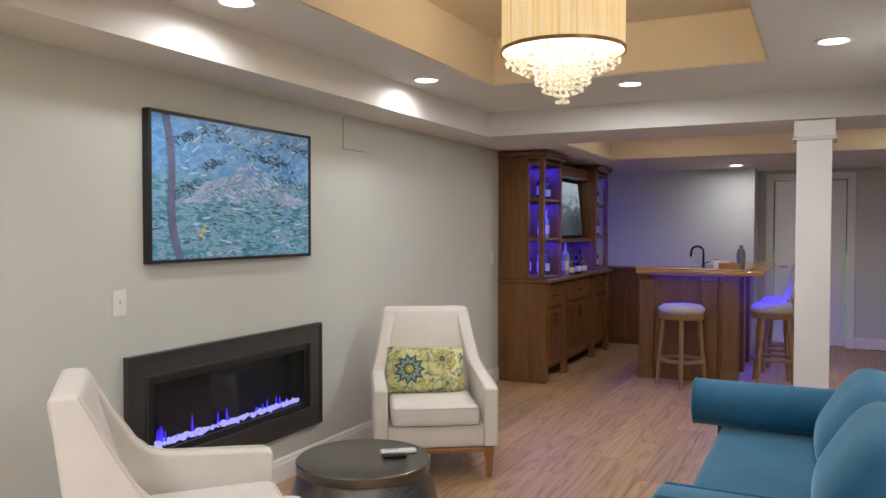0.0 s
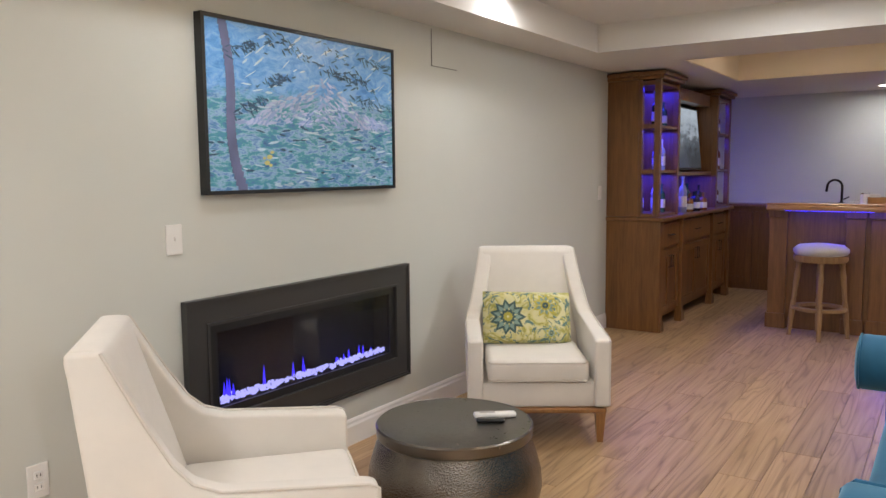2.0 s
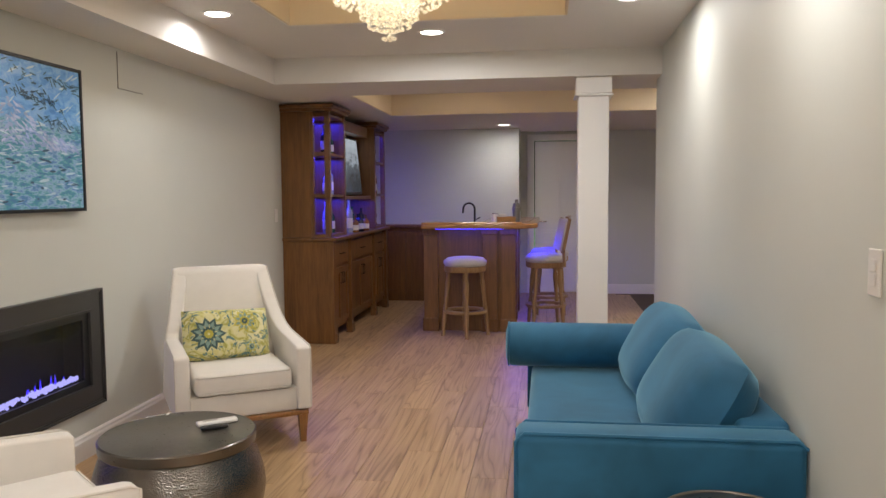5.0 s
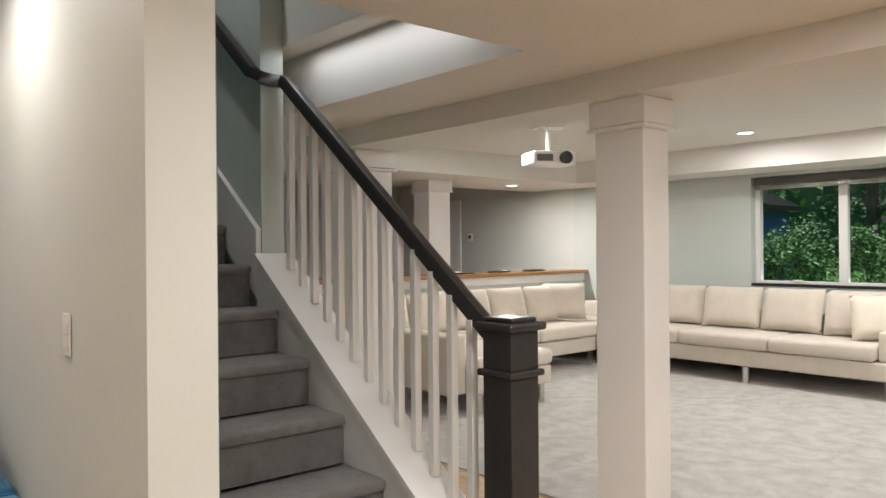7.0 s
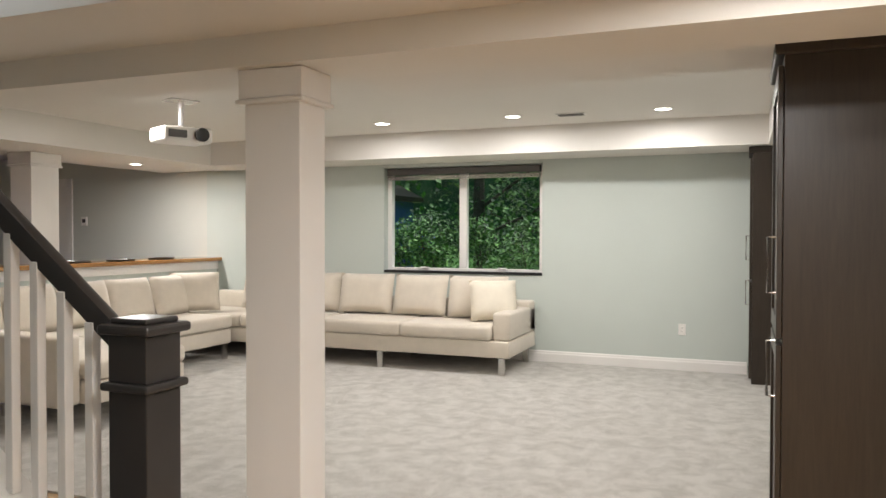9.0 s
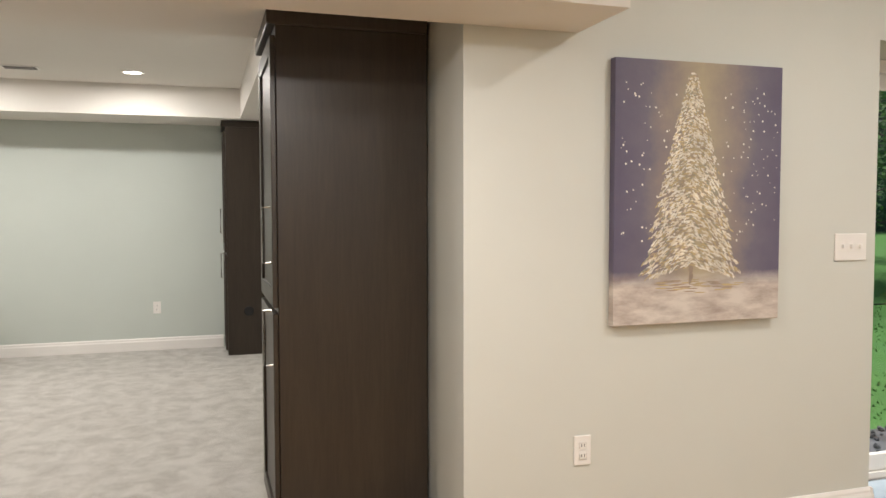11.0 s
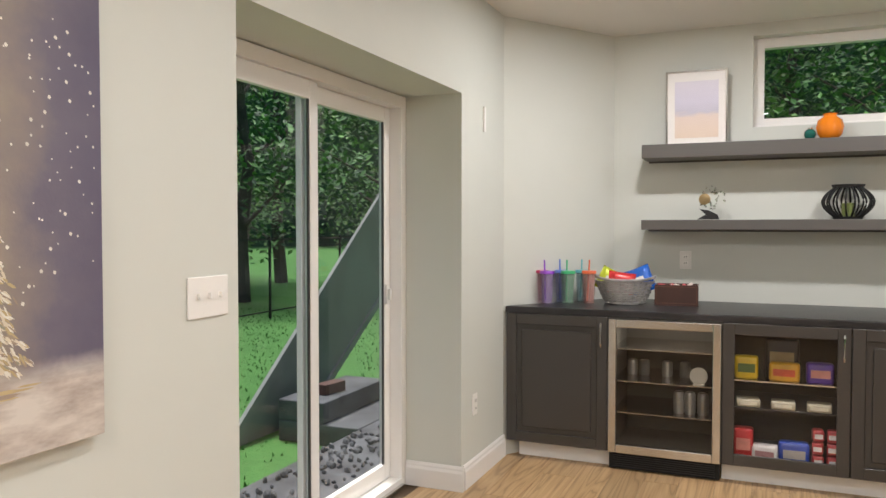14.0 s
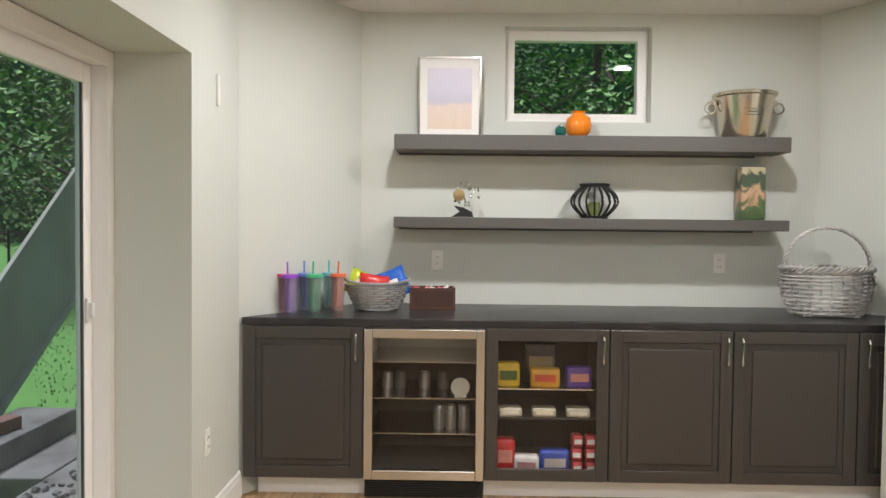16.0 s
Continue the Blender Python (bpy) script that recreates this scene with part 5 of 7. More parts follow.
def stool(m, back):
    ob = thing("bar_stool", "wooden swivel bar stool with a high padded back" if back else "backless wooden bar stool with a round padded seat", "bar stool", m, "bar stools")
    part("seat", lathe([(0, .67), (.19, .67), (.205, .69), (.205, .715), (.17, .745), (.08, .757), (0, .758)], 32), GREYFAB, ob, "grey padded seat", smooth=50)
    part("seat_ring", lathe([(0, .615), (.19, .615), (.2, .63), (.2, .668), (0, .668)], 32), STOOLWOOD, ob, smooth=40)
    for k in range(4):
        a = math.pi / 4 + k * math.pi / 2
        dx, dy = math.cos(a), math.sin(a)
        prof = [(.021, .0), (.016, .02), (.022, .2), (.022, .27), (.017, .3), (.024, .5), (.018, .56), (.024, .614)]
        bm = lathe(prof, 12)
        for v in bm.verts:
            f = 1 - v.co.z / .614
            v.co.x += dx * (.155 + .06 * f)
            v.co.y += dy * (.155 + .06 * f)
        part("leg", bm, STOOLWOOD, ob, smooth=50)
    bm = lathe([(.155, .222), (.2, .222), (.205, .235), (.2, .25), (.155, .25), (.15, .236), (.155, .222)], 32)
    part("foot_ring", bm, STOOLWOOD, ob, "round wooden foot ring", smooth=50)
    if back:
        bm = box(-.19, .15, .78, .19, .20, 1.09, .02, 3)
        for v in bm.verts:
            v.co.y += (v.co.z - .78) * .22 - abs(v.co.x) ** 2 * 1.6
            if v.co.z > 1.05:
                v.co.z += .03 * math.cos(v.co.x * 8)
        part("backrest", bm, GREYFAB, ob, "grey padded backrest", smooth=50)
        for x in (-.185, .185):
            part("back_post", tube([(x * .95, .15, .63), (x, .14, .8), (x, .2, 1.1)], .018, 8), STOOLWOOD, ob, smooth=50)
    return ob


stool(pose(1.60, 8.33, 0, 0, 0, 54), False)
stool(pose(2.36, 8.80, 0, 0, 0, -80), True)
stool(pose(2.40, 9.48, 0, 0, 0, -95), True)

# ---------- door beyond the bar ----------
door = thing("door_1", "white six-panel interior door with a lever handle, closed", "door", pose(2.2, 11.56, 0), kind="structure")
part("door_leaf", box(.012, 0, .01, .808, .04, 2.04), TRIM, door)
for x0, x1 in ((.1, .37), (.45, .72)):
    for z0, z1 in ((.2, .85), (1.0, 1.55), (1.66, 1.92)):
        part("panel", bm_box(box(x0, -.006, z0, x1, -.001, z1, .004), x0 + .03, -.012, z0 + .03, x1 - .03, -.006, z1 - .03, .004), TRIM, door)
part("handle", tube([(.06, -.001, .97), (.06, -.05, .97), (.17, -.055, .97)], .01, 8), STEEL, door, "steel lever handle")
bm = bmesh.new()
bm_box(bm, -.09, -.08, 0, -.001, -.061, 2.13, .004)
bm_box(bm, .821, -.08, 0, .91, -.061, 2.13, .004)
bm_box(bm, -.001, -.08, 2.051, .821, -.061, 2.13, .004)
part("casing", bm, TRIM, door, "white moulded casing")

# ---------- theatre ----------
def sofa_run(name_label, m, length, seats, arm_r=True, arm_l=False, depth=.98):
    """Sits along X from 0 to length, front at -Y (y from -depth to 0)."""
    ob = thing("sectional_sofa", name_label, "sofa", m, "sectional sofa")
    part("base", box(0, -depth + .03, .17, length, 0, .33, .015, 3), LINEN, ob, smooth=45)
    x0, x1 = (.18 if arm_l else 0), length - (.18 if arm_r else 0)
    part("back", box(0, -.22, .331, length, -.0, .66, .03, 3), LINEN, ob, smooth=45)
    sw = (x1 - x0) / seats
    for k in range(seats):
        part("seat_cushion", box(x0 + k * sw + .003, -depth, .335, x0 + (k + 1) * sw - .003, -.225, .475, .04, 4), LINEN, ob, smooth=50)
    if arm_r:
        part("armrest", box(length - .175, -depth + .06, .335, length, -.002, .60, .025, 4), LINEN, ob, smooth=45)
    if arm_l:
        part("armrest", box(0, -depth + .06, .335, .175, -.002, .60, .025, 4), LINEN, ob, smooth=45)
    for x in [.08] + [length * f for f in (.33, .66)] + [length - .08]:
        for yy in (-depth + .06, -.08):
            part("leg", box(x - .03, yy - .02, .0, x + .03, yy + .02, .169, .003), STEEL, ob)
    return ob


CY = 0.013
main = sofa_run("long beige linen sectional sofa under the window", pose(10.72, 7.3, CY, 0, 0, -90), 4.05, 4, True, False, 1.0)
side = sofa_run("beige linen sectional sofa wing along the half wall", pose(6.75, 7.36, CY), 2.92, 3, False, False, 1.0)
chaise = thing("chaise", "beige linen chaise end of the sectional sofa", "sofa", pose(6.78, 5.35, CY), "sectional sofa")
part("base", box(0, 0, .17, .92, 1.0, .33, .015, 3), LINEN, chaise, smooth=45)
part("seat_cushion", box(-.005, -.02, .335, .93, 1.0, .475, .045, 4), LINEN, chaise, smooth=50)
part("back", box(-.2, .1, .17, -.006, 1.0, .66, .03, 3), LINEN, chaise, smooth=45)
for x in (.08, .84):
    for yy in (.06, .94):
        part("leg", box(x - .03, yy - .02, 0, x + .03, yy + .02, .169, .003), STEEL, chaise)


def scatter(x, y2, z, rz, tilt, label, mat=LINEN, w2=.56, h=.46, t=.2):
    ob = thing("throw_pillow", label, "pillow", pose(x, y2, z, 0, 0, rz) @ pose(0, 0, 0, 90 - tilt, 0, 0), "sofa pillows")
    part("pillow_body", cushion(w2, h, t, .5, 12, .05, .1), mat, ob, smooth=60)
    return ob


for k in range(5):
    scatter(10.38 + rnd.uniform(-.02, .02), 3.78 + k * .66, .715, -90 + rnd.uniform(-5, 5), 14, "plump beige linen back pillow on the sofa", LINEN, .66)
scatter(10.2, 3.55, .70, -62, 22, "cream pillow leaning on the sofa arm", plain("cream_fabric", (0.72, 0.66, 0.55), .9, vary=.04, grain=70, relief=.4), .5, .44)
for k in range(5):
    scatter(7.1 + k * .58, 7.02, .70, rnd.uniform(-8, 8), 16, "plump beige linen back pillow on the sofa", LINEN, .58)
scatter(9.75, 6.95, .72, -45, 16, "plump beige linen pillow in the sofa corner")
TEALF = plain("turquoise_fabric", (0.05, 0.33, 0.34), .9, vary=.1, grain=60)
thr = thing("throw_blanket", "folded turquoise throw on the chaise", "blanket", pose(6.95, 6.0, CY + .476, 0, 0, 20))
part("fold", box(-.2, -.14, 0, .2, .14, .035, .015, 3), TEALF, thr, smooth=50)
part("fold", box(-.19, -.13, .0351, .2, .14, .07, .015, 3), TEALF, thr, smooth=50)
for k in range(3):
    pl = thing("placemat", "dark oval tray lying on the bar ledge", "tray", pose(8.6 + k * .62, 7.5, 1.0755), "ledge trays")
    bm = lathe([(0, 0), (.17, 0), (.2, .018), (.19, .02), (.165, .006), (0, .006)], 28)
    bm.transform(Matrix.Diagonal((1, .55, 1, 1)))
    part("dish", bm, ESPRESSO, pl, smooth=40)

# window
win = thing("window_1", "wide white-framed slider window with a raised shade", "window", pose(10.9, 4.13, 1.5325, 0, 0, -90), kind="structure")
W1, H1 = 1.88, 1.205
bm = ring(bmesh.new(), W1 - .002, H1 - .002, W1 - .11, H1 - .11, -.03, .04)
part("window_frame", bm, TRIM, win, "white vinyl frame")
part("mullion", box(-.045, -.028, -H1 / 2 + .056, .045, .035, H1 / 2 - .056, .004), TRIM, win)
for x0, x1 in ((-W1 / 2 + .056, -.046), (.046, W1 / 2 - .056)):
    g = part("pane", pane(x0, -H1 / 2 + .056, x1, H1 / 2 - .056, .0), GLASS, win)
    g.visible_shadow = False
    part("latch", box((x0 + x1) / 2 - .05, -.05, -H1 / 2 + .05, (x0 + x1) / 2 + .05, -.031, -H1 / 2 + .07, .004), TRIM, win)
part("window_sill", box(-W1 / 2 + .001, -.145, -H1 / 2 + .001, W1 / 2 - .001, -.031, -H1 / 2 + .028, .004), MATTEBLACK, win, "dark sill")
part("shade_cassette", box(-W1 / 2 + .03, -.115, H1 / 2 - .085, W1 / 2 - .03, -.05, H1 / 2 - .01, .006), SHELFGREY, win, "raised pleated shade")
for k in range(4):
    part("shade_pleat", box(-W1 / 2 + .035, -.112, H1 / 2 - .105 - k * .012, W1 / 2 - .035, -.055, H1 / 2 - .096 - k * .012, .003, 1), STEEL, win)

# projector
proj = thing("projector", "white ceiling projector on a short mount", "projector", pose(7.70, 5.37, 2.155, 0, 0, -25))
part("case", box(-.2, -.15, -.06, .2, .15, .06, .025, 4), WHITEPLASTIC, proj, smooth=50)
part("lens", moved(lathe([(0, 0), (.05, 0), (.055, .05), (.04, .055), (.0, .045)], 24), pose(.09, -.148, 0, 90)), BLACK, proj, smooth=40)
part("grille", box(-.17, -.153, -.03, -.02, -.1505, .03), SHELFGREY, proj)
part("mount_pole", rod(bmesh.new(), (0, 0, .06), (0, 0, THEATRE_Z - 2.155 - .012), .02), WHITEPLASTIC, proj)
part("mount_plate", box(-.12, -.09, THEATRE_Z - 2.168, .12, .09, THEATRE_Z - 2.156, .003), STEEL, proj)
part("mount_arm", box(-.15, -.02, .061, .15, .02, .08, .003), STEEL, proj)


def tower(x0, x1, y1, label, top):
    ob = thing("media_cabinet", label, "cabinet", pose(x0, .42, 0.013))
    w2, dp = x1 - x0, y1 - .42
    part("carcass", box(0, 0, 0, w2, dp - .022, top, .003), ESPRESSO, ob)
    for z0, z1, hz in ((.05, .93, .72), (.955, top - .1, 1.13)):
        d = part("door", moved(panel_door(w2 - .01, z1 - z0, .02, .07), pose(w2 - .005, dp - .021, z0, 0, 0, 180)), ESPRESSO, ob)
        bm = tube([(.06, dp, hz), (.06, dp + .03, hz), (.06, dp + .03, hz + .22), (.06, dp, hz + .22)], .006, 8)
        part("handle", bm, STEEL, d, "long steel bar handle")
    part("crown", box(-.012, 0, top - .06, w2, dp + .012, top - .001, .006), ESPRESSO, ob)
    return ob


tower(6.02, 6.66, 1.05, "tall dark espresso media cabinet with steel handles", 2.113)
tower(10.24, 10.765, 1.13, "tall dark espresso media cabinet against the far wall", 2.158)
spk = thing("cable_outlet", "round black cable port low on the cabinet", "outlet", pose(10.236, .92, .42, 0, -90, 0))
part("port", lathe([(0, 0), (.045, 0), (.04, .006), (0, .006)], 20), BLACK, spk)
spk.matrix_world = pose(10.238, .92, .42, 0, -90, 0)
thermo = thing("thermostat", "small white thermostat on the far wall", "thermostat", pose(10.769, 9.677, 1.545, 0, 0, -90))
part("housing", box(-.05, -.02, -.06, .05, 0, .06, .004), WHITEPLASTIC, thermo)
part("display", box(-.03, -.0225, -.02, .03, -.0205, .03), FPFRAME, thermo)
dcas = thing("door_2", "white interior door and casing beyond the half wall", "door", pose(10.77, 9.94, 0, 0, 0, -90), kind="structure")
part("casing", bm_box(box(-.05, -.025, 0, .05, -.001, 2.14, .004), -.5, -.025, 2.05, -.051, -.001, 2.14), TRIM, dcas)
part("door_leaf", box(-.8, -.012, 0, -.051, -.002, 2.049), TRIM, dcas)


# ---------- tree painting ----------
xart = thing("tree_painting", "unframed canvas of a glowing snowy fir tree", "painting", pose(5.587, -0.558, 1.415, 0, 0, -90))


def night():
    m, nt, b = nodes("night_paint", 0.6)
    v = coords(nt, (1, 1, 1))
    sep = nt.nodes.new("ShaderNodeSeparateXYZ")
    nt.links.new(v, sep.inputs[0])
    ab = nt.nodes.new("ShaderNodeMath")
    ab.operation = "ABSOLUTE"
    nt.links.new(sep.outputs["X"], ab.inputs[0])
    nz = noise_node(nt, v, 7, 4)
    ad = nt.nodes.new("ShaderNodeMath")
    ad.operation = "MULTIPLY_ADD"
    ad.inputs[1].default_value = .22
    nt.links.new(nz, ad.inputs[0])
    nt.links.new(ab.outputs[0], ad.inputs[2])
    side = ramp(nt, ad.outputs[0], [(0.12, (0.40, 0.33, 0.22)), (0.24, (0.27, 0.22, 0.19)), (0.36, (0.145, 0.125, 0.165)), (0.5, (0.10, 0.085, 0.135))])
    sd = nt.nodes.new("ShaderNodeMath")
    sd.operation = "MULTIPLY_ADD"
    sd.inputs[1].default_value = .06
    nt.links.new(nz, sd.inputs[0])
    nt.links.new(sep.outputs["Z"], sd.inputs[2])
    ad2 = nt.nodes.new("ShaderNodeMath")
    ad2.inputs[1].default_value = .5
    nt.links.new(sd.outputs[0], ad2.inputs[0])
    msk = ramp(nt, ad2.outputs[0], [(0.16, (1, 1, 1)), (0.225, (0, 0, 0))])
    snow = ramp(nt, noise_node(nt, coords(nt, (3, 1, 9)), 2.5, 4), [(0.3, (0.36, 0.29, 0.25)), (0.62, (0.62, 0.56, 0.50))])
    nt.links.new(mixed(nt, msk, side, snow), b.inputs["Base Color"])
    bump(nt, b, noise_node(nt, v, 90, 3), .25, .002)
    return m


part("canvas", box(-.381, -.038, -.508, .381, -.001, .508, .003), night(), xart)
TREEM = [plain("fir_" + nm, c, .6, vary=.2, grain=60, relief=.3) for nm, c in (("cream", (0.66, 0.58, 0.45)), ("white", (0.74, 0.70, 0.62)), ("gold", (0.47, 0.36, 0.19)), ("green", (0.30, 0.28, 0.21)), ("brown", (0.33, 0.25, 0.19)))]
tb = [bmesh.new() for _ in TREEM]
for k in range(4200):
    f = rnd.random() ** .7
    wd = .015 + .205 * f ** .95
    u = rnd.uniform(-1, 1)
    x = -.04 + u * wd * (.9 + .2 * ((f * 12 + .3 * math.sin(f * 40)) % 1))
    z = .465 - f * .75 - abs(u) * .05 * f
    tip = (f * 12 - 1.5 * abs(u) * f + .25 * math.sin(u * 17 + f * 9) + rnd.gauss(0, .13)) % 1
    sel = rnd.choices(range(5), (.42, .40, .12, .03, .03) if tip > .42 else (.16, .05, .34, .2, .25))[0]
    ang = (-0.75 if x > -.04 else 0.75) * (.5 + .6 * abs(u)) + rnd.uniform(-.35, .35)
    dab(tb[sel], x, z, rnd.uniform(.006, .013) * (.5 + f * .8), rnd.uniform(.0018, .0036), ang, -.0388 - rnd.random() * .0012)
for k in range(14):
    dab(tb[4], -.04 + rnd.uniform(-.006, .006), -.28 - k * .005, .012, .006, 1.57, -.0392 - k * .00004)
for k in range(45):
    dab(tb[2 if k % 2 else 4], -.04 + rnd.gauss(0, .1), -.362 + rnd.gauss(0, .012), .03, .0025, 0, -.0384 - k * .00001)
for bmx, mt, nm in zip(tb, TREEM, ("cream", "white", "gold", "green", "brown")):
    tagged(part(nm + "_strokes", bmx, mt, xart), kind="stuff")
bm = bmesh.new()
for k in range(150):
    x = rnd.choice((-1, 1)) * (.1 + .26 * rnd.random())
    r = rnd.choice((.0022, .003, .0045))
    dab(bm, x, rnd.uniform(-.2, .42), r, r, 0, -.0392)
tagged(part("snow_dots", bm, TREEM[1], xart), kind="stuff")

# ---------- sliding door ----------
sd = thing("sliding_door", "white two-panel sliding glass door, closed", "sliding door", pose(5.962, -2.386, 0.0, 0, 0, -90), kind="structure")
DW, DH = 1.812, 2.07
bm = bmesh.new()
bm_box(bm, -DW / 2, -.055, 0.001, -DW / 2 + .055, .055, DH)
bm_box(bm, DW / 2 - .055, -.055, 0.001, DW / 2, .055, DH)
bm_box(bm, -DW / 2 + .055, -.055, DH - .06, DW / 2 - .055, .055, DH)
bm_box(bm, -DW / 2 + .055, -.055, 0.001, DW / 2 - .055, .055, .045)
part("outer_frame", bm, TRIM, sd, "white vinyl frame")
part("track", box(-DW / 2 + .056, -.075, 0.002, DW / 2 - .056, -.056, .02, .003), STEEL, sd)
for x0, x1, yy in ((-DW / 2 + .056, .075, -.035), (.015, DW / 2 - .056, .012)):
    bm = bmesh.new()
    st = .062
    bm_box(bm, x0, yy, .046, x0 + st, yy + .03, DH - .061, .003, 1)
    bm_box(bm, x1 - st, yy, .046, x1, yy + .03, DH - .061, .003, 1)
    bm_box(bm, x0 + st, yy, .046, x1 - st, yy + .03, .13, .003, 1)
    bm_box(bm, x0 + st, yy, DH - .14, x1 - st, yy + .03, DH - .061, .003, 1)
    sash = part("sash", bm, TRIM, sd, "white sash")
    g = part("pane", pane(x0 + st, .13, x1 - st, DH - .14, yy + .015), GLASS, sash)
    g.visible_shadow = False
    part("gasket", box(x1 - st - .012, yy + .004, .131, x1 - st - .001, yy + .012, DH - .141), FPFRAME, sash)
part("handle", bm_box(box(.79, .0, .98, .81, .011, 1.08, .004), .794, -.02, 1.0, .806, -.001, 1.06, .004), TRIM, sd)
mat = thing("door_mat", "pale blue-grey woven door mat on the floor", "mat", pose(5.60, -2.02, .001))
part("mat_body", box(-.26, -.40, 0, .42, .40, .011, .004), plain("mat_weave", (0.33, 0.40, 0.46), .95, vary=.12, grain=60, relief=.6), mat)
part("mat_border", bm_box(bm_box(box(-.26, -.40, .0112, .42, -.37, .014), -.26, .37, .0112, .42, .40, .014), -.26, -.37, .0112, -.23, .37, .014), plain("mat_edge", (0.26, 0.32, 0.38), .95), mat)

# ---------- snack bar ----------
FY = -3.985
HANDLE = [(0, 0, 0), (0, -.03, .005), (0, -.034, .02), (0, -.034, .12), (0, -.03, .135), (0, 0, .14)]


def base_unit(x0, x1, hinge, label, glazed=False):
    """Front faces +Y (towards the room); x0 < x1."""
    w2 = x1 - x0
    ob = thing("base_cabinet", label, "cabinet", pose(x1, FY, 0, 0, 0, 180), "snack bar cabinets")
    if glazed:
        bm = bmesh.new()
        bm_box(bm, 0, .0, .1, .018, .54, .872)
        bm_box(bm, w2 - .018, .0, .1, w2, .54, .872)
        bm_box(bm, .018, .522, .1, w2 - .018, .54, .872)
        bm_box(bm, .018, 0, .1, w2 - .018, .522, .118)
        bm_box(bm, .018, 0, .854, w2 - .018, .522, .872)
        part("carcass", bm, GREYCAB, ob)
        for zz in (.40, .55):
            part("shelf", box(.019, .04, zz, w2 - .019, .5, zz + .008), STEEL if zz > .5 else GREYCAB, ob)
    else:
        part("carcass", box(0, .0, .1, w2, .54, .872, .002, 1), GREYCAB, ob)
    part("toe_kick", box(0, .06, 0.0, w2, .08, .099), TRIM, ob, "white toe kick")
    h = .765
    d = part("door", moved(panel_door(w2 - .006, h, .02, .06, False), Matrix.Translation((.003, -.001, .103))), GREYCAB, ob)
    if glazed:
        g = part("door_glass", pane(.063, .163, w2 - .063, .808, -.012), GLASS, d)
        g.visible_shadow = False
    else:
        bm = bmesh.new()
        bm_box(bm, .062, -.012, .162, w2 - .062, -.001, .809, .004, 1)
        bm_box(bm, .095, -.019, .195, w2 - .095, -.012, .776, .006, 2)
        part("raised_panel", bm, GREYCAB, d)
    hx = .035 if hinge == "r" else w2 - .035
    part("handle", tube([(hx + p[0], p[1] - .021, .70 + p[2]) for p in HANDLE], .0055, 8), CHROME, d, "chrome bow handle", smooth=50)
    return ob


def unit_x(k):
    return (5.566, 4.958, 4.346, 3.728, 3.115, 2.497, 2.34)[k]


# left unit is cut to the angled corner
lu = thing("base_cabinet", "dark grey cabinet with a raised panel door", "cabinet", pose(unit_x(0), FY, 0, 0, 0, 180), "snack bar cabinets")
wl = unit_x(0) - unit_x(1)
part("carcass", prism([(0.012, 0), (wl, 0), (wl, .54), (.42, .54)], "z", .1, .872), GREYCAB, lu)
part("toe_kick", prism([(0.06, .06), (wl, .06), (wl, .08), (.075, .08)], "z", 0, .099), TRIM, lu, "white toe kick")
d = part("door", moved(panel_door(wl - .008, .765, .02, .06, False), Matrix.Translation((.005, -.001, .103))), GREYCAB, lu)
part("raised_panel", bm_box(box(.064, -.012, .162, wl - .062, -.001, .809, .004, 1), .097, -.019, .195, wl - .095, -.012, .776, .006, 2), GREYCAB, d)
part("handle", tube([(wl - .035 + p[0], p[1] - .021, .70 + p[2]) for p in HANDLE], .0055, 8), CHROME, d, "chrome bow handle", smooth=50)
base_unit(unit_x(3), unit_x(2), "l", "dark grey cabinet with a glass door and snacks inside", True)
base_unit(unit_x(4), unit_x(3), "l", "dark grey cabinet with a raised panel door")
base_unit(unit_x(5), unit_x(4), "r", "dark grey cabinet with a raised panel door")
base_unit(unit_x(6) - .3, unit_x(5), "r", "dark grey cabinet partly behind the partition")
bm = prism([(5.572, FY + .012), (5.06, -4.735), (2.37, -4.735), (1.90, FY + .012)], "z", .8725, .91)
bmesh.ops.bevel(bm, geom=[e for e in bm.edges if abs(e.verts[0].co.z - e.verts[1].co.z) < .001 and e.verts[0].co.z > .9], offset=.006, segments=2, profile=.5, affect="EDGES")
solid("countertop", bm, COUNTER, "black speckled stone countertop on the snack cabinets", "countertop", kind="thing")

fr = thing("beverage_fridge", "stainless beverage fridge with a glass door", "fridge", pose(unit_x(1) - .002, FY, 0, 0, 0, 180))
wf = unit_x(1) - unit_x(2) - .004
bm = bmesh.new()
DK = plain("fridge_liner", (0.20, 0.185, 0.165), .5, vary=.05)
bm_box(bm, 0, .01, .1, .02, .53, .868)
bm_box(bm, wf - .02, .01, .1, wf, .53, .868)
bm_box(bm, .02, .51, .1, wf - .02, .53, .868)
bm_box(bm, .02, .01, .1, wf - .02, .51, .12)
bm_box(bm, .02, .01, .848, wf - .02, .51, .868)
part("cabinet", bm, DK, fr)
bm = bmesh.new()
bm_box(bm, .002, -.03, .10, .045, .005, .862, .005)
bm_box(bm, wf - .045, -.03, .10, wf - .002, .005, .862, .005)
bm_box(bm, .045, -.03, .10, wf - .045, .005, .15, .005)
bm_box(bm, .045, -.03, .815, wf - .045, .005, .862, .005)
dd = part("door_frame", bm, STEEL, fr, "brushed stainless door frame")
g = part("door_glass", pane(.045, .15, wf - .045, .815, -.02), DARKGLASS, dd)
g.visible_shadow = False
for zz in (.32, .50, .685):
    part("wire_shelf", box(.022, .02, zz, wf - .022, .48, zz + .006), STEEL, fr)
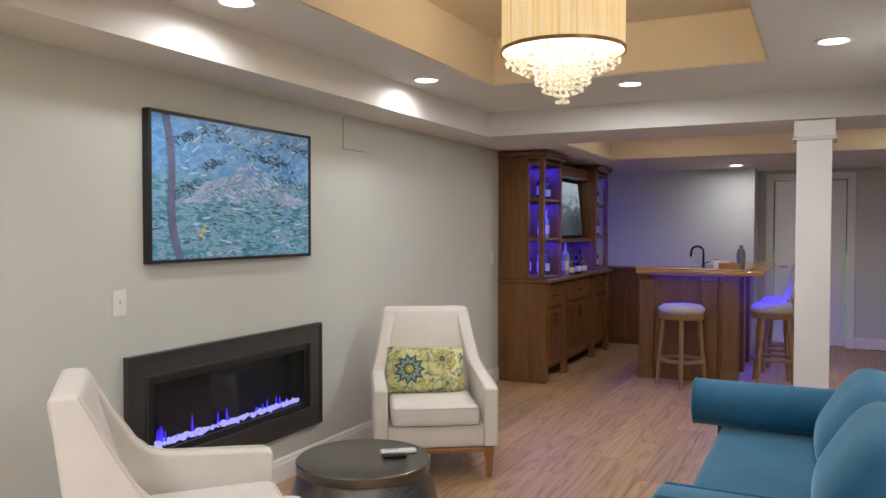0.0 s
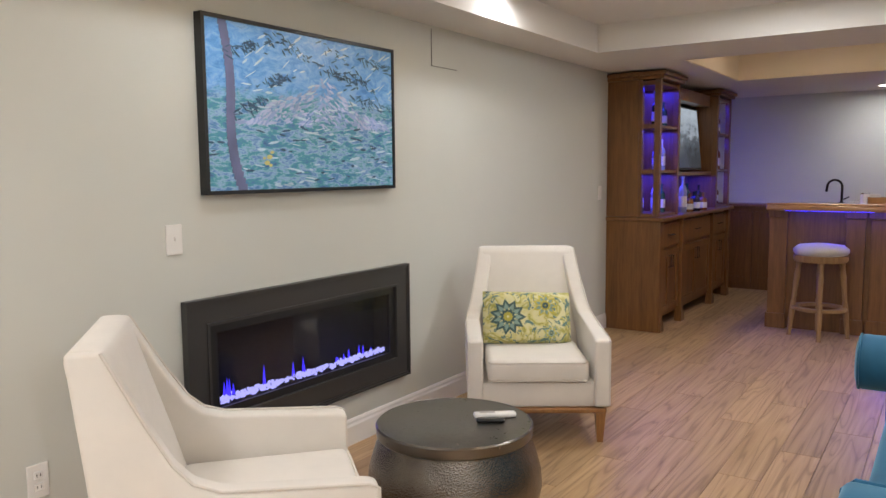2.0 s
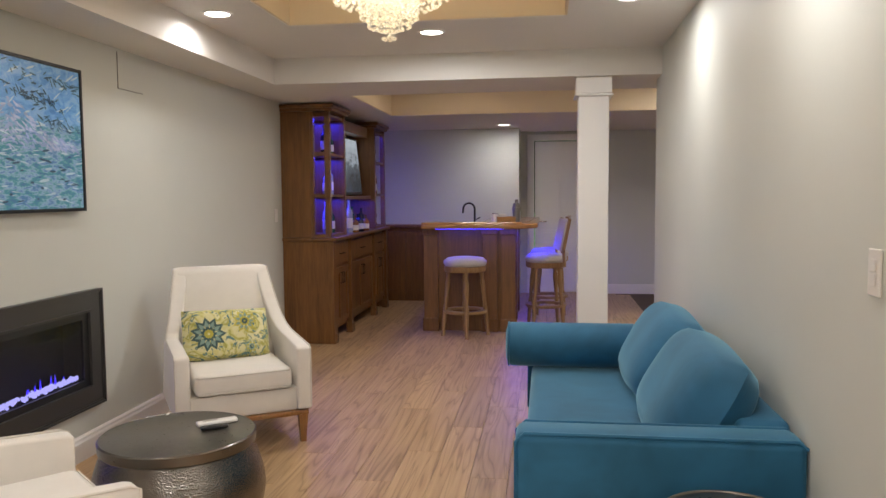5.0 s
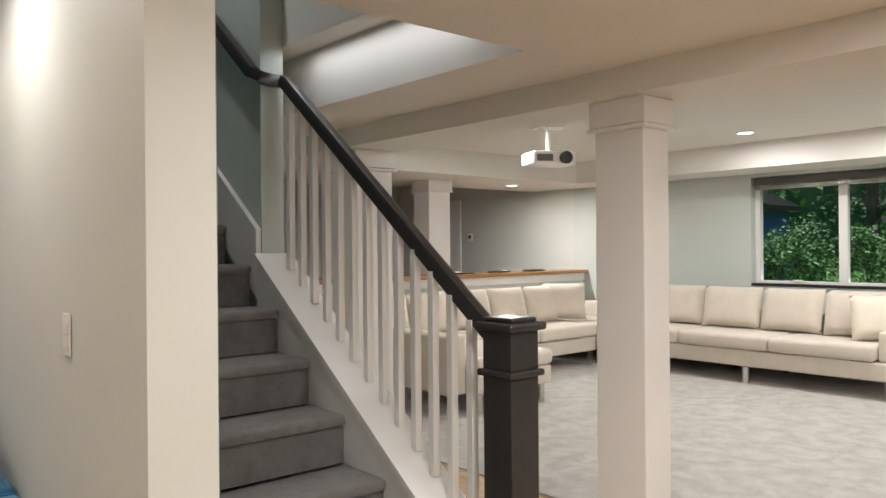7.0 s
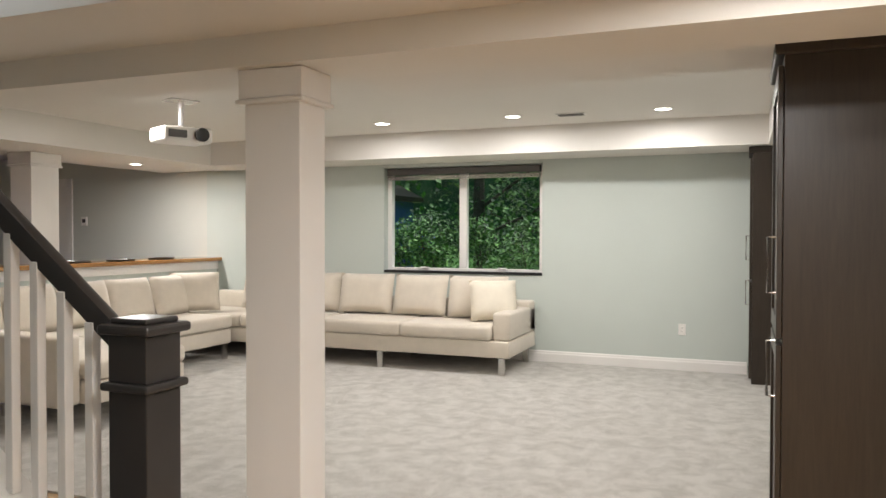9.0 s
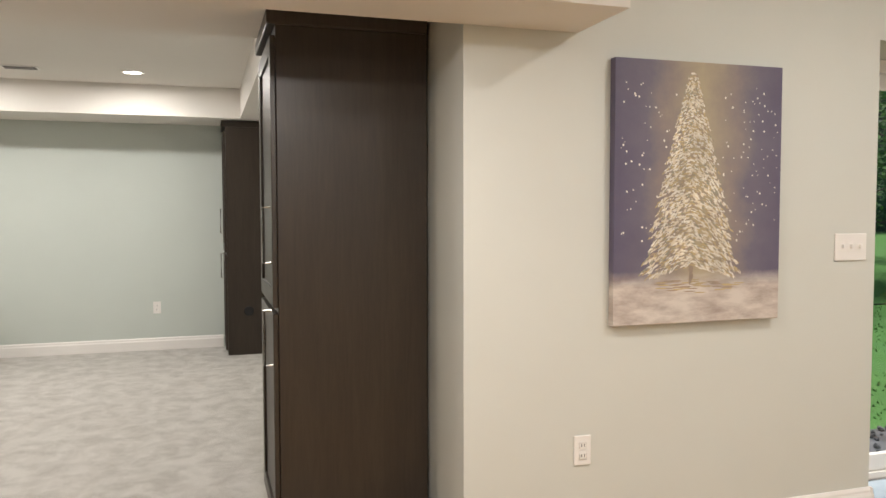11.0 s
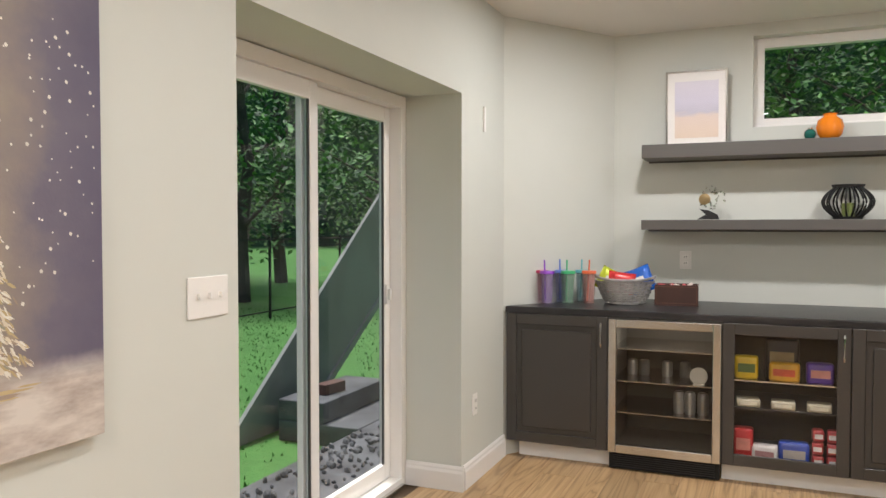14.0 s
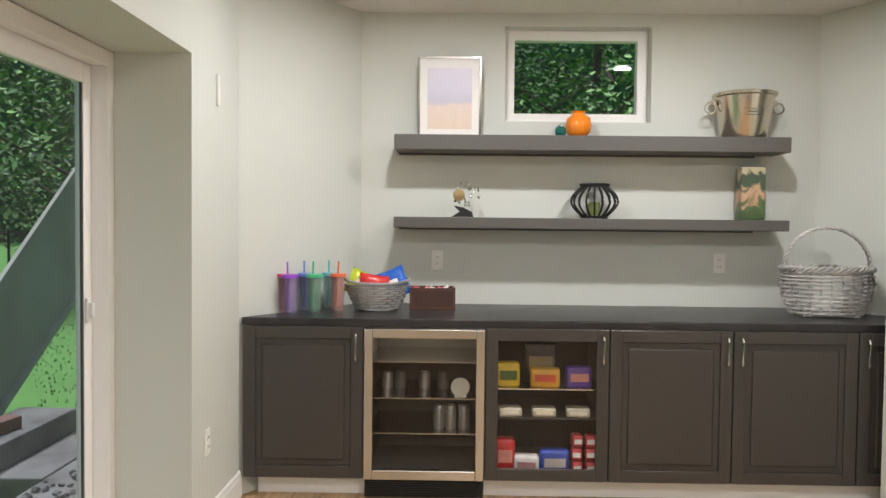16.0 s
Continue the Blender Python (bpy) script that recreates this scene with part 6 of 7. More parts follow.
part("bottom_grille", box(.005, .0, .005, wf - .005, .03, .095, .003), MATTEBLACK, fr)
for k in range(6):
    part("grille_slat", box(.03, -.006, .018 + k * .012, wf - .03, .0, .022 + k * .012), BLACK, fr)
# Added lamp, no visible source, lifts the dark fridge interior.
li = bpy.data.lights.new("fridge_fill_lamp", "AREA")
li.shape, li.size, li.size_y, li.energy, li.color = "RECTANGLE", .4, .05, 1.4, (1, .92, .8)
new("fridge_fill_lamp", li).matrix_world = pose(4.65, FY - .12, .846)


def can(x, y2, z, h, r, mat, label, cat="can", nm="can"):
    ob = thing(nm, label, cat, pose(x, y2, z), "drinks in the fridge")
    part("body", lathe([(0, 0), (r * .85, 0), (r, .01), (r, h - .012), (r * .8, h), (0, h)], 16), mat, ob, smooth=40)
    part("rim", lathe([(r * .8, h), (r * .82, h + .004), (r * .7, h + .002)], 16), STEEL, ob)
    return ob


SILV = plain("can_silver", (0.55, 0.53, 0.5), .3, .7)
for k, x in enumerate((4.58, 4.52, 4.45)):
    can(x, FY - .12, .326, .125, .03, SILV, "silver drink can on the fridge shelf")
for k, x in enumerate((4.86, 4.79, 4.66, 4.56)):
    can(x, FY - .25, .506, .09, .03, DK if k % 2 else SILV, "short drink can on the fridge shelf")
disc = thing("round_sticker", "round pale badge standing on the fridge shelf", "badge", pose(4.47, FY - .06, .555, 90, 0, 0))
part("disc", lathe([(0, 0), (.048, 0), (.048, .006), (.036, .008), (.034, .012), (0, .012)], 32), LABELM, disc)
part("stand", box(-.03, -.055, -.01, .03, -.045, .02), LABELM, disc)


def pack(x, y2, z, w2, h, t, colour, label, band=None):
    ob = thing("snack_pack", label, "snack", pose(x, y2, z, 0, 0, 180 + rnd.uniform(-6, 6)), "snacks")
    bm = box(-w2 / 2, -t / 2, 0, w2 / 2, t / 2, h, min(t, h) * .2, 2)
    part("wrapper", bm, plain("wrapper", colour, .35, vary=.25, grain=50, relief=.3), ob, smooth=50)
    part("print_panel", box(-w2 * .36, -t / 2 - .002, h * .3, w2 * .36, -t / 2 - .0006, h * .68), plain("print", band or (0.7, 0.68, 0.62), .4, vary=.3, grain=60), ob)
    return ob


PX = unit_x(2)
pack(PX - .12, FY - .10, .558, .12, .125, .07, (0.72, 0.50, 0.02), "yellow snack box on the cabinet shelf", (0.1, 0.16, 0.04))
pack(PX - .31, FY - .09, .558, .15, .10, .07, (0.78, 0.42, 0.04), "orange snack box on the cabinet shelf", (0.72, 0.12, 0.05))
pack(PX - .30, FY - .20, .558, .17, .21, .06, (0.03, 0.025, 0.025), "black snack bag on the cabinet shelf", (0.3, 0.22, 0.1))
pack(PX - .48, FY - .09, .558, .13, .11, .07, (0.13, 0.06, 0.33), "purple snack bag on the cabinet shelf", (0.7, 0.3, 0.25))
for k in range(3):
    pack(PX - .13 - k * .175, FY - .09, .409, .12, .045, .09, (0.52, 0.46, 0.33), "tan snack bar box on the cabinet shelf", (0.7, 0.65, 0.5))
pack(PX - .11, FY - .1, .119, .10, .17, .08, (0.55, 0.03, 0.03), "red snack bag at the cabinet bottom", (0.7, 0.25, 0.2))
pack(PX - .22, FY - .08, .119, .13, .09, .08, (0.70, 0.66, 0.62), "white snack pouch at the cabinet bottom", (0.4, 0.2, 0.2))
pack(PX - .36, FY - .08, .119, .15, .12, .08, (0.04, 0.08, 0.38), "blue snack bag at the cabinet bottom", (0.5, 0.45, 0.4))
for k in range(6):
    pack(PX - .475 - .07 * (k % 2), FY - .08, .119 + .068 * (k // 2), .055, .064, .07, (0.5, 0.06, 0.06), "red and white candy box stacked in the cabinet", (0.75, 0.7, 0.66))

# floating shelves
for z1, t in ((1.892, .085), (1.427, .062)):
    sh = thing("floating_shelf", "grey painted floating wall shelf", "shelf", pose(3.742, -4.739, z1 - t), "floating shelves")
    part("board", box(-1.112, .001, 0, 1.112, .258, t, .003), SHELFGREY, sh)
    part("wall_cleat", box(-1.0, .0005, -.012, 1.1, .02, -.001), SHELFGREY, sh)
Z1, Z2, SYY = 1.893, 1.428, -4.61

pic = thing("picture_frame", "silver-framed beach print leaning on the wall shelf", "picture", pose(4.545, -4.665, Z1, 4, 0, 180))
PW, PH = .365, .465
bm = moved(ring(bmesh.new(), PW, PH, PW - .02, PH - .02, -.012, .01), Matrix.Translation((0, 0, PH / 2)))
part("frame", bm, CHROME, pic, "thin silver frame")
part("backing", box(-PW / 2 + .004, .0, .004, PW / 2 - .004, .008, PH - .004), BLACK, pic)
part("mat_board", box(-PW / 2 + .01, -.004, .01, PW / 2 - .01, -.0005, PH - .01), plain("mat_board", (0.80, 0.76, 0.72), .7, vary=.02), pic)


def beach():
    m, nt, b = nodes("beach_print", .5)
    sep = nt.nodes.new("ShaderNodeSeparateXYZ")
    nt.links.new(coords(nt, (1, 1, 1)), sep.inputs[0])
    nz = noise_node(nt, coords(nt, (8, 1, 26)), 1.5, 3)
    ad = nt.nodes.new("ShaderNodeMath")
    ad.operation = "MULTIPLY_ADD"
    ad.inputs[1].default_value = .08
    nt.links.new(nz, ad.inputs[0])
    nt.links.new(sep.outputs["Z"], ad.inputs[2])
    nt.links.new(ramp(nt, ad.outputs[0], [(0.08, (0.70, 0.57, 0.46)), (0.22, (0.72, 0.60, 0.53)), (0.25, (0.54, 0.51, 0.58)), (0.31, (0.62, 0.58, 0.66)), (0.45, (0.70, 0.65, 0.70))]), b.inputs["Base Color"])
    return m


part("print", box(-.13, -.0065, .05, .13, -.0045, .40), beach(), pic)
g = part("glazing", pane(-PW / 2 + .01, .01, PW / 2 - .01, PH - .01, -.009), GLASS, pic)
g.visible_shadow = False

ORANGE = nodes("orange_glass", .12, 0, (0.80, 0.22, 0.01), Coat_Weight=.6)[0]
pv = thing("pumpkin_vase", "glossy orange ribbed glass pumpkin vase", "vase", pose(3.80, SYY, Z1))
bm = lathe([(0, 0), (.04, .0), (.066, .03), (.076, .07), (.066, .112), (.036, .133), (.034, .142), (.042, .15), (.03, .15), (.024, .13)], 60)
for v in bm.verts:
    a = math.atan2(v.co.y, v.co.x)
    r = math.hypot(v.co.x, v.co.y)
    if v.co.z < .135 and r > .01:
        f = 1 - .07 * abs(math.cos(a * 6)) ** .4 + .05
        v.co.x, v.co.y = v.co.x * f, v.co.y * f
part("glass_body", bm, ORANGE, pv, smooth=60)
gb = thing("glass_ball", "small teal glass ball on the shelf", "ornament", pose(3.905, SYY + .02, Z1))
bm = bmesh.new()
bmesh.ops.create_uvsphere(bm, u_segments=24, v_segments=14, radius=.033, matrix=Matrix.Translation((0, 0, .033)))
part("ball", bm, nodes("teal_glass", .05, 0, (0.02, 0.16, 0.13), Transmission_Weight=.3)[0], gb, smooth=60)
part("collar", lathe([(.012, .062), (.014, .07), (.008, .072)], 16), CHROME, gb)

ICE = plain("champagne_metal", (0.62, 0.55, 0.45), .22, 1.0, vary=.06, grain=10, relief=.02)
ib = thing("ice_bucket", "brushed metal wine bucket with ring handles", "bucket", pose(2.85, SYY, Z1))
part("bucket_body", lathe([(0, 0), (.12, 0), (.125, .012), (.13, .02), (.165, .235), (.178, .24), (.18, .255), (.17, .26), (.155, .24), (.11, .02), (0, .018)], 48), ICE, ib, smooth=40)
for sg in (-1, 1):
    hb = part("handle_bracket", box(sg * .163 - .012 + sg * .01, -.015, .19, sg * .163 + .012 + sg * .01, .015, .22, .004), ICE, ib)
    part("ring_handle", moved(lathe([(.026, -.005), (.034, -.005), (.034, .005), (.026, .005), (.026, -.005)], 24), Matrix.Translation((sg * .195, 0, .175)) @ Euler((radians(90), 0, 0)).to_matrix().to_4x4()), ICE, hb)
bm = bmesh.new()
bm_box(bm, -.05, .1535, .150, .05, .1555, .154)
bm_box(bm, -.05, .1475, .118, .05, .1495, .122)
bm_box(bm, -.035, .1505, .132, .035, .1525, .140)
part("engraved_line", bm, GUNMETAL, ib)

ck = thing("glass_clock", "clear bubbly glass clock ornament with a black foot", "clock", pose(4.46, SYY + .02, Z2))
part("foot", moved(prism([(-.07, 0), (.06, 0), (.05, .03), (.0, .055), (-.055, .065), (-.02, .03)], "y", -.02, .02), pose(0, 0, .001, 0, 0, 180)), BLACK, ck)
part("dial", moved(lathe([(0, 0), (.034, 0), (.034, .008), (0, .01)], 28), pose(.025, .03, .125, -90)), BRASS, ck, smooth=30)
BUB = clear("bubble_glass", (.95, .97, .97))
bm = bmesh.new()
for k in range(46):
    a, r = rnd.uniform(0, 6.28), rnd.uniform(.03, .085)
    bmesh.ops.create_icosphere(bm, subdivisions=1, radius=rnd.uniform(.004, .009), matrix=Matrix.Translation((-.01 + r * math.cos(a), rnd.uniform(-.02, .02), .135 + r * math.sin(a) * .9)))
tagged(part("bubbles", bm, CHROME, ck), kind="stuff")

lan = thing("candle_lantern", "round black slatted lantern with a green candle", "lantern", pose(3.70, SYY, Z2))
for k in range(18):
    a = 2 * math.pi * k / 18
    pts = [((.045 + .09 * math.sin(math.pi * (.08 + .84 * i / 10))) * math.cos(a), (.045 + .09 * math.sin(math.pi * (.08 + .84 * i / 10))) * math.sin(a), .012 + .175 * i / 10) for i in range(11)]
    part("rib", tube(pts, .006, 6), MATTEBLACK, lan)
part("top_ring", lathe([(.055, .185), (.085, .187), (.088, .2), (.06, .202), (.055, .185)], 36), MATTEBLACK, lan)
part("base_disc", lathe([(0, 0), (.075, 0), (.078, .014), (0, .016)], 36), MATTEBLACK, lan)
part("candle", lathe([(0, .017), (.034, .017), (.034, .09), (.03, .094), (0, .09)], 24), plain("green_wax", (0.16, 0.19, 0.05), .5), lan, "olive green candle")

vs = thing("painted_vase", "rectangular vase painted with a cloudy green landscape", "vase", pose(2.805, SYY, Z2))


def vase_paint():
    m, nt, b = nodes("vase_paint", .35)
    v = coords(nt, (1, 1, 1))
    sep = nt.nodes.new("ShaderNodeSeparateXYZ")
    nt.links.new(v, sep.inputs[0])
    nz = noise_node(nt, v, 11, 3, .5, .6)
    ad = nt.nodes.new("ShaderNodeMath")
    ad.operation = "MULTIPLY_ADD"
    ad.inputs[1].default_value = .35
    nt.links.new(nz, ad.inputs[0])
    nt.links.new(sep.outputs["Z"], ad.inputs[2])
    nt.links.new(ramp(nt, ad.outputs[0], [(0.18, (0.05, 0.09, 0.03)), (0.25, (0.09, 0.13, 0.05)), (0.28, (0.46, 0.27, 0.17)), (0.33, (0.52, 0.33, 0.20)), (0.36, (0.06, 0.09, 0.05)), (0.43, (0.05, 0.07, 0.05)), (0.46, (0.44, 0.38, 0.24))]), b.inputs["Base Color"])
    return m


part("vase_body", box(-.068, -.05, 0, .068, .05, .30, .004), vase_paint(), vs)
part("vase_mouth", box(-.058, -.04, .3002, .058, .04, .301), MATTEBLACK, vs)

# counter things
CUPC = ((0.50, 0.05, 0.12), (0.28, 0.06, 0.55), (0.12, 0.2, 0.6), (0.05, 0.42, 0.18), (0.12, 0.45, 0.5), (0.7, 0.14, 0.05))
for k in range(6):
    c = CUPC[k]
    x, y2 = 5.425 - .058 * k, -4.20 - .03 * k + (.07 if k % 2 else -.03)
    cup = thing("tumbler", "clear acrylic tumbler with a coloured lid and straw", "tumbler", pose(x, y2, .911), "straw tumblers")
    cm = tinted("tumbler_tint", tuple(.42 + .5 * q for q in c), .2)
    part("cup_body", lathe([(.031, 0), (.041, .19)], 24), cm, cup, smooth=60)
    part("inner_wall", lathe([(.0, .01), (.023, .012), (.032, .185)], 24), cm, cup, smooth=60)
    lm = plain("lid_colour", c, .35, vary=.05)
    part("lid", lathe([(0, .203), (.043, .203), (.045, .198), (.045, .186), (.041, .186)], 24), lm, cup, smooth=40)
    part("straw", rod(bmesh.new(), (0.01, 0, .02), (.022 - .005 * k, 0, .27), .0048), lm, cup)


def weave(profile, n, rows, thick, squash=1.0):
    """Wicker: stakes and wound rods round an oval."""
    bm = bmesh.new()

    def at(f):
        q = f * (len(profile) - 1)
        i = min(int(q), len(profile) - 2)
        a, b2 = profile[i], profile[i + 1]
        return a[0] + (b2[0] - a[0]) * (q - i), a[1] + (b2[1] - a[1]) * (q - i)
    for j in range(rows):
        r, z = at((j + .5) / rows)
        pts = []
        for i in range(n + 1):
            a = 2 * math.pi * i / n
            rr = r + thick * .8 * (1 if (i + j) % 2 else -1)
            pts.append((rr * math.cos(a), rr * math.sin(a) * squash, z))
        tube(pts, thick, 5, bm)
    st = bmesh.new()
    for i in range(0, n):
        a = 2 * math.pi * (i + .0) / n
        tube([(at(f)[0] * math.cos(a), at(f)[0] * math.sin(a) * squash, at(f)[1]) for f in (0, .33, .66, 1)], thick * .8, 5, st)
    return bm, st


WICK = plain("white_wicker", (0.46, 0.44, 0.42), .6, vary=.4, grain=50, relief=.2)
WICKG = plain("grey_wicker", (0.33, 0.315, 0.30), .6, vary=.45, grain=50, relief=.2)
bk = thing("snack_basket", "oval grey wicker basket filled with snack bags", "basket", pose(4.93, -4.36, .911, 0, 0, 8))
bmw, bms = weave([(.115, .008), (.15, .08), (.175, .145)], 26, 10, .0065, .72)
part("woven_wall", bmw, WICKG, bk, smooth=60)
part("stakes", bms, WICKG, bk, smooth=60)
part("basket_floor", lathe([(0, .004), (.115, .004), (.115, .012), (0, .012)], 26).transform(Matrix.Diagonal((1, .72, 1, 1))) or lathe([(0, .004), (.1, .004), (.1, .01), (0, .01)], 26), WICKG, bk)
bmr = tube([(.178 * math.cos(a), .178 * .72 * math.sin(a), .15 + .02 * abs(math.cos(a)) ** 3) for a in [2 * math.pi * i / 40 for i in range(41)]], .009, 6)
part("braided_rim", bmr, WICKG, bk, smooth=60)
for (x, y2, z, w2, h, c, lb, tl) in ((.10, .02, .07, .13, .15, (0.55, 0.62, 0.04), "yellow-green snack bag in the basket", 25), (.02, -.03, .06, .17, .14, (0.62, 0.03, 0.03), "red snack bag in the basket", 8), (-.09, .0, .06, .16, .17, (0.02, 0.12, 0.52), "blue snack bag in the basket", -22), (.03, .05, .06, .15, .13, (0.7, 0.66, 0.6), "white snack bag in the basket", 0)):
    ob = thing("chip_bag", lb, "snack", pose(4.93, -4.36, .911, 0, 0, 8) @ pose(x, -y2, z + h / 2, 70, tl, 180), "snack bags")
    part("wrapper", cushion(w2, h, .05, .5, 8, .05), plain("bag_foil", c, .25, .2, vary=.3, grain=40, relief=.3), ob, smooth=60)
    part("print_panel", moved(cushion(w2 * .5, h * .3, .052, .3, 6), Matrix.Translation((0, 0, .0015))), plain("bag_print", (0.7, 0.65, 0.6), .4, vary=.3, grain=60), ob, smooth=60)

lb = thing("leather_box", "dark brown stitched leather box holding sweets", "box", pose(4.63, -4.42, .911, 0, 0, 4))
LEATH = plain("brown_leather", (0.06, 0.025, 0.018), .4, vary=.2, grain=40, relief=.2)
bm = bmesh.new()
for r in ((-.125, -.08, 0, .125, .08, .01), (-.125, -.08, .01, .125, -.072, .125), (-.125, .072, .01, .125, .08, .125), (-.125, -.072, .01, -.117, .072, .125), (.117, -.072, .01, .125, .072, .125)):
    bm_box(bm, *r)
part("box_body", bm, LEATH, lb)
part("stitching", ring(bmesh.new(), .235, .10, .231, .096, .0805, .0815), plain("stitch", (0.2, 0.1, 0.06), .7), lb).location = (0, 0, .065)
for k in range(7):
    ob = thing("candy", "small wrapped candy piece in the box", "candy", pose(4.63 + rnd.uniform(-.09, .09), -4.42 + rnd.uniform(-.04, .04), 1.012 + rnd.uniform(0, .02), rnd.uniform(-40, 40), rnd.uniform(-40, 40), rnd.uniform(0, 180)), "candies")
    part("wrapper", box(-.025, -.012, -.008, .025, .012, .008, .005), plain("candy_wrap", rnd.choice(((0.6, 0.1, 0.12), (0.7, 0.6, 0.55), (0.7, 0.3, 0.35))), .3), ob)
part("candy_bed", box(-.116, -.071, .011, .116, .071, .1), plain("sweets", (0.45, 0.2, 0.2), .5, vary=.5, grain=60), lb)

wb = thing("picnic_basket", "large whitewashed grey wicker basket with an arched handle", "basket", pose(2.50, -4.31, .911, 0, 0, -6) @ Matrix.Diagonal((1.1, 1.1, 1.05, 1)))
bmw, bms = weave([(.165, .012), (.2, .09), (.215, .17), (.205, .235)], 26, 11, 0.0061, .66)
part("woven_wall", bmw, WICK, wb, smooth=60)
part("stakes", bms, WICK, wb, smooth=60)
bmr = bmesh.new()
for ph in (0, 2.1, 4.2):
    tube([((.21 + .009 * math.cos(a * 14 + ph)) * math.cos(a), (.21 + .009 * math.cos(a * 14 + ph)) * .66 * math.sin(a), .245 + .011 * math.sin(a * 14 + ph)) for a in [2 * math.pi * i / 140 for i in range(141)]], .0065, 5, bmr)
part("braided_rim", bmr, WICK, wb, smooth=60)
bmr = bmesh.new()
for ph in (0, 3.14):
    tube([((.2 + .005 * math.cos(t * 22 + ph)) * math.cos(t), .007 * math.sin(t * 22 + ph), .245 + (.21 + .005 * math.cos(t * 22 + ph)) * math.sin(t)) for t in [math.pi * i / 60 for i in range(61)]], .007, 5, bmr)
part("arched_handle", bmr, WICK, wb, smooth=60)
part("basket_floor", box(-.13, -.08, .004, .13, .08, .012), WICK, wb)

# high window
w2n = thing("window_2", "small white-framed high window above the shelf", "window", pose(3.786, -4.86, 2.281, 0, 0, 180), kind="structure")
part("window_frame", ring(bmesh.new(), .866, .56, .74, .44, -.03, .04), TRIM, w2n, "white vinyl frame")
part("bottom_lip", box(-.43, -.05, -.279, .43, -.031, -.262, .003), TRIM, w2n)
g = part("pane", pane(-.37, -.22, .37, .22, 0), GLASS, w2n)
g.visible_shadow = False


# ---------- outside ----------
def turf():
    m, nt, b = nodes("lawn", .9)
    v = coords(nt, (1, 1, 1))
    n1, n2 = noise_node(nt, v, .7, 5, .65), noise_node(nt, v, 30, 3, .7)
    c = mixed(nt, .5, ramp(nt, n1, [(0.35, (0.042, 0.145, 0.026)), (0.65, (0.085, 0.245, 0.05))]), ramp(nt, n2, [(0.3, (0.03, 0.11, 0.02)), (0.7, (0.105, 0.28, 0.06))]))
    nt.links.new(c, b.inputs["Base Color"])
    bump(nt, b, n2, .8, .03)
    return m


bm = bmesh.new()
bm_box(bm, -900, -900, -.45, 900, 900, -.25)
solid("ground", bm, turf(), "green lawn reaching to the woods", "ground")
GRAVEL = plain("gravel_stone", (0.10, 0.103, 0.11), .85, vary=.5, grain=30, relief=.6)
solid("patio", box(6.08, -5.5, -.248, 6.78, 0.29, -.06), GRAVEL, "dark gravel strip outside the sliding door", "patio")
bm = bmesh.new()
for k in range(280):
    x, y2, r = rnd.uniform(6.3, 6.75), rnd.uniform(-4.6, -1.2), rnd.uniform(.012, .03)
    bmesh.ops.create_icosphere(bm, subdivisions=0, radius=r, matrix=Matrix.Translation((x, y2, -.058 + r * .4)) @ Euler((rnd.random() * 3, rnd.random() * 3, 0)).to_matrix().to_4x4() @ Matrix.Diagonal((1, 1, .6, 1)))
solid("gravel_stones", bm, GRAVEL, "loose dark gravel stones on the patio strip", "gravel", kind="stuff")
bank = bmesh.new()
for k in range(6000):
    x, y2 = rnd.uniform(6.85, 14), rnd.uniform(-12, -1)
    h = rnd.uniform(.015, .045)
    a = rnd.uniform(0, 6.28)
    p, q = Vector((x, y2, -.25)), Vector((math.cos(a), math.sin(a), 0)) * .012
    bank.faces.new([bank.verts.new(p - q), bank.verts.new(p + q), bank.verts.new(p + Vector((rnd.uniform(-.02, .02), rnd.uniform(-.02, .02), h)))])
solid("grass_blades", bank, turf(), "tufts of green grass on the lawn", "grass", kind="stuff")

LEAF = [plain("leaf_" + n, c, .6, vary=.35, grain=6) for n, c in (("mid", (0.075, 0.22, 0.05)), ("dark", (0.025, 0.085, 0.03)), ("light", (0.15, 0.36, 0.08)))]
BARK = plain("bark", (0.075, 0.062, 0.052), .9, vary=.4, grain=25, relief=.7)


def leaves(bm, centre, radius, count, size, squash=.7):
    for _ in range(count):
        v = Vector((rnd.gauss(0, 1), rnd.gauss(0, 1), rnd.gauss(0, 1)))
        v = v.normalized() * radius * rnd.random() ** .4
        p = Vector(centre) + Vector((v.x, v.y, v.z * squash))
        q = Euler((rnd.uniform(-.9, .9), rnd.uniform(-.9, .9), rnd.uniform(0, 6.3))).to_matrix()
        s2 = size * rnd.uniform(.6, 1.4)
        vs = [bm.verts.new(p + q @ Vector(c) * s2) for c in ((-.5, 0, 0), (0, -.28, .06), (.5, 0, 0), (0, .28, .06))]
        f = bm.faces.new(vs)
        f.material_index = rnd.choice((0, 0, 1, 2))


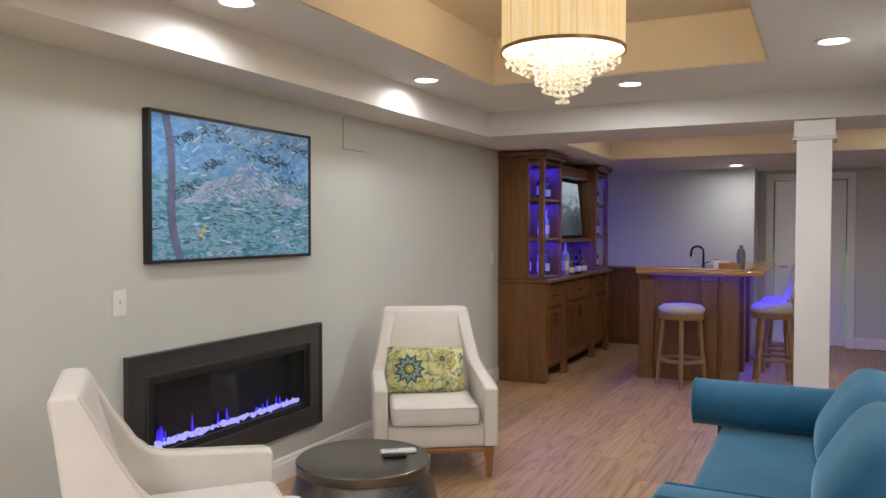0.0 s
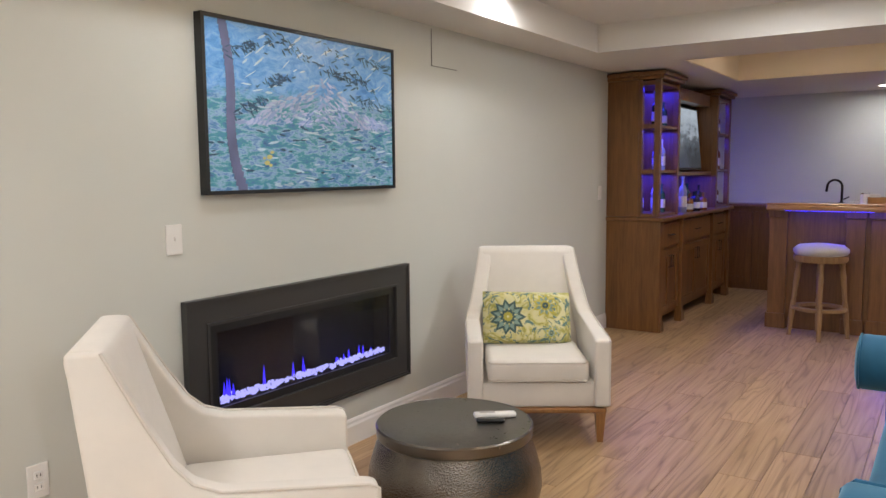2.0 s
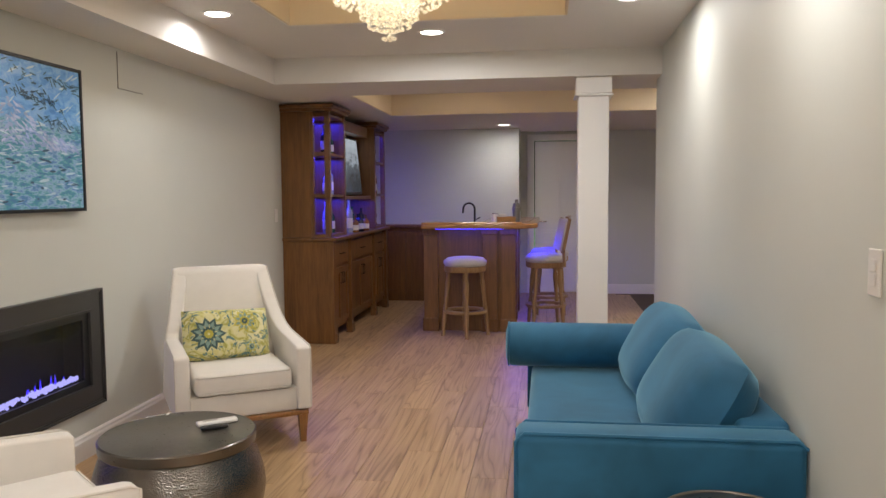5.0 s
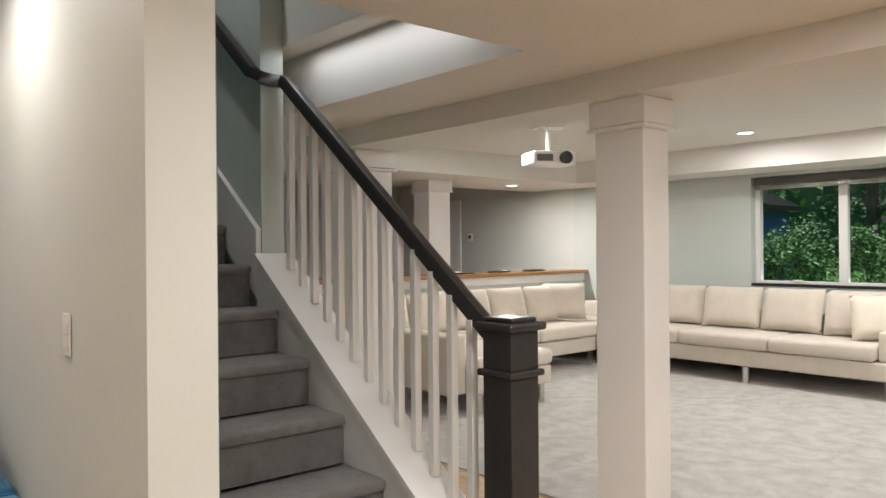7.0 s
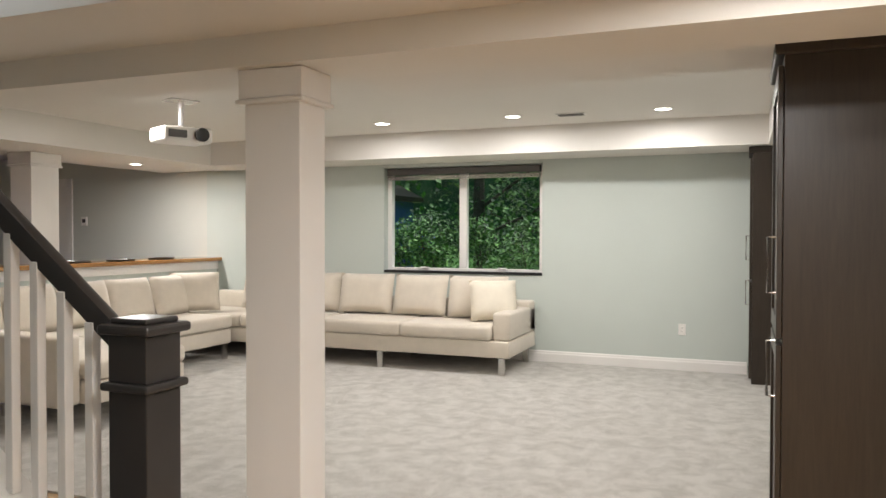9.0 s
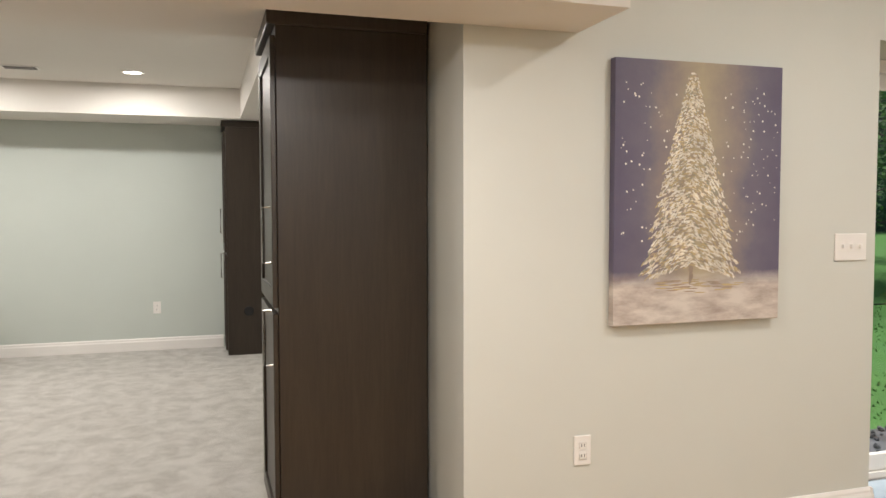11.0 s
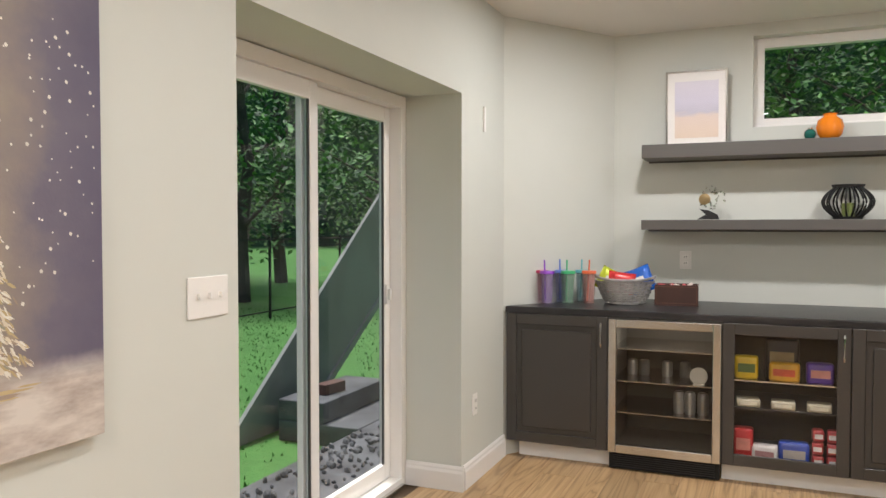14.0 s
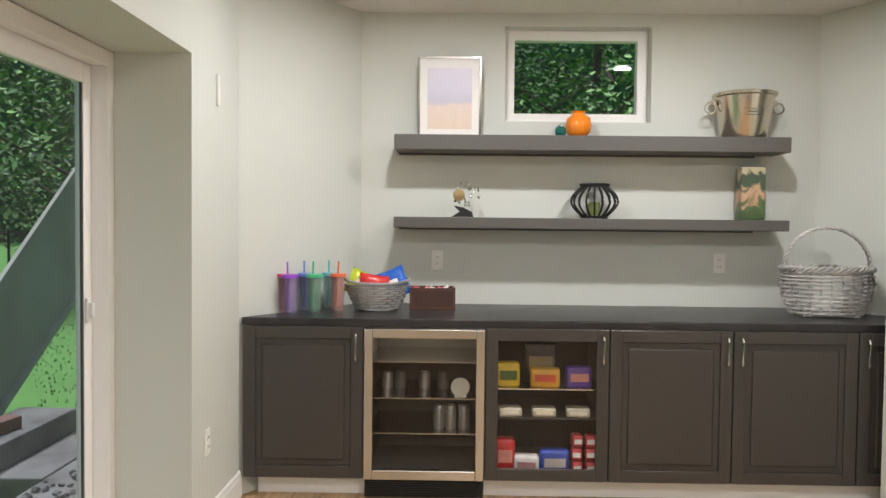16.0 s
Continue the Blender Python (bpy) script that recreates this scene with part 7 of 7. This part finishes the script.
def tree(x, y2, h, spread, n, size, low=.25):
    ob = thing("tree", "tall leafy deciduous tree at the wood's edge", "tree", pose(x, y2, -.25), "woodland trees")
    bm = bmesh.new()
    pts = [(rnd.uniform(-.1, .1) * i, rnd.uniform(-.1, .1) * i, h * .8 * i / 5) for i in range(6)]
    for a, b2, r0, r1 in zip(pts, pts[1:], (.19, .16, .13, .10, .07), (.16, .13, .10, .07, .04)):
        rod(bm, a, b2, r0, r1, 8)
    crown = bmesh.new()
    for k in range(9):
        f = low + (1 - low) * k / 9
        a = rnd.uniform(0, 6.28)
        tip = Vector((math.cos(a) * spread * (1.1 - f * .6), math.sin(a) * spread * (1.1 - f * .6), h * f + h * .1))
        rod(bm, (0, 0, h * f * .8), tip, .045, .015, 6)
        leaves(crown, tip, spread * .55, n // 14, size)
        leaves(crown, tip * .6 + Vector((0, 0, h * f * .4)), spread * .5, n // 20, size)
    part("trunk", bm, BARK, ob)
    part("crown", crown, LEAF, ob)
    return ob


for (x, y2, h, sp) in ((15, -7, 8, 2.4), (18, -11, 10, 3), (14.5, -13, 9, 2.6), (20, -5, 10, 3), (12, -16, 9, 2.8), (17, -18, 11, 3.2), (23, -12, 11, 3.4), (9, -19, 10, 3), (6, -16.5, 9, 2.8), (3.6, -17, 10, 3), (1.5, -15, 9, 2.6), (4.8, -21, 11, 3.4), (-2, -19, 10, 3), (24, -18, 11, 3.4), (26, -3, 11, 3.2), (13, -22, 12, 3.4), (20, 2, 9, 3), (20, 7, 9, 3), (17, 10, 9, 2.8), (22, 4.5, 10, 3), (19, 14, 10, 3)):
    tree(x, y2, h, sp, 5200, .15, .12)


def bush(x, y2, r, h, n=3000, z0=-.25):
    ob = thing("bush", "dense light green leafy bush", "bush", pose(x, y2, z0), "garden bushes")
    stems, crown = bmesh.new(), bmesh.new()
    for k in range(9):
        a, q = rnd.uniform(0, 6.28), rnd.uniform(.2, .8) * r
        tip = (math.cos(a) * q, math.sin(a) * q, h * rnd.uniform(.5, .92))
        rod(stems, (0, 0, 0), tip, .015, .006, 5)
        leaves(crown, tip, r * .5, n // 9, .06, 1.0)
    part("stems", stems, BARK, ob)
    part("foliage", crown, LEAF, ob)
    return ob


for k in range(7):
    bush(12.7 + rnd.uniform(-.2, .5), 2.6 + k * .62, .6, 1.75 + rnd.uniform(-.05, .2))
for k in range(6):
    bush(13.2 + rnd.uniform(-.6, .9), -8.6 + k * 1.3, .8, .8, 700)

# Made-up shed shape in place of a blue-sided house edge.
shed = thing("blue_shed", "blue slatted block standing in for a house edge beyond the bushes", "shed", pose(15.0, 7.25, -.25))
SB = plain("blue_slat", (0.04, 0.10, 0.30), .5, vary=.2)
part("wall", box(-.5, -.45, 0, .5, .6, 2.2), SB, shed)
for k in range(14):
    part("slat", box(-.53, -.47, .1 + k * .15, -.501, .6, .21 + k * .15), SB, shed)
part("roof", prism([(-.6, 2.2), (.65, 2.2), (.65, 2.28), (0.02, 2.6), (-.6, 2.28)], "x", -.62, .62), BLACK, shed)

fence = thing("garden_fence", "black metal garden fence along the lawn", "fence", pose(0, 0, -.25))
FE = [(12.2, -1.2 - k * 2.4) for k in range(7)]
for x, y2 in FE:
    part("post", box(x - .018, y2 - .018, 0, x + .018, y2 + .018, 1.45, .003), MATTEBLACK, fence)
for (xa, ya), (xb, yb) in zip(FE, FE[1:]):
    part("rail", box(xa - .012, yb + .019, 1.385, xa + .012, ya - .019, 1.415), MATTEBLACK, fence)
    part("rail", box(xa - .01, yb + .019, .12, xa + .01, ya - .019, .14), MATTEBLACK, fence)

# deck stairs outside the sliding door
DECK = plain("weathered_deck", (0.23, 0.245, 0.23), .8, vary=.2, grain=12, relief=.3)
dk = thing("deck_stairs", "weathered grey deck stair with solid panelled sides", "stairs", pose(0, 0, -.25))
for x in (7.72,):
    part("skirt", prism([(-4.0, 0), (-5.1, 0), (-7.6, 1.66), (-7.6, 2.86)], "x", x, x + .03), DECK, dk, "solid weathered skirt panel")
    part("top_rail", prism([(-3.98, .02), (-4.08, .0), (-7.62, 2.82), (-7.62, 2.92)], "x", x - .03, x - .001), DECK, dk)
    part("bottom_rail", prism([(-5.0, .0), (-5.1, .0), (-7.62, 1.64), (-7.62, 1.72)], "x", x - .025, x - .001), DECK, dk)
blk = thing("step_block", "dark stone step blocks outside the door", "step", pose(7.2, -4.95, -.25))
part("slab", box(-.35, -.5, 0, .35, .5, .16, .01), GRAVEL, blk)
part("slab", box(-.05, -.5, .161, .35, .5, .32, .01), GRAVEL, blk)
brick = thing("loose_brick", "single dark brick lying on the step", "brick", pose(7.3, -4.8, .073, 0, 0, 80))
part("brick_body", box(-.12, -.055, 0, .12, .055, .08, .006), plain("brick_clay", (0.12, 0.06, 0.05), .8, vary=.3), brick)

# woods far behind everything
bm = bmesh.new()
seg = 48
ringv = [(64 * math.cos(2 * math.pi * i / seg), 64 * math.sin(2 * math.pi * i / seg)) for i in range(seg)]
for i in range(seg):
    a, b2 = ringv[i], ringv[(i + 1) % seg]
    bm.faces.new([bm.verts.new((*a, -.3)), bm.verts.new((*b2, -.3)), bm.verts.new((*b2, 30)), bm.verts.new((*a, 30))])


def far_woods():
    m, nt, b = nodes("far_woods", .9)
    n1 = noise_node(nt, coords(nt, (.5, .5, .25)), 1.2, 6, .7)
    nt.links.new(ramp(nt, n1, [(0.35, (0.008, 0.028, 0.012)), (0.55, (0.025, 0.075, 0.028)), (0.7, (0.05, 0.13, 0.05))]), b.inputs["Base Color"])
    return m


solid("backdrop", bm, far_woods(), "dark green woods in the distance", "backdrop")

# ---------- wood floor ----------
PLW, PLL, GAP = .182, 1.22, .0016
me = mesh_of("plank", box(-PLW / 2 + GAP / 2, -PLL / 2 + GAP / 2, -.012, PLW / 2 - GAP / 2, PLL / 2 - GAP / 2, 0, .0012, 1), FLOOR)
floor_ob = bpy.data.objects["floor"]
rest = bmesh.new()
made = 0
for i in range(33):
    x = .002 + PLW * (i + .5)
    off = (i * .437) % PLL
    for j in range(15):
        y2 = -5.0 + off + PLL * (j - .5)
        if x > 5.74 or y2 > 11.5 + .5 or y2 < -4.9 or (y2 > 2.7 and 3.4 < x < 4.3):
            continue
        near = (x < 3.3 and 1.0 < y2 < 9.9) or (x > 2.6 and -4.6 < y2 < -1.0)
        if near and made < 300:
            o = new("plank", me)
            o.location = (x, y2, 0)
            o.parent = floor_ob
            made += 1
        else:
            bm_box(rest, x - PLW / 2 + GAP / 2, y2 - PLL / 2 + GAP / 2, -.012, x + PLW / 2 - GAP / 2, y2 + PLL / 2 - GAP / 2, 0)
solid("plank_floor_rest", rest, FLOOR, "wood-look floor planks further off", "floor", kind="stuff")
